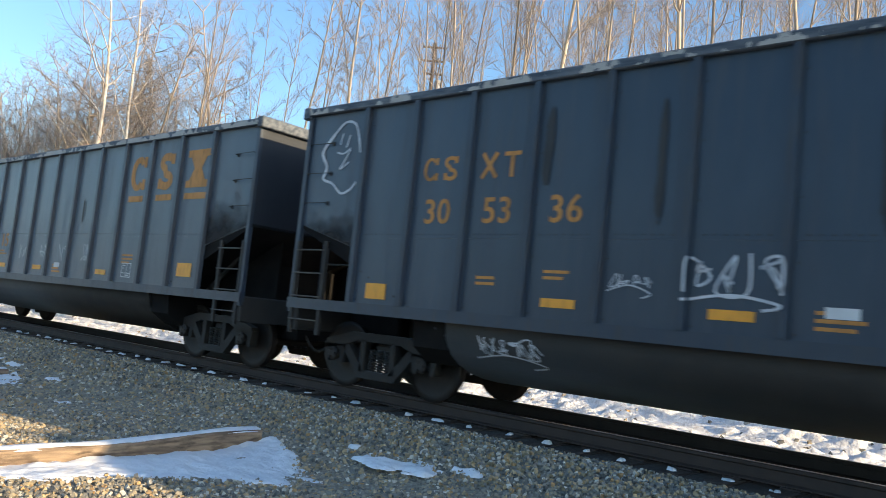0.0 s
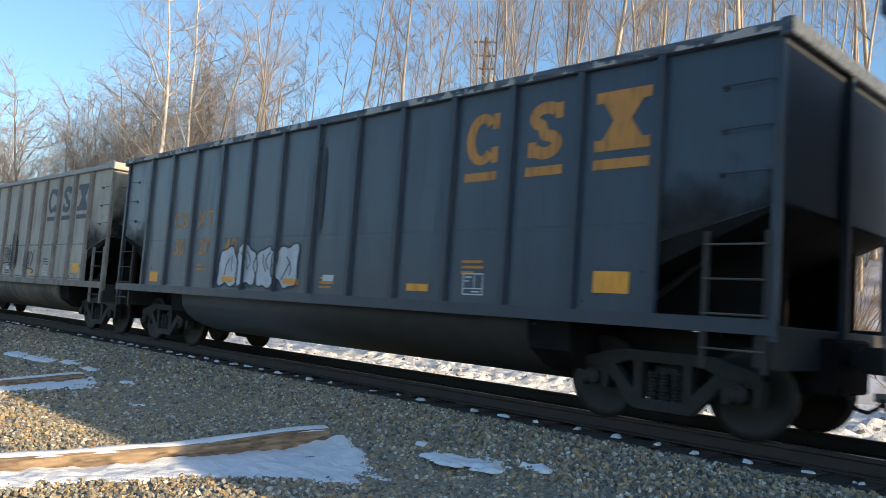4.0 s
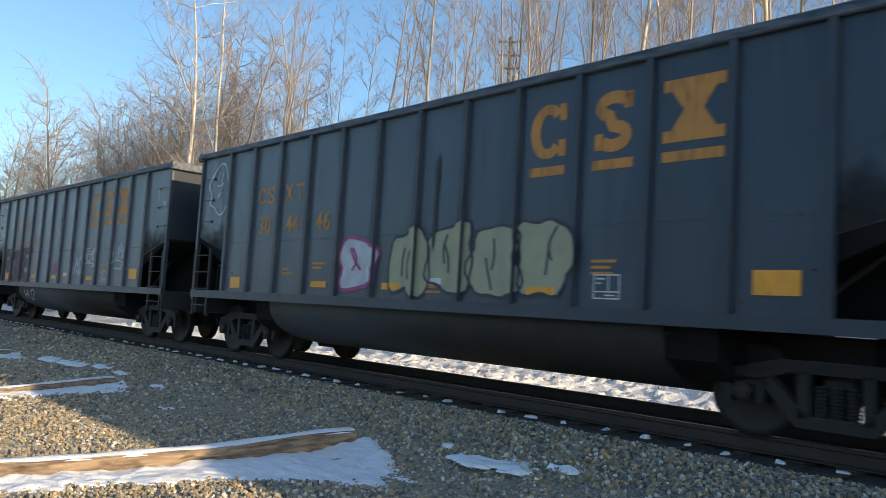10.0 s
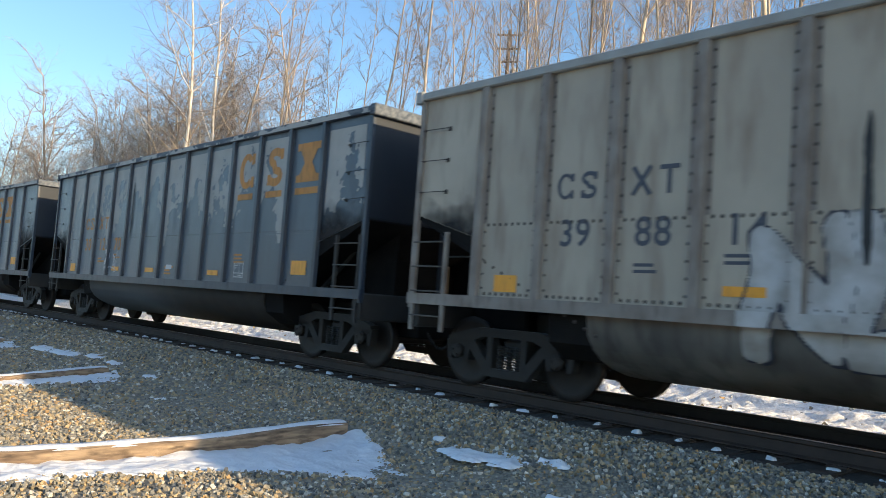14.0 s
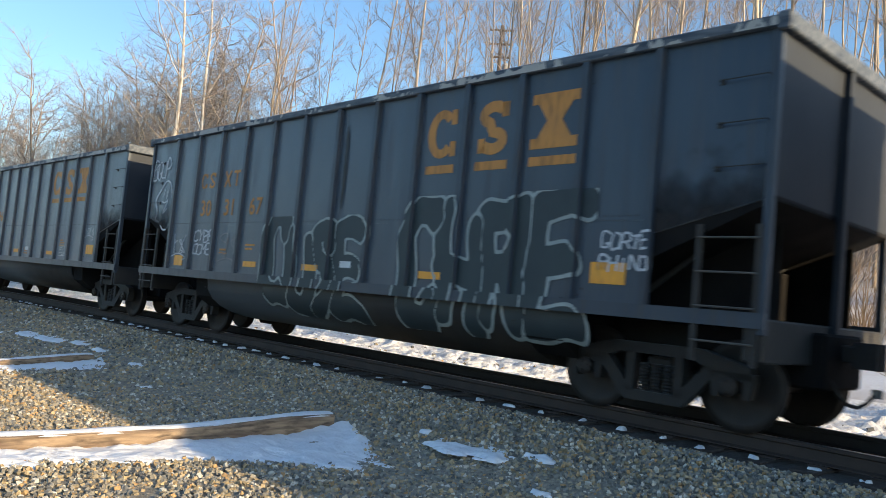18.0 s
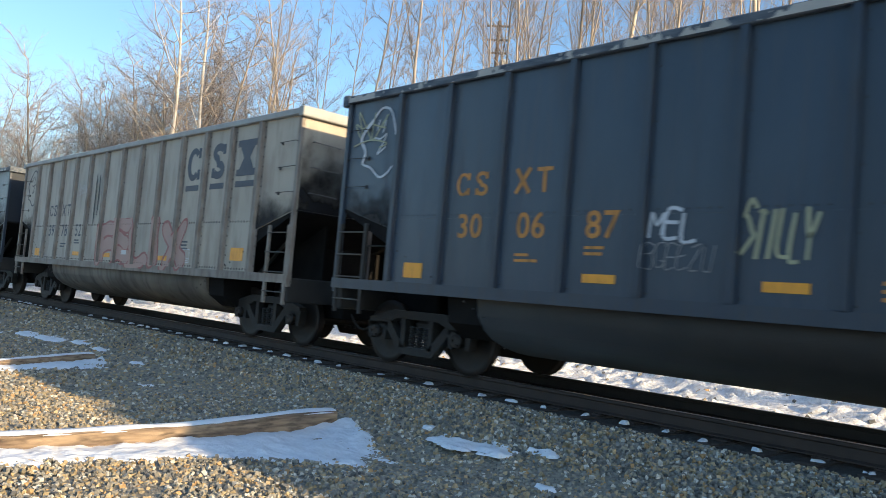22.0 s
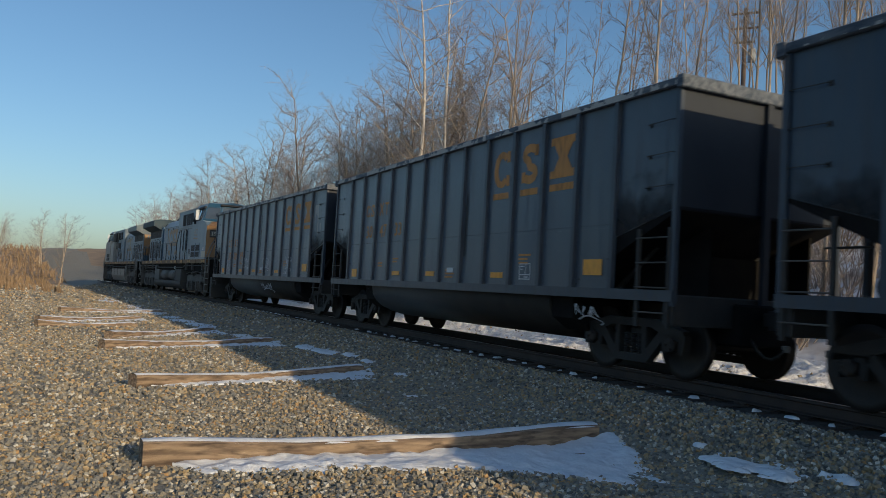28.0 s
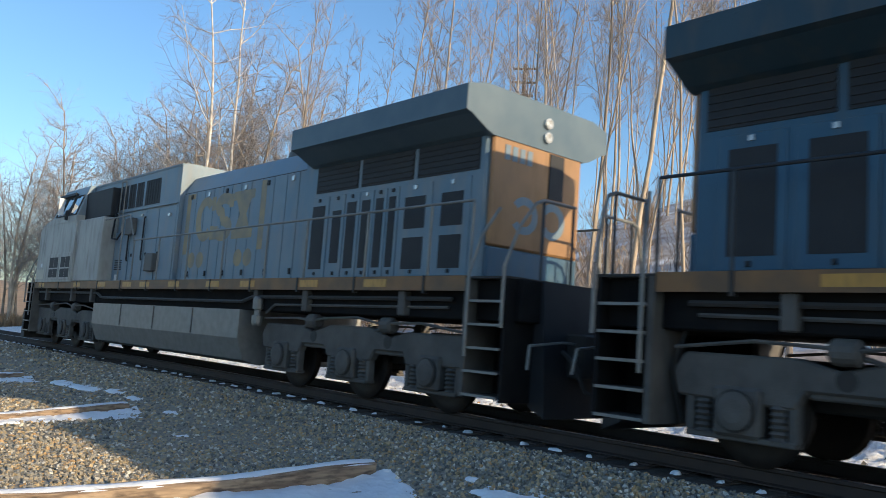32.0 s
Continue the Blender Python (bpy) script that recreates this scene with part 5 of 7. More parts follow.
def make_loco(fade):
    """x runs from the radiator end (0) to the nose (LOCO_L); the near side is -y. fade: the dusty, older one."""
    paint = LFADE if fade else LBLUE
    cabp = LGREY if fade else LBLUE
    wingp = LROOF if fade else LWING
    rail = RAILING if fade else LRAIL
    loco = thing("locomotive", None, None, "dusty faded blue and yellow diesel locomotive coupled behind another" if fade else "dark blue and yellow diesel freight locomotive pushing the coal train", "locomotive", "locomotives of the train")
    DECK = 1.93
    X0 = -0.6       # the platform stands out beyond the radiator end
    part("frame", box(B(), X0 + 0.25, LOCO_L - 0.25, -1.30, 1.30, 1.34, DECK - 0.03, 0.02), SLOPE, loco)
    part("deck", box(B(), X0 + 0.35, LOCO_L - 0.3, -1.46, 1.46, DECK - 0.03, DECK), SOOT, loco)
    for s in (-1, 1):
        sk = part("deck_skirt", side_box(s, X0 + 1.15, 21.18, 1.44, 1.47, DECK - 0.20, DECK + 0.012), SKIRT, loco)
        for x in (2.3, 4.2, 6.4, 7.9, 9.85, 11.55, 12.70, 14.55, 16.6, 20.1):
            part("reflector_plate", side_box(s, x, x + 0.58, 1.471, 1.476, DECK - 0.15, DECK - 0.03), LPLATE, sk)
        for k in range(12):
            x = 1.4 + k * 1.72
            part("skirt_bracket", side_box(s, x, x + 0.05, 1.40, 1.482, DECK - 0.24, DECK + 0.016), SOOT, sk)
        # piping, boxes and brackets hung below the deck
        part("air_pipe", rods(B(), [(0.9, s * 1.36, 1.62), (6.6, s * 1.36, 1.60), (7.0, s * 1.38, 1.50), (15.0, s * 1.38, 1.50), (15.4, s * 1.36, 1.62), (20.9, s * 1.36, 1.62)], 0.035, 6), SOOT, loco)
        part("cable_pipe", rods(B(), [(1.0, s * 1.33, 1.50), (5.8, s * 1.33, 1.46), (6.1, s * 1.33, 1.30)], 0.025, 6), LTRUCK, loco)
        for x in (1.9, 4.6, 6.35, 15.7, 17.4, 19.9):
            part("hanger_bracket", side_box(s, x, x + 0.16, 1.25, 1.42, 1.36, DECK - 0.20, 0.015), LTRUCK, loco)
        bm = lathe(B(), [(0.08, 0), (0.10, 0.05), (0.10, 0.18), (0.06, 0.2), (0.06, 0.3), (0.10, 0.32), (0.10, 0.5), (0.07, 0.55)], (6.35, s * 1.38, 1.05), "z", 10)
        part("filter_valve", bm, RAILING, loco)
    # radiator cabin under its overhanging wings
    part("radiator_cabin", box(B(), 0.72, 5.62, -1.05, 1.05, DECK, 4.25, 0.04), paint, loco)
    bm = prism(B(), [(-1.04, 4.02), (-1.16, 4.06), (-1.50, 4.24), (-1.60, 4.27), (-1.60, 4.64), (-1.22, 4.74), (1.22, 4.74), (1.60, 4.64), (1.60, 4.27), (1.50, 4.24), (1.16, 4.06), (1.04, 4.02)], "x", 0.62, 5.30)
    part("radiator_wing", bm, wingp, loco, "flared radiator housing overhanging the hood")
    for s in (-1, 1):
        for a, b in ((0.85, 2.25), (2.35, 3.75), (3.85, 5.15)):
            g = part("intake_grille", side_box(s, a, b, 1.05, 1.062, 3.54, 4.04), LDARK, loco)
            for k in range(5):
                z = 3.58 + k * 0.09
                part("slat", side_box(s, a + 0.02, b - 0.02, 1.06, 1.075, z, z + 0.03), LDARK, g)
        for k in range(14):
            part("fascia_rivet", lathe(B(), [(0.014, s * 1.60), (0.012, s * 1.606), (0, s * 1.608)], (0.8 + k * 0.33, 0, 4.58), "y", 6), wingp, loco)
        # side doors with tall dark grilles
        for a, b, z0, z1 in ((0.98, 1.78, 2.14, 3.30), (1.84, 2.66, 2.14, 3.30), (2.66, 2.98, 2.14, 3.30), (2.98, 3.34, 2.14, 3.30), (3.34, 3.74, 2.14, 3.30), (3.74, 4.18, 2.14, 3.30), (4.18, 4.62, 2.24, 3.18), (4.68, 5.30, 2.14, 3.30)):
            door = part("access_door", side_box(s, a + 0.012, b - 0.012, 1.05, 1.066, DECK + 0.06, 3.46, 0.006), paint, loco)
            if fade and a in (0.98, 1.84):
                for zz0, zz1 in ((2.10, 2.60), (2.74, 3.25)):
                    part("grille", side_box(s, a + 0.16, b - 0.16, 1.066, 1.072, zz0, zz1), LDARK, door)
            else:
                part("grille", side_box(s, a + 0.12 * (b - a) + 0.05, b - 0.12 * (b - a) - 0.02, 1.066, 1.072, z0, z1), LDARK, door)
            part("latch", side_box(s, (a + b) / 2 - 0.03, (a + b) / 2 + 0.03, 1.066, 1.085, 3.37, 3.43), LAMP if int(a * 10) % 3 == 0 else LDARK, door)
            part("latch", side_box(s, (a + b) / 2 - 0.025, (a + b) / 2 + 0.025, 1.066, 1.085, DECK + 0.10, DECK + 0.16), LDARK, door)
    # the rear end panel with its emblem
    rear = part("rear_panel", box(B(), 0.64, 0.72, -1.0, 1.0, DECK + 0.5, 4.2, 0.03), LYEL, loco, "dull yellow rear end panel")
    part("rear_panel_base", box(B(), 0.64, 0.72, -1.0, 1.0, DECK, DECK + 0.49, 0.02), LBLUE, rear)
    bm = B()
    for cy, w in ((-0.35, 0.30), (0.28, 0.30)):
        n = 20
        prev = None
        for k in range(n + 1):
            a = radians(35 + 290 * k / n)
            cur = [bm.verts.new((0.634, cy + r * math.cos(a), 2.95 + 0.95 * r * math.sin(a))) for r in (w, w - 0.13)]
            if prev:
                bm.faces.new((prev[0], prev[1], cur[1], cur[0]))
            prev = cur
    part("end_emblem", bm, paint, rear, "round dark blue emblem on the yellow end")
    bm = B()
    for k in range(4):
        box(bm, 0.628, 0.636, 0.18 + k * 0.16, 0.29 + k * 0.16, 3.72, 3.94)
    part("number_bar", bm, paint, rear)
    part("end_window", box(B(), 0.62, 0.645, -0.55, -0.22, 3.3, 4.0), LDARK, rear)
    for z in (4.22, 4.44):
        part("headlamp", lathe(B(), [(0.085, 0.68), (0.085, 0.57), (0.06, 0.56), (0, 0.59)], (0, -0.1, z), "x", 14), LAMP, loco)
    # engine hood
    part("engine_hood", prism(B(), [(-0.93, DECK), (-0.93, 4.12), (-0.72, 4.52), (0.72, 4.52), (0.93, 4.12), (0.93, DECK)], "x", 5.62, 11.3), paint, loco)
    for s in (-1, 1):
        part("door_backing", side_box(s, 5.64, 11.24, 0.93, 0.945, DECK + 0.03, 4.10), LDARK, loco)
        edges = [5.64, 5.95, 6.42, 6.92, 7.42, 7.88, 8.33, 8.75, 9.17, 9.62, 10.08, 10.54, 11.0, 11.24]
        for k in range(13):
            a, b = edges[k], edges[k + 1]
            door = part("hood_door", side_box(s, a + 0.009, b - 0.009, 0.945, 0.962, DECK + 0.05, 4.08, 0.005), paint, loco)
            if k % 2:
                part("latch", side_box(s, a + 0.18, a + 0.27, 0.962, 0.985, 3.92, 4.02), LAMP if k % 4 == 1 else LDARK, door)
                part("latch", side_box(s, a + 0.05, a + 0.11, 0.962, 0.985, DECK + 0.14, DECK + 0.26), LDARK, door)
        yy = s * 0.966
        bm = B()
        quad(bm, 7.19, 7.40, 2.60, 4.05, yy)
        quad(bm, 7.40, 7.62, 3.92, 4.05, yy - s * 0.001)
        shape_ring(bm, 8.24, 3.39, 0.48, 0.52, 0.26, yy)
        shape_wave(bm, 9.16, 3.39, 0.43, 0.52, 0.25, yy)
        shape_glass(bm, 10.06, 3.39, 0.46, 0.52, yy)
        quad(bm, 10.78, 11.0, 2.60, 4.05, yy)
        for x in (7.71, 8.15, 10.0, 10.42):
            poly(bm, [(x + 0.19 * math.cos(a * 0.5236), 2.45 + 0.19 * math.sin(a * 0.5236)) for a in range(12)], yy)
        if s > 0:
            for v in bm.verts:
                v.co.x = 18.2 - v.co.x
        part("emblem", bm, LEMBLEM if not fade else FADEYEL, loco, "dull faded orange-yellow hood emblem")
    part("exhaust_stack", lathe(B(), [(0.50, 0), (0.46, 0.26), (0.42, 0.28), (0.36, 0.2)], (7.2, 0, 4.50), "z", 20), LTANK, loco)
    part("roof_hatch", box(B(), 9.0, 10.4, -0.5, 0.5, 4.51, 4.60, 0.02), paint, loco)
    part("roof_vent", lathe(B(), [(0.16, 0), (0.16, 0.14), (0.10, 0.18)], (8.9, -0.45, 4.50), "z", 12), LDARK, loco)
    # blower cabin behind the cab
    part("blower_cabin", prism(B(), [(-1.06, DECK), (-1.08, 4.82), (-0.95, 4.87), (0.95, 4.87), (1.08, 4.82), (1.06, DECK)], "x", 11.25, 17.43), paint, loco)
    for s in (-1, 1):
        for a, b in ((12.48, 13.45), (13.60, 14.08), (14.16, 14.62), (14.70, 15.45), (16.05, 16.6), (16.66, 17.2)):
            g = part("grille", side_box(s, a, b, 1.075, 1.084, 3.96, 4.62), LDARK, loco)
            for k in range(1, max(2, round((b - a) / 0.16))):
                x = a + k * 0.16
                part("slat", side_box(s, x - 0.012, x + 0.012, 1.084, 1.094, 3.97, 4.61), LDARK, g)
        part("drip_strip", side_box(s, 11.3, 17.4, 1.07, 1.12, 3.86, 3.885), paint, loco)
        part("roof_edge", side_box(s, 11.25, 17.43, 1.06, 1.10, 4.80, 4.84), paint, loco)
        for a, b in ((11.34, 12.36), (12.40, 13.12), (13.22, 14.10), (14.22, 15.48), (15.54, 16.5), (16.54, 17.38)):
            d = part("access_door", side_box(s, a, b, 1.06, 1.082, DECK + 0.06, 3.82, 0.006), paint, loco)
            if a in (14.22, 15.54):
                for k in range(5):
                    z = 2.28 + k * 0.06
                    part("louvre", side_box(s, a + 0.40, a + 0.90, 1.082, 1.096, z, z + 0.028), LDARK, d)
                part("notice", side_box(s, a + 0.66, a + 0.84, 1.082, 1.087, DECK + 0.05, DECK + 0.22), WHITE, d, "small white notice plate")
            if a in (13.22, 14.22):
                part("door_handle", rods(B(), [(a - 0.02, s * 1.11, 2.5), (a - 0.02, s * 1.13, 2.55), (a - 0.02, s * 1.13, 3.6), (a - 0.02, s * 1.11, 3.65)], 0.022, 6), LDARK, d)
            part("latch", side_box(s, b - 0.16, b - 0.08, 1.082, 1.10, 2.62, 2.70), LDARK, d)
        part("wall_lamp", side_box(s, 15.62, 15.80, 1.08, 1.16, 4.05, 4.18, 0.02), LAMP, loco)
        part("sill_lamp", side_box(s, 13.42, 13.52, 1.08, 1.13, 3.66, 3.74, 0.01), LAMP, loco)
        part("sill_lamp", side_box(s, 11.62, 11.75, 1.08, 1.13, 3.56, 3.64, 0.01), LAMP, loco)
    # the wide-nosed cab
    part("cab", prism(B(), [(17.43, DECK), (20.98, DECK), (20.98, 3.62), (20.45, 3.84), (19.80, 3.93), (17.43, 3.93)], "y", -1.52, 1.52), cabp, loco)
    low = [(17.43, -1.52, 3.93), (19.80, -1.52, 3.93), (20.42, -0.78, 3.88), (20.42, 0.78, 3.88), (19.80, 1.52, 3.93), (17.43, 1.52, 3.93)]
    top = [(17.43, -1.24, 4.84), (19.74, -1.24, 4.84), (20.06, -0.62, 4.84), (20.06, 0.62, 4.84), (19.74, 1.24, 4.84), (17.43, 1.24, 4.84)]
    bm = B()
    a = [bm.verts.new(p) for p in low]
    b = [bm.verts.new(p) for p in top]
    for k in range(6):
        bm.faces.new((a[k], a[(k + 1) % 6], b[(k + 1) % 6], b[k]))
    ridge = [bm.verts.new((17.43, 0, 4.97)), bm.verts.new((19.95, 0, 4.96))]
    for f in ((b[0], b[1], ridge[1], ridge[0]), (b[1], b[2], ridge[1]), (b[2], b[3], ridge[1]), (b[3], b[4], ridge[1]), (b[4], b[5], ridge[0], ridge[1]), (b[5], b[0], ridge[0])):
        bm.faces.new(f)
    bmesh.ops.recalc_face_normals(bm, faces=bm.faces[:])
    part("cab_roof", bm, cabp if not fade else paint, loco)
    part("roof_antenna", box(B(), 19.0, 19.5, -0.9, -0.7, 4.88, 4.95, 0.015), LDARK, loco)
    part("roof_rail", rods(B(), [(19.5, -0.2, 4.95), (19.5, -0.2, 5.08), (19.9, 0.2, 5.08), (19.9, 0.2, 4.95)], 0.018, 6), LDARK, loco)
    for s in (-1, 1):
        i, j = (0, 1) if s < 0 else (4, 5)
        side = [low[i], low[j], top[j], top[i]]
        for x0, x1 in ((17.58, 18.28), (18.40, 19.06), (19.18, 19.50)):
            u0, u1 = (x0 - 17.43) / 2.37, (x1 - 17.43) / 2.37
            if s > 0:
                u0, u1 = 1 - u1, 1 - u0
            w = part("cab_window", facet_panel(B(), side, u0, u1, 0.04, 0.66, 0.01), GLASS, loco)
            part("window_frame", facet_frame(B(), side, u0 - 0.012, u1 + 0.012, 0.01, 0.70, 0.02, 0.03), LDARK, w)
        u0, u1 = (0.35, 0.99) if s < 0 else (0.01, 0.65)
        part("sun_visor", facet_panel(B(), side, u0, u1, 0.70, 0.80, 0.10, 0.0), LDARK, loco)
        part("mirror", side_box(s, 18.87, 18.91, 1.50, 1.67, 3.98, 4.52, 0.012), WHITE, loco, "sunlit wing mirror beside the cab window")
        part("wind_deflector", side_box(s, 18.30, 18.33, 1.53, 1.62, 3.80, 4.1, 0.008), LDARK, loco)
        # corner and front panes
        c, d = (1, 2) if s < 0 else (3, 4)
        corner = [low[c], low[d], top[d], top[c]]
        part("corner_window", facet_panel(B(), corner, 0.10, 0.94, 0.12, 0.76, 0.012), GLASS, loco)
        part("window_frame", facet_frame(B(), corner, 0.06, 0.97, 0.08, 0.80, 0.035, 0.02), cabp, loco)
        for a0, b0 in ((17.52, 18.56), (18.64, 19.68)):
            d = part("equipment_door", side_box(s, a0, b0, 1.52, 1.536, 1.99, 2.80, 0.008), cabp, loco)
            for zz0, zz1 in ((2.06, 2.32), (2.36, 2.68)):
                for xx0, xx1 in ((a0 + 0.09, a0 + 0.48), (a0 + 0.52, a0 + 0.93)):
                    part("grille", side_box(s, xx0, xx1, 1.536, 1.541, zz0, zz1), LDARK, d)
        part("data_plate", side_box(s, 20.11, 20.95, 1.52, 1.528, 2.02, 2.33), LPALE, loco, "dull cream plate on the cab side")
        part("notice", side_box(s, 20.38, 20.53, 1.52, 1.527, 2.40, 2.52), WHITE, loco, "small white square notice")
        part("drip_line", side_box(s, 17.45, 20.9, 1.52, 1.532, 3.74, 3.76), cabp, loco)
    front = [low[2], low[3], top[3], top[2]]
    for u0, u1 in ((0.05, 0.47), (0.53, 0.95)):
        w = part("windscreen", facet_panel(B(), front, u0, u1, 0.14, 0.80, 0.012), GLASS, loco)
        part("window_frame", facet_frame(B(), front, u0 - 0.02, u1 + 0.02, 0.10, 0.84, 0.03, 0.02), cabp, w)
        part("wiper", rods(B(), [(20.46, -0.78 + 1.56 * u0, 3.92), (20.47, -0.78 + 1.56 * u1, 3.98)], 0.014, 5), LEMBLEM, loco)
    part("brow_visor", facet_panel(B(), front, -0.05, 1.05, 0.84, 0.92, 0.14), LDARK, loco)
    part("horn", lathe(B(), [(0.05, 0), (0.05, 0.12), (0.10, 0.2)], (20.5, -0.7, 3.90), "x", 10), LTANK, loco)
    # tapered nose
    bm = B()
    r0 = [bm.verts.new((20.98, y, z)) for y, z in ((-1.515, DECK), (-1.515, 3.60), (-0.8, 3.80), (0, 3.88), (0.8, 3.80), (1.515, 3.60), (1.515, DECK))]
    r1 = [bm.verts.new((21.75, y, z)) for y, z in ((-0.74, DECK), (-0.74, 3.54), (-0.4, 3.70), (0, 3.78), (0.4, 3.70), (0.74, 3.54), (0.74, DECK))]
    for k in range(6):
        bm.faces.new((r0[k], r0[k + 1], r1[k + 1], r1[k]))
    bm.faces.new(r1)
    r2 = [bm.verts.new((20.42, y, z)) for y, z in ((-1.2, 3.84), (-0.6, 3.90), (0, 3.92), (0.6, 3.90), (1.2, 3.84))]
    for k in range(4):
        bm.faces.new((r2[k], r2[k + 1], r0[k + 2], r0[k + 1]))
    bmesh.ops.recalc_face_normals(bm, faces=bm.faces[:])
    nose = part("nose", bm, LYEL, loco, "yellow tapered nose with a sunlit top")
    part("nose_base", prism(B(), [(20.98, -1.52), (21.78, -0.76), (21.78, 0.76), (20.98, 1.52)], "z", DECK - 0.02, DECK + 0.10), SOOT, nose)
    part("nose_door", box(B(), 21.75, 21.775, 0.05, 0.62, DECK + 0.12, 3.4, 0.01), LYEL, nose)
    part("grab_iron", rods(B(), [(21.40, -1.13, 2.75), (21.46, -1.20, 2.75), (21.46, -1.20, 3.15), (21.40, -1.13, 3.15)], 0.016, 5), LDARK, nose)
    part("round_plate", lathe(B(), [(0.09, 0), (0.09, 0.015), (0, 0.015)], (21.24, -1.46, DECK - 0.1), "x", 14), SKIRT, nose)
    for s in (-1, 1):
        d = Vector((0.77, s * -0.775, 0)).normalized()
        nr = Vector((0.71, s * 0.705, 0))
        p0 = Vector((21.14, s * 1.36, 0))
        def plate(u0, u1, z0, z1, o0, o1):
            bm = B()
            q = [p0 + d * u + nr * o for u, o in ((u0, o0), (u1, o0), (u1, o1), (u0, o1))]
            return prism(bm, [(v.x, v.y) for v in q], "z", z0, z1)
        nb = part("number_board", plate(-0.02, 0.60, 3.02, 3.38, -0.02, 0.03), LDARK, loco)
        part("board_glass", plate(0.03, 0.55, 3.07, 3.33, 0.02, 0.036), LTANK, nb)
        if not fade:
            t = part("number", text_mesh("152", 0.27, LPALE), None, nb)
            c = p0 + d * 0.29 + nr * 0.042
            t.matrix_basis = pose(c.x, c.y, 3.10, 0, 0, 45.2 if s < 0 else 134.8)
    for z in (3.28, 3.50):
        part("headlamp", lathe(B(), [(0.11, 0), (0.11, 0.06), (0.08, 0.07), (0, 0.05)], (21.75, -0.22, z), "x", 16), LAMP, loco)
    part("ditch_lamp", lathe(B(), [(0.09, 0), (0.09, 0.1), (0, 0.1)], (22.05, -1.0, 1.9), "x", 14), LAMP, loco)
    if not fade:
        for s in (-1, 1):
            p = part("number", text_mesh("152", 0.50, LEMBLEM), None, loco)
            p.matrix_basis = pose(18.50, s * 1.53, 3.18, 0, 0, 0 if s < 0 else 180)
            bm = B()
            poly(bm, [(17.87, 3.03), (18.4, 3.11), (18.33, 3.05), (19.12, 3.02), (18.56, 2.94), (18.62, 3.0)], s * 1.528)
            part("bolt_mark", bm, LEMBLEM, loco, "dull yellow lightning mark under the number")
    else:
        for s in (-1, 1):
            part("equipment_locker", side_box(s, 15.3, 17.43, 1.07, 1.46, DECK + 0.02, 3.75, 0.02), LGREY, loco, "pale dusty grey equipment locker")
            part("dark_band", side_box(s, 15.3, 18.2, 1.06, 1.30, 3.78, 4.60, 0.02), LDARK, loco)
            part("access_ladder", rods(B(), [(14.9, s * 1.20, 3.3), (14.9, s * 1.20, 4.7), (14.6, s * 1.20, 4.7), (14.6, s * 1.20, 3.3)], 0.02, 6), RAILING, loco)
            part("cable_loop", rods(B(), [(14.6, s * 1.18, 3.3), (14.8, s * 1.22, 3.1), (15.2, s * 1.22, 3.15), (15.2, s * 1.15, 4.3)], 0.025, 6), LDARK, loco)
            for a, z in ((13.8, 3.2), (12.2, 2.2)):
                part("wall_box", side_box(s, a, a + 0.5, 1.08, 1.22, z, z + 0.45, 0.02), LTANK, loco)
    # fuel tank, air reservoirs and end boxes
    if fade:
        part("fuel_tank", prism(B(), [(-1.30, 0.36), (-1.46, 0.78), (-1.46, 1.34), (1.46, 1.34), (1.46, 0.78), (1.30, 0.36), (1.0, 0.28), (-1.0, 0.28)], "x", 6.9, 15.3), RAILING, loco)
        for x in (9.0, 11.1, 13.2):
            part("tank_seam", box(B(), x, x + 0.03, -1.475, 1.475, 0.80, 1.33), LTRUCK, loco)
    else:
        part("fuel_tank", prism(B(), [(-1.36, 0.40), (-1.46, 0.55), (-1.46, 0.72), (1.46, 0.72), (1.46, 0.55), (1.36, 0.40), (1.1, 0.28), (-1.1, 0.28)], "x", 6.1, 14.85), LTANKD, loco)
        part("tank_core", box(B(), 6.3, 14.7, -0.75, 0.75, 0.72, 1.34), SOOT, loco)
        for s in (-1, 1):
            for a, b in ((8.02, 10.10), (10.66, 12.76)):
                L = b - a
                tank = part("air_reservoir", lathe(B(), [(0.0, 0), (0.16, 0.02), (0.27, 0.08), (0.335, 0.18), (0.335, L - 0.18), (0.27, L - 0.08), (0.16, L - 0.02), (0.0, L)], (a, s * 1.10, 1.07), "x", 22), LTANK, loco)
                for x in (a + 0.35, b - 0.35):
                    part("strap", lathe(B(), [(0.335, 0), (0.348, 0), (0.348, 0.05), (0.335, 0.05)], (x, s * 1.10, 1.07), "x", 22), LTANKD, tank)
            part("end_box", side_box(s, 6.1, 7.72, 0.76, 1.44, 0.72, 1.38, 0.03), LTANK, loco)
            e = part("end_box", side_box(s, 13.0, 14.80, 0.76, 1.44, 0.72, 1.40, 0.03), LTANKD, loco)
            part("sight_glass", side_box(s, 13.14, 13.24, 1.44, 1.46, 0.85, 1.3), LDARK, e)
            part("tank_notice", side_box(s, 12.72, 12.90, 1.40, 1.42, 1.40, 1.58), WHITE, loco, "small white notice plate")
    for xc in (3.50, 18.46):
        make_loco_truck(loco, xc)
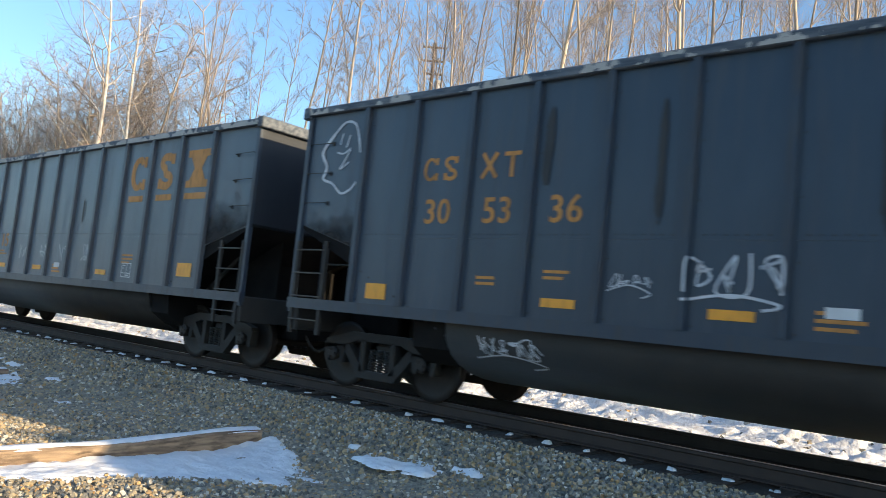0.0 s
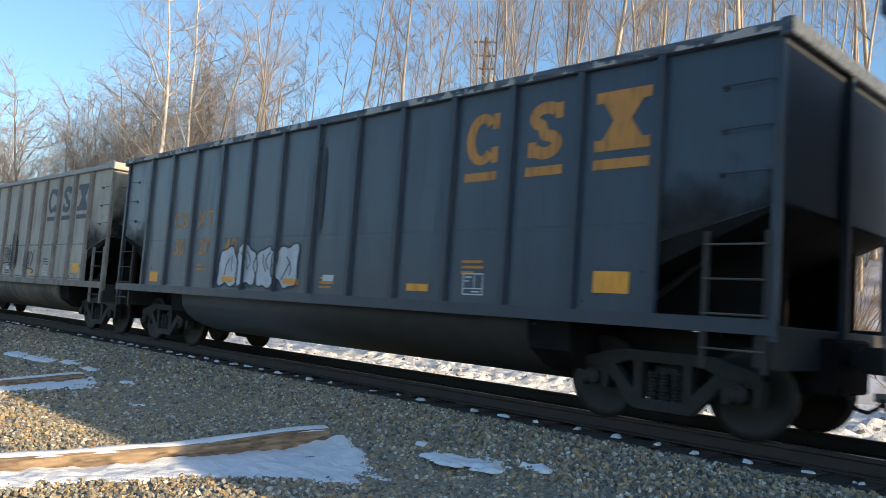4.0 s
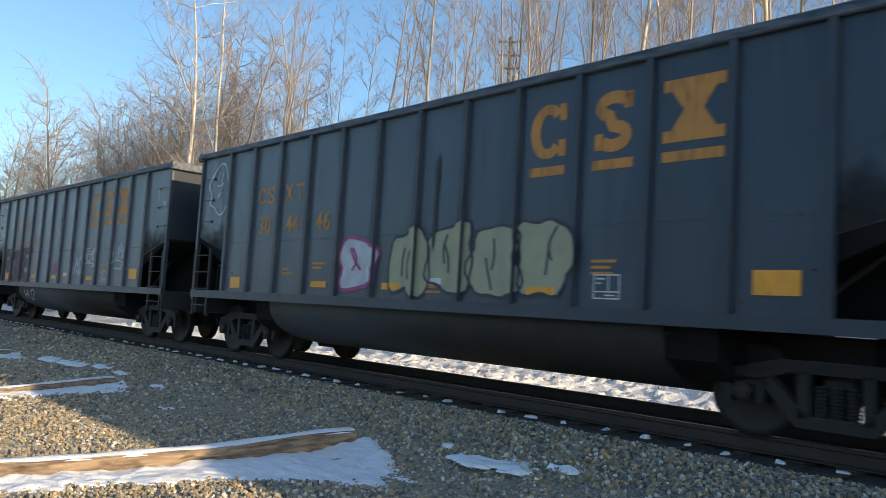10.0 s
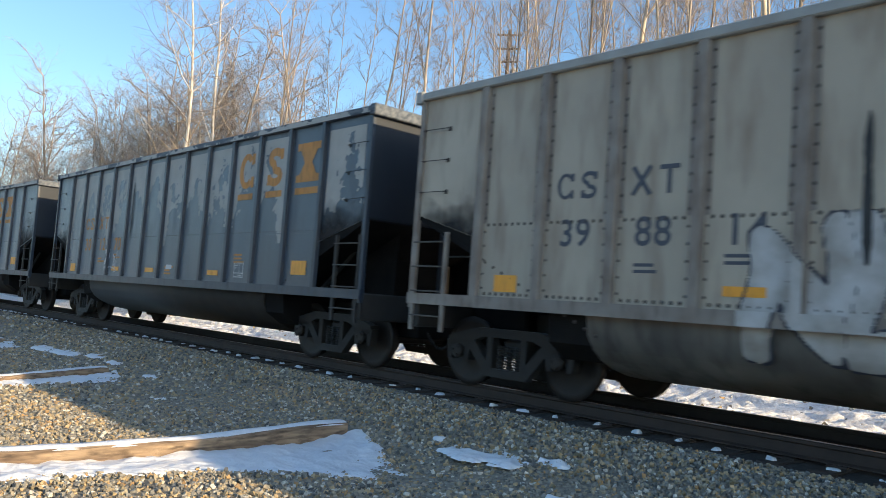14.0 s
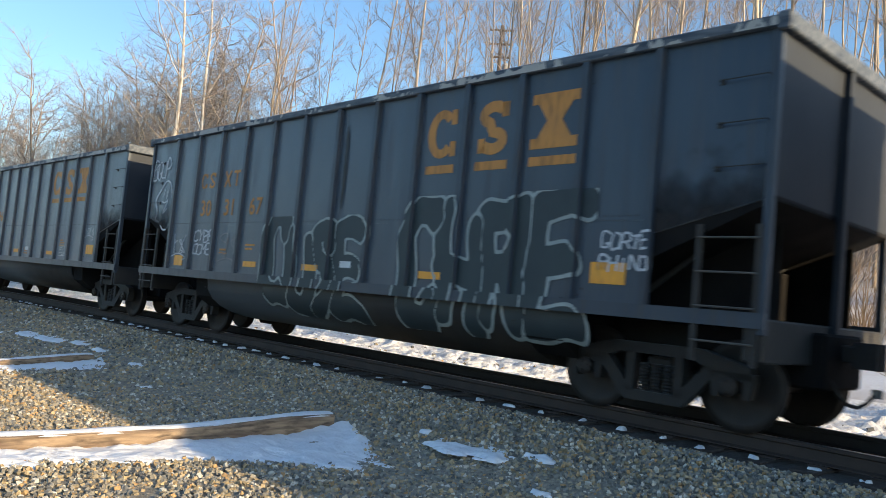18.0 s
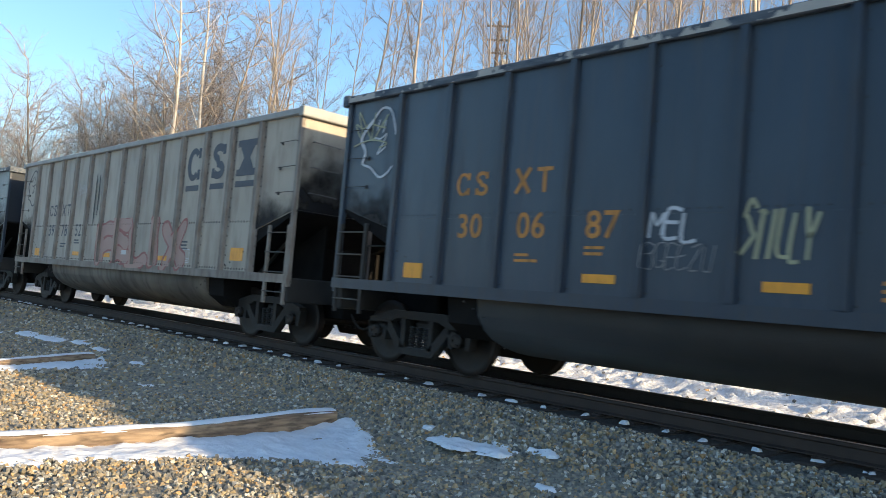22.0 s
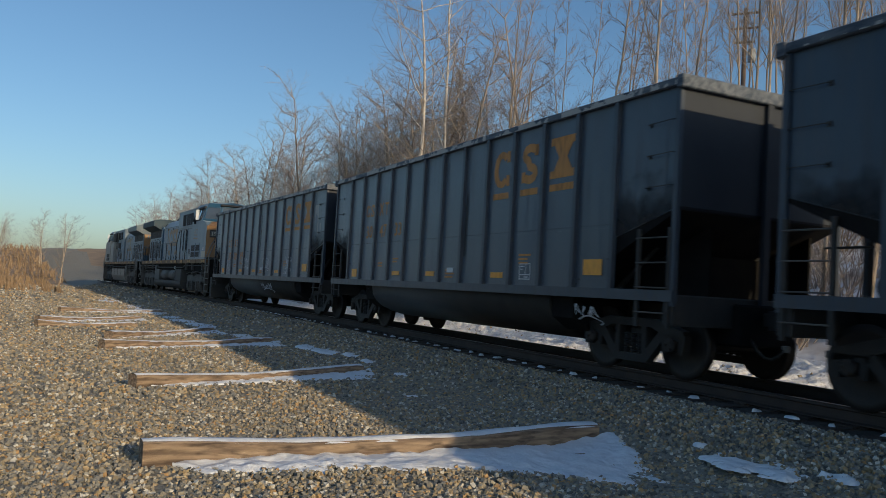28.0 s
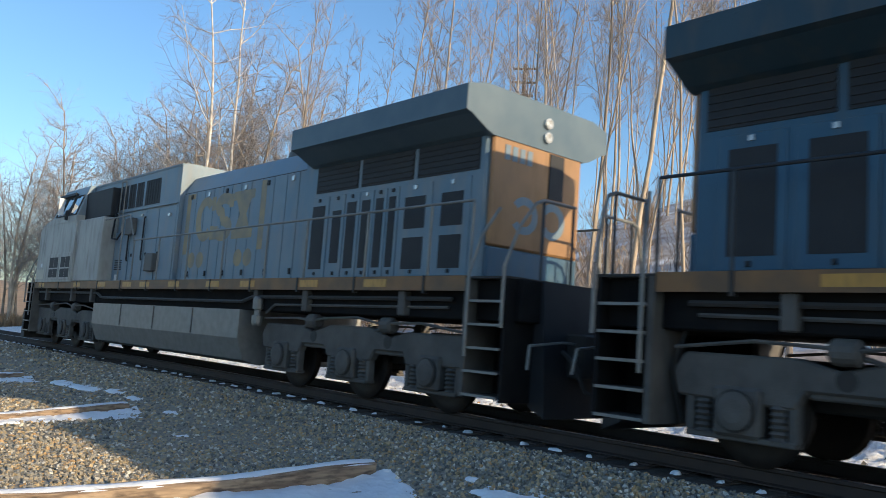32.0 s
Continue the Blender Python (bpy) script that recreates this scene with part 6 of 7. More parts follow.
    # steps, handrails, pilots, couplers at both ends
    for e, x in ((-1, X0), (1, LOCO_L)):
        part("pilot_plate", prism(B(), [(x - e * 0.10, 0.12), (x - e * 0.22, 1.90), (x - e * 0.32, 1.90), (x - e * 0.38, 0.25)], "y", -0.92, 0.92), LDARK, loco)
        if e > 0:
            pts = [(x - 0.32, -1.40), (x + 0.05, -1.40), (x + 0.42, 0.0), (x + 0.05, 1.40), (x - 0.32, 1.40)]
            part("snow_plough", prism(B(), pts, "z", 0.10, 1.05), SOOT, loco, "black angled snow plough under the coupler")
        for s in (-1, 1):
            lo, hi = sorted((x - e * 0.36, x - e * 0.42))
            st = part("step_well", side_box(s, lo, hi, 0.75, 1.46, 0.3, DECK - 0.03), SLOPE, loco)
            lo, hi = sorted((x - e * 1.06, x - e * 1.14))
            part("step_side", side_box(s, lo, hi, 0.85, 1.48, 0.32, DECK - 0.03), LTRUCK, loco)
            lo, hi = sorted((x - e * 0.42, x - e * 1.06))
            part("step_back", side_box(s, lo, hi, 0.86, 0.90, 0.3, DECK - 0.03), SLOPE, loco)
            for k in range(5):
                z = 0.34 + k * 0.31
                part("step", side_box(s, lo, hi, 0.95 - 0.02 * k, 1.50, z, z + 0.028), LTRUCK, st, "worn metal step tread")
                part("step_nosing", side_box(s, lo, hi, 1.50, 1.51, z - 0.004, z + 0.030), RAILING, st)
            part("step_handrail", rods(B(), [(x - e * 1.02, s * 1.53, 0.85), (x - e * 1.02, s * 1.53, 1.98), (x - e * 0.95, s * 1.40, 2.5), (x - e * 0.83, s * 1.20, 2.90)], 0.024, 8), RAILING, loco)
            part("step_handrail", rods(B(), [(x - e * 0.37, s * 1.53, 1.25), (x - e * 0.37, s * 1.53, 2.05), (x - e * 0.30, s * 1.35, 2.6), (x - e * 0.22, s * 1.15, 2.92), (x - e * 0.22, s * 1.0, 2.98), (x - e * 0.22, s * 0.35, 2.98)], 0.024, 8), RAILING, loco)
            part("railing_post", rods(B(), [(x - e * 0.22, s * 1.0, DECK - 0.02), (x - e * 0.22, s * 1.0, 2.97)], 0.022, 6), LRAIL, loco)
            part("railing_post", rods(B(), [(x - e * 0.22, s * 0.38, DECK - 0.02), (x - e * 0.22, s * 0.38, 2.97)], 0.022, 6), LRAIL, loco)
            part("air_hose", rods(B(), [(x - e * 0.15, s * 0.55, 1.0), (x + e * 0.1, s * 0.58, 0.85), (x + e * 0.22, s * 0.5, 0.5), (x + e * 0.35, s * 0.4, 0.42)], 0.03, 6), SOOT, loco)
            part("uncoupling_lever", rods(B(), [(x - e * 0.05, s * 0.15, 1.1), (x - e * 0.02, s * 0.7, 1.12), (x - e * 0.02, s * 1.35, 1.05), (x, s * 1.4, 0.75)], 0.018, 5), RAILING, loco)
        bm = box(B(), min(x - e * 0.3, x + e * 0.2), max(x - e * 0.3, x + e * 0.2), -0.1, 0.1, 0.8, 0.98, 0.02)
        prism(bm, [(x + e * 0.16, -0.16), (x + e * 0.42, -0.20), (x + e * 0.46, -0.05), (x + e * 0.32, 0.02), (x + e * 0.4, 0.15), (x + e * 0.16, 0.17)], "z", 0.74, 1.03)
        part("coupler", bm, TRUCK, loco)
        part("drawbar_housing", box(B(), min(x - e * 0.25, x + e * 0.12), max(x - e * 0.25, x + e * 0.12), -0.45, 0.45, 0.65, 1.25, 0.03), SOOT, loco)
    for s in (-1, 1):
        pts = [(X0 + 1.12, s * 1.43, DECK), (X0 + 1.12, s * 1.43, 2.99), (12.95, s * 1.43, 2.97), (13.48, s * 1.40, 3.66), (17.43, s * 1.40, 3.63)]
        part("handrail", rods(B(), pts, 0.021, 8), rail, loco)
        for x in (1.40, 2.95, 4.75, 6.15, 7.95, 9.65, 11.30, 12.90):
            part("stanchion", rod(B(), (x, s * 1.43, DECK), (x, s * 1.43, 2.98), 0.022, 8), rail, loco)
        for x in (13.9, 15.4):
            part("stanchion", rod(B(), (x, s * 1.41, DECK), (x, s * 1.41, 3.64), 0.022, 8), rail, loco)
    return loco


# ---- the train ----
# cars -1 and 0 never come into view; added to shade the ground
FLEET = [(-1, "black", ("30", "18", "07"), 0.0), (0, "black", ("30", "21", "64"), 0.0), (1, "short", ("30", "53", "36"), -0.16), (2, "black", ("30", "09", "15"), -0.32), (3, "bars", ("39", "43", "6"), -0.11),
         (4, "bars", ("39", "43", "85"), 0.13), (5, "black", ("30", "27", "40"), 0.3), (6, "grey", ("39", "87", "31"), 0.51), (7, "black", ("30", "01", "55"), 0.23), (8, "black", ("30", "08", "93"), -0.04),
         (9, "grey", ("39", "78", "47"), -0.27), (10, "short", ("30", "44", "46"), 0.06), (11, "short", ("30", "33", "02"), 0.47), (12, "black", ("30", "04", "08"), 0.06), (13, "grey", ("39", "88", "14"), 0.03),
         (14, "black", ("30", "12", "70"), -0.03), (15, "short", ("30", "33", "19"), -0.09), (16, "grey", ("39", "79", "97"), -0.39), (17, "short", ("30", "31", "67"), -0.08), (18, "short", ("30", "32", "96"), 0.43),
         (19, "grey", ("39", "89", "02"), 0.05), (20, "black", ("30", "06", "87"), -0.22), (21, "grey", ("39", "78", "52"), -0.44), (22, "short", ("30", "55", "23"), -0.02), (23, "grey", ("39", "84", "23"), -0.11),
         (24, "black", ("30", "16", "59"), -0.38), (25, "black", ("30", "40", "11"), 0.0), (26, "short", ("30", "47", "33"), 0.31), (27, "black", ("30", "08", "99"), 0.39)]


def run(t):
    """How far the train has come at t seconds."""
    return 6.025 + 13.9787 * t + 0.003353 * (t - 16) ** 2


TRAIN = []      # (thing, offset of its left end along the train)


def build_train():
    base = {k: make_car(k) for k in CAR_KINDS}
    used = set()
    for n, kind, digits, off in FLEET:
        key = kind
        src = base[key]
        if key in used:
            car = copy_thing(src, pose(0, 0, 0))
        else:
            car = src
        used.add(key)
        KIND_OF[car.name] = kind
        TRAIN.append((car, -16.18 * n + off, n, kind, digits))
    for car, off, n, kind, digits in TRAIN:
        letter_car(car, kind, digits)


build_train()


def decorate():
    cars = {n: car for car, off, n, kind, digits in TRAIN}
    grey = {n for car, off, n, kind, digits in TRAIN if kind == "grey"}
    for n, car in cars.items():
        if n in (1, 2, 3, 4, 7, 8, 12, 15, 17, 18, 19, 20, 21, 9, 16, 10, 11):
            outline_mark(car, {19: GDARK, 21: GDARK, 9: GPINK, 16: GDARK}.get(n, GWHITE), n, -0.72 if n in (7, 17) else 0.0)
        soot_ends(car, n)
        rnd = random.Random(n)
        for k in range(2 if n in grey else 1):
            x = rnd.uniform(5.3, 9.2)
            spill(car, x, rnd.uniform(1.3, 2.4), rnd.uniform(2.9, 3.8), rnd.uniform(0.04, 0.10), n * 3 + k)
    for n, much in ((0, -0.1), (1, -0.1), (2, 0.12), (5, -0.1), (7, -0.05), (8, -0.15), (12, 0.0), (14, 0.05), (15, 0.3), (17, -0.05), (18, 0.05), (20, -0.1), (22, 0.0), (24, -0.3), (25, -0.2), (26, 0.1), (27, 0.05)):
        worn_edge(cars[n], n + 3, much)
    c = cars
    W = GWHITE
    tag(c[1], 6.15, 7.1, 1.55, 2.0, W, 1, 0.035)
    tag(c[1], 5.3, 5.8, 1.6, 1.75, W, 2, 0.018)
    tag(c[1], 3.5, 4.5, 0.72, 0.95, W, 3, 0.02, tub=True)
    spill(c[1], 4.42, 2.62, 3.7, 0.14, 4)
    spill(c[1], 7.9, 2.0, 3.5, 0.10, 5)
    for x in (5.0, 5.9, 7.1, 8.1, 9.2):
        tag(c[2], x, x + 0.45, 1.55, 1.95, W if x > 5.5 else GBLUE, int(x * 10), 0.014, 2, flourish=False)
    for k, (x0, x1, z0, z1) in enumerate(((5.5, 6.5, 1.85, 2.2), (5.8, 6.1, 1.3, 1.9), (6.55, 6.66, 1.2, 2.1), (7.38, 7.8, 1.35, 2.25), (8.0, 8.35, 1.4, 2.27), (9.1, 9.3, 1.5, 2.02), (6.0, 6.3, 0.8, 0.98), (6.5, 7.6, 0.82, 0.98))):
        smear(c[3], x0, x1, z0, z1, GBLUE, 30 + k)
    bubble(c[4], 5.05, 9.85, 0.62, 2.62, "NST", GDULL, GRED, 41, 0.27, 0.085)
    spill(c[4], 8.3, 1.2, 2.4, 0.35, 42)
    word(c[4], 3.61, 4.5, 1.46, 1.88, "HEXER", W, 43, 0.03, under=False)
    piece(c[5], 4.6, 7.2, 1.25, 2.0, W, GDARK, 51, 4, 0.03)
    for text, x0, x1, z0, z1 in (("LONG", 6.76, 7.23, 1.83, 2.0), ("LIVE", 6.69, 7.14, 1.65, 1.80), ("PORTAL", 6.75, 7.41, 1.42, 1.62)):
        word(c[6], x0, x1, z0, z1, text, GDARK, 61, 0.03, under=text == "PORTAL")
    word(c[6], 7.66, 8.3, 1.66, 2.05, "STHN", GDARK, 62, 0.045, under=True)
    tag(c[6], 9.5, 10.3, 1.45, 2.1, GDARK, 63, 0.045)
    bm = B()
    ribbon(bm, curve_through([(2.0, 1.18), (1.9, 1.6), (1.72, 2.18), (1.55, 2.22), (1.75, 2.16), (2.2, 2.24), (2.3, 2.0), (1.9, 1.86), (2.28, 1.9)]), 0.03, PANEL_Y - 0.012)
    ribbon(bm, curve_through([(1.78, 2.1), (1.95, 1.7), (2.1, 1.2)]), 0.03, PANEL_Y - 0.013)
    ribbon(bm, curve_through([(2.3, 1.8), (2.55, 1.85), (2.72, 1.6), (2.78, 1.22)]), 0.03, PANEL_Y - 0.0125)
    part("spray_tag", lay_on_side(bm, c[6]), W, c[6])
    spill(c[6], 8.6, 1.3, 2.5, 0.55, 65)
    for x0, x1 in ((3.54, 4.3), (4.6, 5.32)):
        smear(c[6], x0, x1, 1.78, 2.26, GCYAN, int(x0 * 10), 0.0048)
    for x0, x1, sd in ((6.4, 7.0, 71), (7.6, 8.3, 72), (8.5, 9.3, 73)):
        tag(c[7], x0, x1, 1.5, 1.85, W, sd, 0.03)
    word(c[7], 0.3, 1.08, 3.3, 3.8, "KWS", W, 77, 0.04)
    tag(c[7], 3.55, 3.9, 1.4, 1.75, W, 78, 0.02, 2)
    piece(c[7], 11.85, 12.65, 1.55, 2.05, None, W, 74, 3, 0.045)
    tag(c[7], 12.0, 12.5, 1.3, 1.5, W, 75, 0.03)
    word(c[7], 5.75, 6.75, 0.78, 1.0, "BMAK", W, 76, 0.028, tub=True)
    bubble(c[8], 5.4, 10.6, 0.55, 2.5, "TLBBY", GDIM, W, 81, 0.22, 0.07)
    tag(c[8], 2.4, 3.1, 1.35, 1.85, GCREAM, 82, 0.035)
    tag(c[8], 12.3, 13.4, 1.5, 1.95, W, 83, 0.025)
    smear(c[9], 6.6, 8.6, 1.4, 1.9, GROSE, 96)
    bubble(c[9], 5.4, 8.5, 0.72, 2.28, "TRI", GCYAN, GDARK, 91, 0.22, 0.04)
    spill(c[9], 4.1, 0.8, 3.2, 0.6, 92)
    spill(c[9], 8.95, 0.65, 2.5, 0.95, 93)
    spill(c[9], 4.85, 1.5, 3.7, 0.12, 94)
    spill(c[9], 5.4, 2.0, 3.8, 0.08, 97)
    word(c[9], 1.42, 2.12, 1.78, 2.08, "SHARK", W, 95, 0.028, under=True)
    piece(c[10], 5.3, 6.2, 1.3, 2.15, W, GMAG, 101, 1, 0.06)
    piece(c[10], 6.6, 10.0, 1.27, 2.25, GCREAM, GDARK, 102, 4, 0.04)
    bubble(c[11], 1.3, 4.35, 1.15, 2.3, "ROBE", GPLUM, GPINK, 111, 0.15, 0.03)
    word(c[11], 6.38, 7.0, 1.48, 1.78, "HIRN", GMAG, 113, 0.035)
    word(c[11], 8.22, 8.88, 1.48, 1.86, "HMID", W, 114, 0.034)
    word(c[11], 9.10, 9.84, 1.82, 2.14, "REMK", W, 115, 0.034, under=True)
    tag(c[11], 11.0, 11.82, 1.82, 2.3, W, 116, 0.036, 5)
    word(c[11], 11.2, 11.7, 1.56, 1.74, ">", W, 118, 0.034)
    word(c[11], 3.65, 4.75, 0.66, 0.96, "HU?", W, 119, 0.045, tub=True)
    peel(c[11], [(13.5, 13.75, 3.0, 3.5), (13.8, 13.95, 2.9, 3.2)], 117)
    peel(c[12], [(1.40, 2.0, 2.15, 3.9), (2.46, 3.30, 2.9, 3.9), (3.10, 3.32, 2.2, 3.6), (3.5, 4.35, 3.2, 3.9), (4.6, 5.1, 3.5, 3.9), (5.62, 5.8, 3.2, 3.9), (6.22, 6.42, 2.75, 3.9), (8.7, 8.95, 3.4, 3.85), (9.8, 10.05, 3.2, 3.9), (10.8, 11.1, 3.4, 3.9), (13.9, 14.2, 3.3, 3.8)], 121)
    peel(c[12], [(2.46, 3.30, 2.15, 2.55), (3.6, 3.8, 2.15, 2.5), (4.6, 5.3, 2.15, 2.4), (5.62, 6.42, 2.15, 2.5), (6.6, 7.45, 2.15, 2.65), (8.9, 9.3, 2.15, 2.4), (9.7, 10.0, 2.15, 2.6), (11.0, 11.4, 2.15, 2.35)], 128)
    for text, x0, x1, z0, z1, thick in (("LFK", 2.52, 3.28, 1.3, 1.75, 0.036), ("BONK", 5.52, 6.35, 1.42, 1.88, 0.04), ("ERNE", 6.62, 7.4, 1.42, 1.82, 0.042), ("ADE", 7.66, 8.4, 2.2, 2.45, 0.042), ("MAK", 8.62, 9.12, 1.6, 1.86, 0.036)):
        word(c[12], x0, x1, z0, z1, text, W, len(text) + int(x0), thick, under=text in ("ADE", "MAK", "BONK"))
    tag(c[12], 11.9, 12.8, 1.9, 2.4, W, 127, 0.035)
    bubble(c[13], 4.9, 9.7, 0.70, 2.12, "NLACK", GWORN, GDARK, 131, 0.17, 0.03)
    tag(c[13], 11.0, 11.5, 1.5, 2.05, W, 133, 0.02)
    tag(c[13], 13.0, 13.8, 1.75, 2.1, W, 135, 0.02)
    spill(c[13], 8.35, 2.2, 3.7, 0.12, 134)
    spill(c[13], 7.5, 2.1, 3.2, 0.10, 136)
    peel(c[14], [(a + 0.1, a + 0.92, 2.1 + 0.3 * math.sin(a * 3), 3.85) for a in ribs_of(c[14])[:11]] + [(13.9, 14.9, 2.4, 3.8)], 141)
    tag(c[14], 4.2, 5.0, 1.4, 1.9, W, 142, 0.03)
    tag(c[15], 5.2, 5.9, 1.45, 1.95, W, 151, 0.045)
    tag(c[15], 2.35, 3.1, 1.69, 1.86, W, 152, 0.028, 6)
    spill(c[16], 8.95, 0.8, 3.92, 0.75, 161)
    spill(c[16], 9.15, 2.6, 3.9, 0.3, 164)
    spill(c[16], 7.7, 2.2, 2.9, 0.12, 165)
    tag(c[16], 9.6, 10.3, 1.5, 1.9, GDARK, 162, 0.035)
    tag(c[16], 5.0, 6.2, 1.5, 2.0, GDARK, 166, 0.03)
    word(c[16], 11.75, 13.45, 1.22, 2.12, "BO", GDARK, 167, 0.075, slant=0.0)
    bubble(c[17], 5.15, 8.15, 0.58, 2.22, "CUSE", GDIM2, GPALE, 171, 0.17, 0.042)
    bubble(c[17], 8.8, 12.2, 0.62, 2.45, "CHRE", GDIM2, GPALE, 172, 0.18, 0.045)
    word(c[17], 0.12, 0.95, 3.15, 3.55, "BGUP", W, 173, 0.035)
    tag(c[17], 1.45, 2.1, 1.5, 1.92, W, 174, 0.03)
    word(c[17], 2.42, 3.22, 1.80, 2.02, "CYBR", W, 175, 0.034)
    word(c[17], 2.42, 3.15, 1.54, 1.74, "OCME", W, 176, 0.034)
    tag(c[17], 3.5, 4.2, 1.45, 2.0, GDULL, 177, 0.028)
    word(c[17], 12.3, 12.95, 1.78, 1.94, "GORTE", W, 178, 0.028)
    word(c[17], 12.28, 12.95, 1.55, 1.71, "RHINO", W, 179, 0.028)
    tag(c[18], 12.0, 12.6, 1.85, 2.1, W, 181, 0.016)
    peel(c[19], [(6.2, 6.5, 3.3, 3.8)], 193, SPILL)
    tag(c[19], 5.9, 6.8, 1.6, 2.0, W, 191, 0.025)
    tag(c[19], 8.2, 9.0, 1.6, 1.9, W, 192, 0.025)
    for text, x0, x1, z0, z1, ink in (("MEL", 5.54, 6.12, 1.86, 2.12, W), ("STILLY", 6.58, 7.28, 1.68, 2.16, GCREAM), ("RT", 8.7, 9.2, 1.78, 2.12, GCREAM), ("THC", 9.82, 10.46, 1.54, 1.8, GDULL), ("YO", 11.82, 12.3, 1.8, 2.1, W), ("EZ", 11.9, 12.4, 1.48, 1.76, W),
                                       ("MOSS", 12.92, 13.5, 2.0, 2.28, W), ("ERS", 12.85, 13.64, 1.62, 1.9, W)):
        word(c[20], x0, x1, z0, z1, text, ink, int(x0 * 7), 0.04)
    word(c[20], 5.5, 6.3, 1.54, 1.78, "BGEEZU", GDULL, 208, 0.014)
    tag(c[20], 0.2, 1.0, 3.3, 3.8, GCREAM, 207, 0.03)
    bubble(c[21], 6.45, 11.2, 1.12, 2.25, "FELIX", GSALMON, GROSE, 211, 0.15, 0.05)
    tag(c[21], 4.7, 5.5, 2.95, 3.2, W, 212, 0.012)
    for text, x0, x1, z0, z1, thick in (("AVEL", 5.2, 6.05, 2.05, 2.38, 0.03), ("ZACK", 7.1, 7.96, 1.86, 2.26, 0.045), ("157.", 8.22, 8.9, 1.8, 2.02, 0.034), ("AND", 10.1, 10.8, 1.92, 2.16, 0.04)):
        word(c[22], x0, x1, z0, z1, text, W, int(x0 * 9), thick, under=text in ("AVEL", "ZACK"))
    word(c[22], 11.05, 11.7, 1.8, 2.0, "JSN", GDULL, 225, 0.03)
    tag(c[22], 1.45, 2.08, 1.5, 2.05, GDULL, 226, 0.035)
    tag(c[22], 2.48, 3.2, 1.6, 1.98, GDULL, 227, 0.03)
    bm = B()
    ribbon(bm, [(7.52 + 0.10 * math.cos(a * 0.314), 2.43 + 0.085 * math.sin(a * 0.314)) for a in range(21)], 0.06, PANEL_Y - 0.012)
    part("spray_tag", bm, W, c[22])
    word(c[22], 4.05, 5.05, 0.76, 1.0, "DIRT", GDULL, 228, 0.04, tub=True)
    word(c[22], 5.1, 5.7, 0.78, 0.96, ">", GDULL, 230, 0.04, tub=True)
    word(c[22], 7.55, 8.65, 0.74, 1.02, "ABSURD", GDULL, 229, 0.04, tub=True)
    for x0, x1, sd in ((10.0, 10.7, 231), (12.0, 12.9, 232), (3.9, 4.6, 233)):
        tag(c[23], x0, x1, 1.4, 2.0, GDARK, sd, 0.04)
    tag(c[23], 13.0, 13.6, 1.6, 2.1, GDARK, 234, 0.04)
    for x0, x1, z0, z1, sd in ((0.12, 0.55, 2.4, 3.6, 241), (0.9, 1.22, 2.7, 3.4, 242), (1.45, 2.1, 1.6, 2.2, 243), (2.5, 3.0, 1.35, 1.9, 244)):
        tag(c[24], x0, x1, z0, z1, W, sd, 0.035)
    for text, x0, x1, z0, z1 in (("ENDS", 5.42, 6.1, 1.72, 2.06), ("GLE", 6.45, 7.2, 1.68, 2.1), ("RES", 7.42, 8.22, 1.85, 2.26), ("REH", 8.55, 9.22, 1.64, 1.92), ("1016", 9.6, 10.32, 1.9, 2.2), ("2015", 10.66, 11.35, 1.92, 2.1), ("VATI", 10.7, 11.36, 1.5, 1.74)):
        word(c[24], x0, x1, z0, z1, text, W, int(x0 * 11), 0.034, slant=0.05, under=text in ("1016", "VATI"))
    piece(c[24], 11.65, 12.65, 1.25, 2.45, GDULL, GDARK, 252, 2, 0.045)
    piece(c[24], 12.72, 13.75, 1.25, 2.5, GDULL, GDARK, 253, 2, 0.045)
    peel(c[24], [(13.95, 14.85, 2.3, 3.85), (8.35, 8.7, 2.12, 2.3), (7.9, 8.2, 2.12, 2.25), (9.35, 9.6, 2.12, 2.25)], 254)
    for text, x0, x1 in (("GOD SUSS", 4.0, 5.75), ("REPENT...", 5.95, 7.8), ("NEERSUE", 8.1, 9.85)):
        word(c[24], x0, x1, 0.74, 0.96, text, GDULL, len(text), 0.034, tub=True)
    tag(c[25], 9.0, 9.6, 1.6, 2.0, W, 258, 0.03)
    tag(c[26], 11.9, 12.5, 0.75, 0.95, W, 261, 0.025, tub=True)
    word(c[27], 2.5, 3.17, 1.41, 1.81, "BOEL", W, 271, 0.032)
    word(c[27], 5.49, 6.15, 1.57, 1.87, "MM", W, 272, 0.035, under=True)
    for x0, x1, sd in ((8.4, 9.2, 273), (11.2, 11.9, 274)):
        tag(c[27], x0, x1, 1.5, 1.95, W, sd, 0.035)
    tag(c[27], 8.0, 9.4, 0.72, 0.95, W, 275, 0.03, tub=True)
    peel(c[27], [(14.0, 14.35, 2.4, 3.5), (14.5, 14.62, 2.5, 2.9)], 276)


decorate()
LOCO_A = make_loco(False)
LOCO_B = make_loco(True)

# ---- bare trees ----


def tube(vs, fs, p, q, r0, r1, n):
    d = (q - p)
    if d.length < 1e-5:
        return
    d.normalize()
    u = d.cross(Vector((0.3, 0.2, 1)) if abs(d.z) < 0.9 else Vector((1, 0.2, 0))).normalized()
    w = d.cross(u)
    b = len(vs)
    for c, r in ((p, r0), (q, r1)):
        for k in range(n):
            a = k * math.tau / n
            vs.append(c + u * (math.cos(a) * r) + w * (math.sin(a) * r))
    for k in range(n):
        fs.append((b + k, b + (k + 1) % n, b + n + (k + 1) % n, b + n + k))


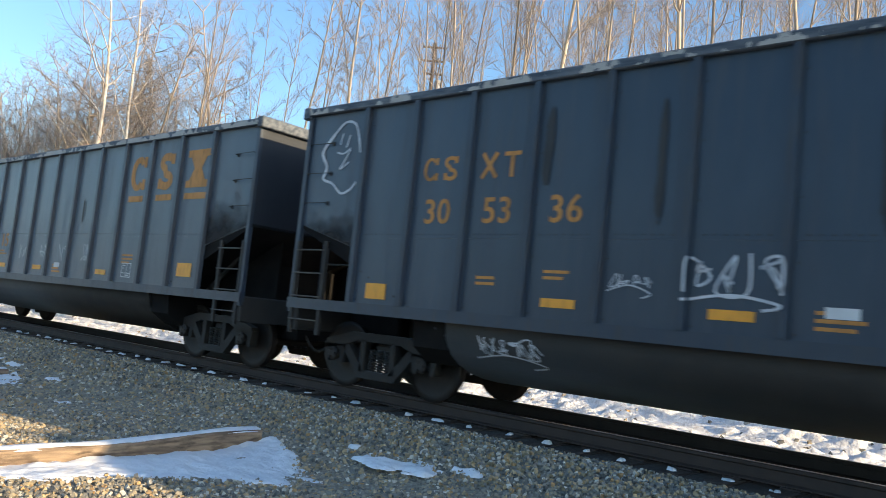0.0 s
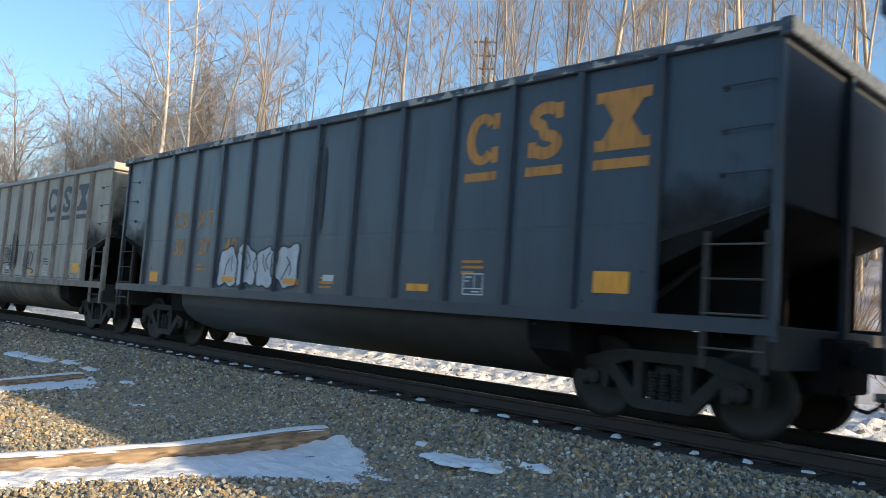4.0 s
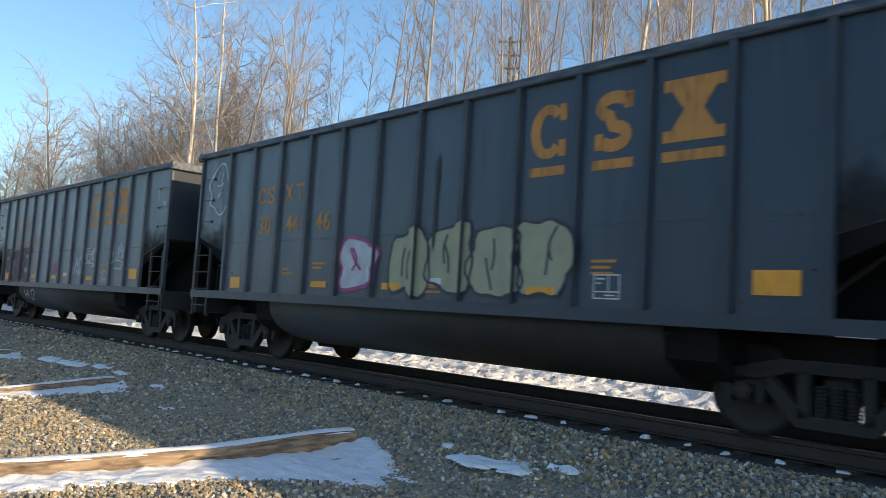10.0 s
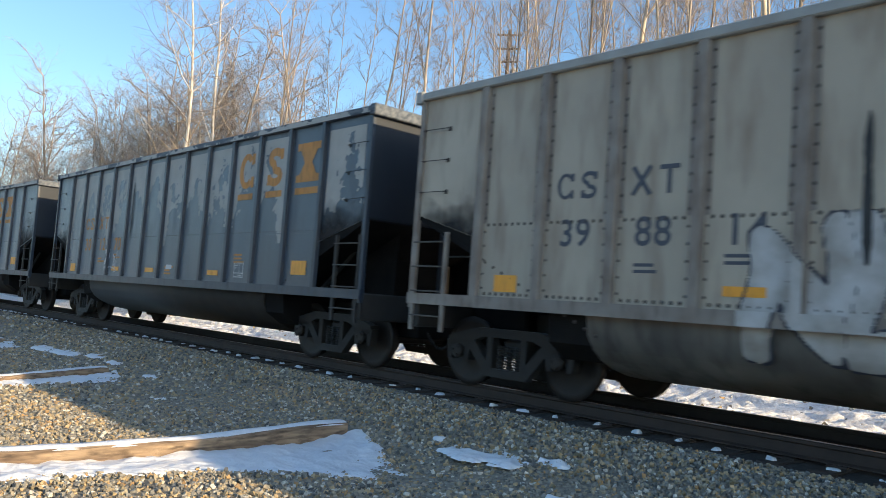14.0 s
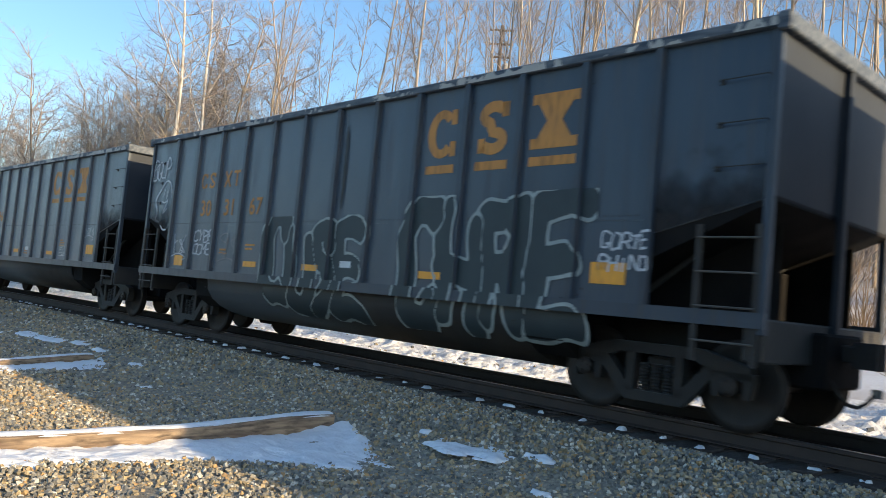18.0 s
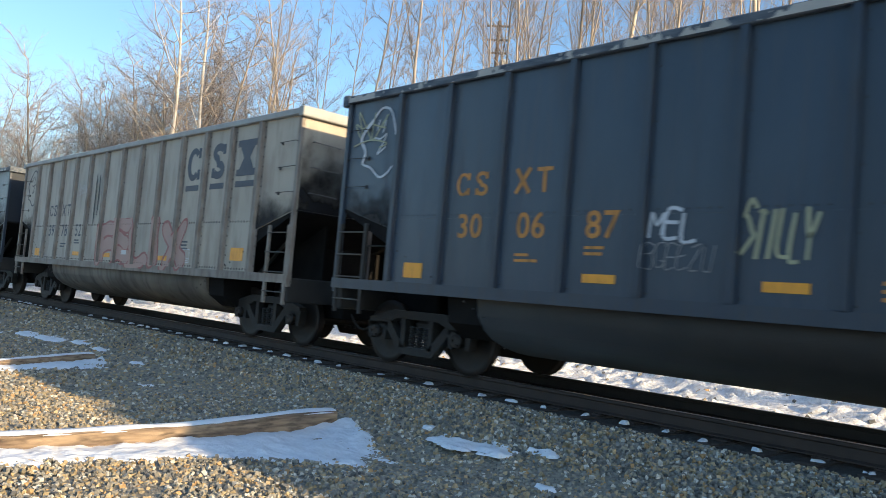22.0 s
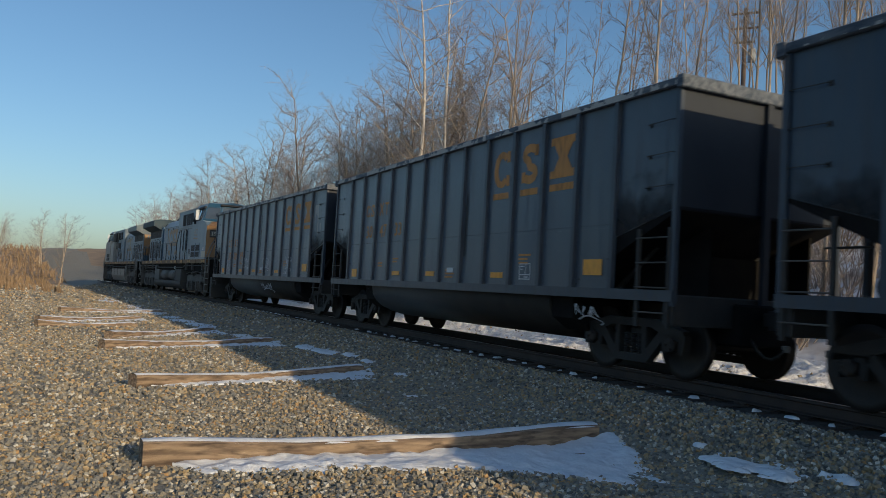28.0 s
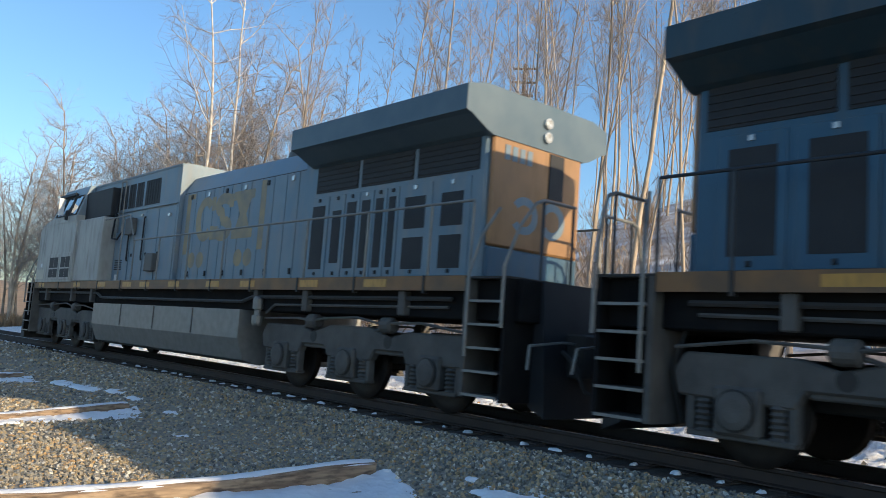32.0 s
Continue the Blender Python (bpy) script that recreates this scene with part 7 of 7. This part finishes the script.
def limb(rnd, out, p, d, length, r, level, top, spread, reach, dense):
    """Grows one limb and its side limbs; out: level -> (verts, faces). reach: how long the main limbs are against the trunk."""
    n = {0: 8, 1: 5, 2: 4}.get(level, 3)
    seg = {0: 12, 1: 6, 2: 4, 3: 2}.get(level, 1)
    vs, fs = out[min(level, 2)]
    r_end = r * (0.18 if level == 0 else 0.3)
    kids = []
    for s in range(seg):
        f0, f1 = s / seg, (s + 1) / seg
        d = (d + Vector((rnd.uniform(-1, 1), rnd.uniform(-1, 1), rnd.uniform(-0.35, 0.5) + (0.1 if level else 0))) * (0.068 if level == 0 else 0.27)).normalized()
        q = p + d * (length / seg)
        tube(vs, fs, p, q, r + (r_end - r) * f0, r + (r_end - r) * f1, n)
        if level < top:
            low = 0.15 if dense else 0.38
            count = {0: (2 if f0 >= low else (1 if f0 >= 0.2 and rnd.random() < 0.4 else 0)), 1: rnd.choice((1, 2)), 2: rnd.choice((1, 2)), 3: 1}[level]
            for _ in range(count):
                kids.append((q.copy(), d.copy(), f1))
        p = q
    for q, dd, f in kids:
        a = rnd.uniform(0, math.tau)
        side = Vector((math.cos(a), math.sin(a), 0))
        side = (side - dd * side.dot(dd)).normalized()
        ang = rnd.uniform(0.65, 1.15) * spread
        nd = (dd * math.cos(ang) + side * math.sin(ang) + Vector((0, 0, 0.12))).normalized()
        k = {0: reach * (1.2 - 0.85 * f) + 0.02, 1: 0.42, 2: 0.45, 3: 0.6}[level]
        ln = length * k * rnd.uniform(0.5, 1.3)
        limb(rnd, out, q, nd, ln, max(0.0068, r * (0.32 if level == 0 else 0.45) * (1.15 - 0.5 * f)), level + 1, top, spread, reach, dense)


def make_tree(seed, h, r, bark, lean=(0, 0), spread=1.0, top=3, reach=0.2, dense=False, label="tall bare deciduous tree with a pale trunk on the wooded slope"):
    rnd = random.Random(seed)
    out = {i: ([], []) for i in range(3)}
    limb(rnd, out, Vector((0, 0, -0.4)), Vector((lean[0], lean[1], 1)).normalized(), h, r, 0, top, spread, reach, dense)
    tree = thing("tree", None, None, label, "tree", "bare trees of the wood")
    for nm, lev, m in (("trunk", (0,), bark), ("crown", (1, 2), bark)):
        me = bpy.data.meshes.new(nm)
        vs, fs, mi = [], [], []
        for i in lev:
            b = len(vs)
            vs += out[i][0]
            fs += [tuple(k + b for k in f) for f in out[i][1]]
            mi += [1 if i == 2 else 0] * len(out[i][1])
        me.from_pydata(vs, [], fs)
        me.materials.append(m)
        me.materials.append(BUSHTWIG if dense else TWIG)
        me.polygons.foreach_set("material_index", mi)
        me.polygons.foreach_set("use_smooth", [True] * len(fs))
        p = part(nm, me, None, tree)
        if nm == "crown":
            p["kind"] = "stuff"
    return tree


def plant_wood():
    rnd = random.Random(11)
    kinds = [make_tree(20 + i, hh, rr, BARK, (rnd.uniform(-0.03, 0.03), rnd.uniform(-0.03, 0.03)), sp, 3, 0.17) for i, (hh, rr, sp) in
             enumerate(((16, 0.075, 0.75), (14.5, 0.062, 0.7), (17.5, 0.084, 0.8), (13, 0.052, 0.8), (15.5, 0.068, 0.65), (16.5, 0.064, 0.6), (12.5, 0.048, 0.85)))]
    bushy = [make_tree(40 + i, hh, rr, BARK, (0, 0), 1.15, 3, 0.36, True, "bushy bare tree with a rounded twiggy crown") for i, (hh, rr) in enumerate(((12, 0.12), (10.5, 0.10), (13, 0.13)))]
    syc = make_tree(61, 17, 0.115, PALEBARK, (-0.06, 0.0), 1.15, 3, 0.30, False, "pale-barked sycamore with crooked spreading limbs")
    syc.matrix_basis = pose(-31.5, 13.9, ground_z(-31.5, 13.9))
    slim = make_tree(62, 18, 0.10, PALEBARK, (0.05, 0.0), 0.9, 3, 0.24, False, "slim pale-barked tree leaning slightly beside the line")
    slim.matrix_basis = pose(-33.6, 16.1, ground_z(-33.6, 16.1))
    spots = [(-26.4, 15.6), (-32.4, 23.5), (-21.7, 18.7), (-28.6, 19.2)]
    while len(spots) < 98:
        y = 17 + 30 * rnd.random() ** 1.2
        x = -rnd.uniform(0.22 * y, 37)
        if min((x - a) ** 2 + (y - b) ** 2 for a, b in spots) > 4.0 and (x + 31.5) ** 2 + (y - 13.9) ** 2 > 9 and (x + 34.6) ** 2 + (y - 35.7) ** 2 > 3:
            spots.append((x, y))
    first = set()
    for i, (x, y) in enumerate(spots):
        k = i % len(kinds)
        m = pose(x, y, ground_z(x, y), 0, 0, rnd.uniform(0, 360)) @ Matrix.Scale(rnd.uniform(0.82, 1.12), 4)
        if k in first:
            t = copy_thing(kinds[k], m)
            t.matrix_basis = m
        else:
            first.add(k)
            kinds[k].matrix_basis = m
    first = set()
    for i in range(164):
        x = -34.5 - 135 * rnd.random() ** 1.9
        y = 14.5 + 9 * rnd.random() + 0.03 * (-x - 36)
        y += bed_y(x)
        if 84 <= i < 104:
            x, y = -rnd.uniform(43, 74), rnd.uniform(15, 27)
        if i >= 104:
            x = -rnd.uniform(86, 165)
            y = rnd.uniform(-0.62, 0.012) * -x
        k = i % len(bushy)
        m = pose(x, y, ground_z(x, y), 0, 0, rnd.uniform(0, 360)) @ Matrix.Scale(rnd.uniform(0.78, 1.12) * (1.0 if i < 104 else 0.62), 4)
        if k in first:
            copy_thing(bushy[k], m).matrix_basis = m
        else:
            first.add(k)
            bushy[k].matrix_basis = m


plant_wood()


def make_shrubs():
    rnd = random.Random(77)
    kinds = []
    for i in range(3):
        vs, fs = [], []
        for k in range(26):
            a, t = rnd.uniform(0, math.tau), rnd.uniform(0.1, 0.75)
            d = Vector((math.cos(a) * t, math.sin(a) * t, 1)).normalized()
            p = Vector((rnd.uniform(-0.2, 0.2), rnd.uniform(-0.2, 0.2), -0.1))
            ln = rnd.uniform(1.0, 2.2)
            for s in range(3):
                d = (d + Vector((rnd.uniform(-1, 1), rnd.uniform(-1, 1), rnd.uniform(-0.4, 0.4))) * 0.18).normalized()
                q = p + d * ln / 3
                tube(vs, fs, p, q, 0.014 - 0.004 * s, 0.010 - 0.004 * s, 3)
                for _ in range(3):
                    e = (d + Vector((rnd.uniform(-1, 1), rnd.uniform(-1, 1), rnd.uniform(-0.5, 0.7))) * 0.8).normalized()
                    tube(vs, fs, q, q + e * rnd.uniform(0.2, 0.6), 0.006, 0.003, 3)
                p = q
        me = bpy.data.meshes.new("stem_cluster")
        me.from_pydata(vs, [], fs)
        me.materials.append(TWIG if i else GRASS)
        ob = thing("shrub", None, None, "leafless tangled winter shrub at the foot of the slope", "shrub", "shrubs below the wood")
        part("stem_cluster", me, None, ob)["kind"] = "stuff"
        kinds.append(ob)
    for i in range(118):
        x = -rnd.uniform(3, 45) if i < 108 else -rnd.uniform(45, 110)
        y = 14.6 + (22 if i < 108 else 8) * rnd.random() ** 1.3
        m = pose(x, y, ground_z(x, y), 0, 0, rnd.uniform(0, 360)) @ Matrix.Scale(rnd.uniform(0.7, 1.7), 4)
        ob = kinds[i % 3] if i < 3 else copy_thing(kinds[i % 3], m)
        ob.matrix_basis = m


make_shrubs()


def make_reeds():
    """Dry brush and reeds on the flat ground and the low ridge far down the line."""
    rng = np.random.default_rng(9)
    n = 14000
    x = -58 - 130 * rng.random(n) ** 1.2
    y = np.where(rng.random(n) < 0.4, rng.uniform(11.5, 16, n), rng.uniform(-75, 5.0, n) - 0.02 * (-x - 58))
    keep = (y > 11) | (y < 0.5 - 0.05 * (-x - 58)) | (x < -95)
    keep &= (np.abs(y - YT - np.array([bed_y(a) for a in x])) > 4.0)
    x, y = x[keep], y[keep]
    h = rng.uniform(0.3, 1.0, len(x)) * np.where(x < -100, 1.5, 1.0)
    vs, fs = [], []
    for a, b, c in zip(x, y, h):
        z = ground_z(a, b) - 0.05
        for k in range(3):
            ang, w = rng.uniform(0, math.tau), 0.05 + 0.06 * rng.random()
            dx, dy = math.cos(ang) * w, math.sin(ang) * w
            lx, ly = rng.uniform(-0.4, 0.4, 2) * c
            i = len(vs)
            vs += [(a - dx, b - dy, z), (a + dx, b + dy, z), (a + lx, b + ly, z + c * rng.uniform(0.7, 1.1))]
            fs.append((i, i + 1, i + 2))
    me = bpy.data.meshes.new("dry_brush")
    me.from_pydata(vs, [], fs)
    me.materials.append(GRASS)
    tagged(new("dry_brush", me), "dry golden-brown winter brush and reeds", "brush", kind="stuff")


make_reeds()


def make_pole(x, y, h):
    z = ground_z(x, y)
    pole = thing("utility_pole", rod(B(), (0, 0, -0.3), (0, 0, h), 0.17, 10, 0.12), POLEWOOD, "weathered wooden utility pole with crossarms and a grey transformer", "utility pole")
    pole.matrix_basis = pose(x, y, z, 0, 0, 40)
    for k, zz in enumerate((h - 0.35, h - 1.25, h - 2.1)):
        w = 0.78 if k < 2 else 0.6
        arm = part("crossarm", box(B(), -w, w, -0.16, -0.06, zz - 0.06, zz + 0.06, 0.01), POLEWOOD, pole)
        for e in (-0.92, -0.45, 0.45, 0.92):
            part("insulator", lathe(B(), [(0.03, 0), (0.06, 0.05), (0.04, 0.09), (0.055, 0.13), (0.02, 0.17)], (e * w, -0.11, zz + 0.06), "z", 8), CERAMIC, arm)
    part("transformer", lathe(B(), [(0.2, 0), (0.23, 0.04), (0.23, 0.75), (0.16, 0.84)], (0.42, 0, h - 3.3), "z", 14), CERAMIC, pole)


make_pole(-34.6, 35.75, 18.9 - ground_z(-34.6, 35.75))

# ---- long timbers left beside the track, with the snow that lies on them ----
TIMBERS = [((-7.38, 0.76), (-7.58, 5.59)), ((-12.19, 1.08), (-14.24, 5.2)), ((-18.27, 0.96), (-20.81, 5.14)), ((-20.85, 1.23), (-24.74, 4.28)), ((-24.69, -0.4), (-25.99, 2.27)), ((-26.63, -0.4), (-29.87, 2.68)),
           ((-33.5, 0.2), (-35.5, 4.1))]


# how far the drift reaches from the timber, along it: metres from its outer end, as a share of its length, and width
DRIFT_ALONG = (0.05, 0.10, 0.20, 0.36, 0.55, 0.69, 0.765, 0.81, 0.87, 0.93, 0.99, 1.04)
DRIFT_WIDTH = (0.02, 0.34, 0.50, 0.56, 0.84, 1.16, 1.50, 1.72, 1.66, 1.20, 0.62, 0.05)


def drift_width(f, share):
    """share: how much of the longest drift this one has."""
    return float(np.interp(f, DRIFT_ALONG, DRIFT_WIDTH, 0.0, 0.0)) * share


def make_timbers():
    rnd = random.Random(3)
    for (xa, ya), (xb, yb) in TIMBERS:
        ln = math.hypot(xb - xa, yb - ya)
        tall = 0.215 if xa > -10 else 0.19
        sag = lambda f: -0.062 * math.sin(math.pi * min(1, f * 1.08)) ** 1.2 if 0 < f < 0.925 else 0.0
        bm = B()
        n = 24
        rings = []
        for i in range(n + 1):
            f = i / n
            dz = 0.012 * noise.noise((f * 4, xa, 0)) + sag(f)
            w = 0.112 + 0.008 * noise.noise((f * 7, ya, 5))
            c = 0.03 * noise.noise((f * 3, xa, 9))
            ch = 0.014 + 0.012 * abs(noise.noise((f * 9, xa, 3)))
            ring = [(-w, 0), (w, 0), (w + 0.006 * noise.noise((f * 21, 0, xa)), tall * 0.5), (w, tall - ch), (w - ch, tall), (-w + ch, tall), (-w, tall - ch)]
            rings.append([bm.verts.new((c + a, f * ln, b + dz + (rnd.uniform(-0.004, 0.004) if b else 0))) for a, b in ring])
        m = len(rings[0])
        for a, b in zip(rings, rings[1:]):
            for k in range(m):
                bm.faces.new((a[k], a[(k + 1) % m], b[(k + 1) % m], b[k]))
        bm.faces.new(rings[0][::-1])
        bm.faces.new(rings[-1])
        bmesh.ops.recalc_face_normals(bm, faces=bm.faces[:])
        ob = thing("timber", bm, TIEWOOD, "long weathered squared timber lying on the gravel", "timber", "timbers beside the track")
        za, zb = ground_z(xa, ya), ground_z(xb, yb)
        ang = math.degrees(math.atan2(-(xb - xa), yb - ya))
        ob.matrix_basis = pose(xa, ya, za - 0.01, 0, 0, ang) @ Matrix.Rotation(math.atan2(zb - za - 0.065, ln), 4, "X")
        # snow along the top, thinning to nothing here and there
        bm = B()
        m = 60
        prev = None
        for i in range(m + 1):
            f = i / m
            h = max(0.004, 0.022 + 0.016 * noise.noise((f * 9, xa, 2)))
            w = 0.088 + 0.028 * noise.noise((f * 14, xa, 4))
            c = 0.03 * noise.noise((f * 3, xa, 9))
            dz = tall - 0.005 + sag(f)
            cur = [bm.verts.new((c + a * w, f * ln, dz + b * h)) for a, b in ((-1, -0.3), (-0.7, 0.8), (0, 1.1), (0.7, 0.8), (1.14, -0.3))]
            if prev:
                for k in range(4):
                    bm.faces.new((prev[k], prev[k + 1], cur[k + 1], cur[k])).smooth = True
            prev = cur
        s = thing("snow_strip", bm, SNOW, "thin crust of old snow along a timber", "snow", "snow on the timbers")
        s.matrix_basis = ob.matrix_basis.copy()
        # drift on the near side, low against the timber, its rim melted into lobes
        if ln > 3:
            share = 1.0 if xa > -10 else 0.5
            bm = B()
            k = 190
            prev = None
            for i in range(k + 1):
                f = 0.05 + 0.99 * i / k
                y = f * ln
                edge = drift_width(f, share)
                edge *= 1 + 0.20 * noise.noise((f * 17, xa, 1)) + 0.20 * noise.noise((f * 44, xa, 2)) + 0.14 * noise.noise((f * 110, xa, 3))
                row = []
                for j in range(22):
                    g = j / 21
                    rise = 0.020 + 0.004 * (1 - g) ** 1.5 + 0.022 * noise.noise((y * 3.6, edge * g * 5, xa)) + 0.024 * noise.noise((y * 8.5, edge * g * 10, xa))
                    z2 = max(0.006, rise) * min(1.0, 4.5 * (1 - g)) ** 0.6 - (0.05 if j == 21 else 0)
                    at = ob.matrix_basis @ Vector((0.10 + edge * g, y, 0))
                    row.append(bm.verts.new((0.10 + edge * g, y, z2 + 0.008 + ground_z(at.x, at.y) - at.z)))
                if prev:
                    for j in range(21):
                        bm.faces.new((prev[j], row[j], row[j + 1], prev[j + 1])).smooth = True
                prev = row
            bmesh.ops.recalc_face_normals(bm, faces=bm.faces[:])
            s = thing("snow_drift", bm, SNOW, "melting snow drift lying along a timber", "snow", "snow drifts beside the timbers")
            s.matrix_basis = ob.matrix_basis.copy()


make_timbers()


def make_snow_spots():
    rnd = random.Random(8)
    for x, y, rx, ry in ((-5.62, 5.95, 0.42, 0.34), (-4.9, 6.15, 0.17, 0.11), (-6.4, 6.05, 0.10, 0.06), (-4.25, 5.5, 0.12, 0.08), (-11.15, 4.9, 0.10, 0.12), (-17.6, 5.6, 0.6, 0.25), (-18.8, 5.55, 0.6, 0.22), (-16.4, 5.8, 0.4, 0.15), (-15.2, 5.75, 0.3, 0.12),
                         (-20, 5.0, 0.7, 0.25), (-23, 4.9, 0.9, 0.3), (-27, 4.4, 1.3, 0.4), (-31, 4.1, 1.6, 0.4), (-36, 3.6, 2.0, 0.5), (-41, 3.4, 2.0, 0.4), (-48, 2.8, 3.0, 0.5), (-13.2, 5.6, 0.22, 0.10)):
        s = thing("snow_patch", snow_blob(rnd, rx * 1.2, ry * 1.2, 0.045, max(0.03, rx / 16)), SNOW, "thin ragged patch of old snow on the gravel", "snow", "snow patches on the gravel")
        s.matrix_basis = pose(x, y, ground_z(x, y) + 0.005)


make_snow_spots()

# ---- loose ballast ----
CUBE = np.array([(-1, -1, -1), (1, -1, -1), (1, 1, -1), (-1, 1, -1), (-1, -1, 1), (1, -1, 1), (1, 1, 1), (-1, 1, 1)], float)
QUADS = np.array([(3, 2, 1, 0), (4, 5, 6, 7), (0, 1, 5, 4), (1, 2, 6, 5), (2, 3, 7, 6), (3, 0, 4, 7)])


def stone_verts(rng, n, size):
    v = CUBE[None] * rng.uniform(0.45, 1.0, (n, 8, 3)) * rng.uniform(0.6, 1.1, (n, 1, 3)) * size[:, None, None] * 0.5
    a = rng.uniform(0, math.tau, (n, 3))
    for k in range(3):
        c, s = np.cos(a[:, k])[:, None], np.sin(a[:, k])[:, None]
        i, j = (k + 1) % 3, (k + 2) % 3
        vi, vj = v[:, :, i].copy(), v[:, :, j].copy()
        v[:, :, i], v[:, :, j] = c * vi - s * vj, s * vi + c * vj
    return v


def covered(x, y):
    """Whether a timber or its drift lies here."""
    for (xa, ya), (xb, yb) in TIMBERS[:3]:
        f = (y - ya) / (yb - ya)
        if 0 < f < 1.04:
            d = x - (xa + f * (xb - xa))
            if -0.1 < d < max(0.12, drift_width(f, 1.0 if xa > -10 else 0.5) * 0.9 + 0.02):
                return True
    return False


def scatter_ballast():
    rng = np.random.default_rng(4)
    blocks = []
    for x0, x1, y0, y1, dens, s0, s1 in ((-11, 0.5, -1.5, 7.5, 640, 0.024, 0.056), (-22, -11, -4, 7.45, 250, 0.03, 0.07), (-44, -22, -8, 7.4, 58, 0.045, 0.09), (-85, -44, -14, 7.4, 12, 0.08, 0.16), (-34, 0, 11.2, 14.5, 4, 0.05, 0.12),
                                          (-9, 0, 10.2, 11.2, 120, 0.04, 0.08), (-40, -9, 10.2, 11.2, 60, 0.05, 0.09), (0.5, 9, -8, 7.4, 160, 0.03, 0.065), (-11, 0.5, -8, -1.5, 200, 0.03, 0.065)):
        n = int((x1 - x0) * (y1 - y0) * dens)
        blocks.append((rng.uniform(x0, x1, n), rng.uniform(y0, y1, n), rng.uniform(s0, s1, n)))
    x, y, s = (np.concatenate([b[i] for b in blocks]) for i in range(3))
    keep = np.array([not covered(a, b) for a, b in zip(x, y)])
    keep &= rng.random(len(x)) < np.clip(np.minimum(y + 8.0 + 0.35 * np.abs(x), 9.5 - x) / 4.5, 0.0, 1.0)      # thinning out behind the viewer
    x, y, s = x[keep], y[keep], s[keep]
    z = np.array([ground_z(a, b) for a, b in zip(x, y)]) + s * 0.12
    v = stone_verts(rng, len(x), s) + np.stack([x, y, z], 1)[:, None]
    f = (QUADS[None] + 8 * np.arange(len(x))[:, None, None]).reshape(-1, 4)
    me = bpy.data.meshes.new("ballast")
    me.from_pydata(v.reshape(-1, 3), [], f)
    me.materials.append(STONE)
    tagged(new("ballast", me), "loose crushed grey and tan ballast stones", "ballast", kind="stuff")
    # the nearest stones, one by one
    ground = bpy.data.objects["ground"]
    shapes = []
    for k in range(12):
        me = bpy.data.meshes.new("stone")
        me.from_pydata(stone_verts(rng, 1, np.array([0.058]))[0], [], QUADS)
        me.materials.append(STONE_ONE)
        shapes.append(me)
    for k in range(280):
        a, b = rng.uniform(-7.2, -3.2), rng.uniform(3.2, 7.0)
        if covered(a, b):
            continue
        ob = part("stone", shapes[k % 12], None, ground)
        ob.matrix_basis = pose(a, b, ground_z(a, b) + 0.02, 0, 0, rng.uniform(0, 360))


scatter_ballast()


# ---- what moves ----


def motions():
    times = [0.5 * k for k in range(65)]

    def on_line(x, length):
        """The pose of a car whose far left end is at x, both its ends over the line."""
        ya, yb = bed_y(x), bed_y(x + length)
        return pose(x, YT + ya, 0, 0, 0, math.degrees(math.atan2(yb - ya, length)))
    for car, off, n, kind, digits in TRAIN:
        walk(car, [(t, on_line(run(t) + off, CAR_KINDS[kind][0])) for t in times])
    tail = TRAIN[-1][1]
    walk(LOCO_A, [(t, on_line(run(t) + tail - 1.12 - LOCO_L, LOCO_L)) for t in times])
    walk(LOCO_B, [(t, on_line(run(t) + tail - 3.05 - 2 * LOCO_L, LOCO_L) @ pose(LOCO_L, 0, 0, 0, 0, 180)) for t in times])
    # wheels roll without slipping; alike wheelsets share one set of keys
    for things, radius, way in (([c[0] for c in TRAIN], 0.457, 1), ([LOCO_A], 0.533, 1), ([LOCO_B], 0.533, -1)):
        sets = [w for th in things for tr in th.children for w in tr.children if w.name.startswith("wheelset")]
        rows = [(k / FPS, pose(0, 0, radius) @ Matrix.Rotation(way * (run(k / FPS) - run(0)) / radius, 4, "Y")) for k in range(0, 32 * FPS + 1)]
        lead = sets[0]
        for w in sets:
            w.matrix_parent_inverse = Matrix.Translation((w.location.x, 0, 0))
        walk(lead, rows)
        for w in sets[1:]:
            w.rotation_mode = "QUATERNION"
            keys = w.animation_data_create()
            keys.action = lead.animation_data.action
            keys.action_slot = lead.animation_data.action_slot


motions()
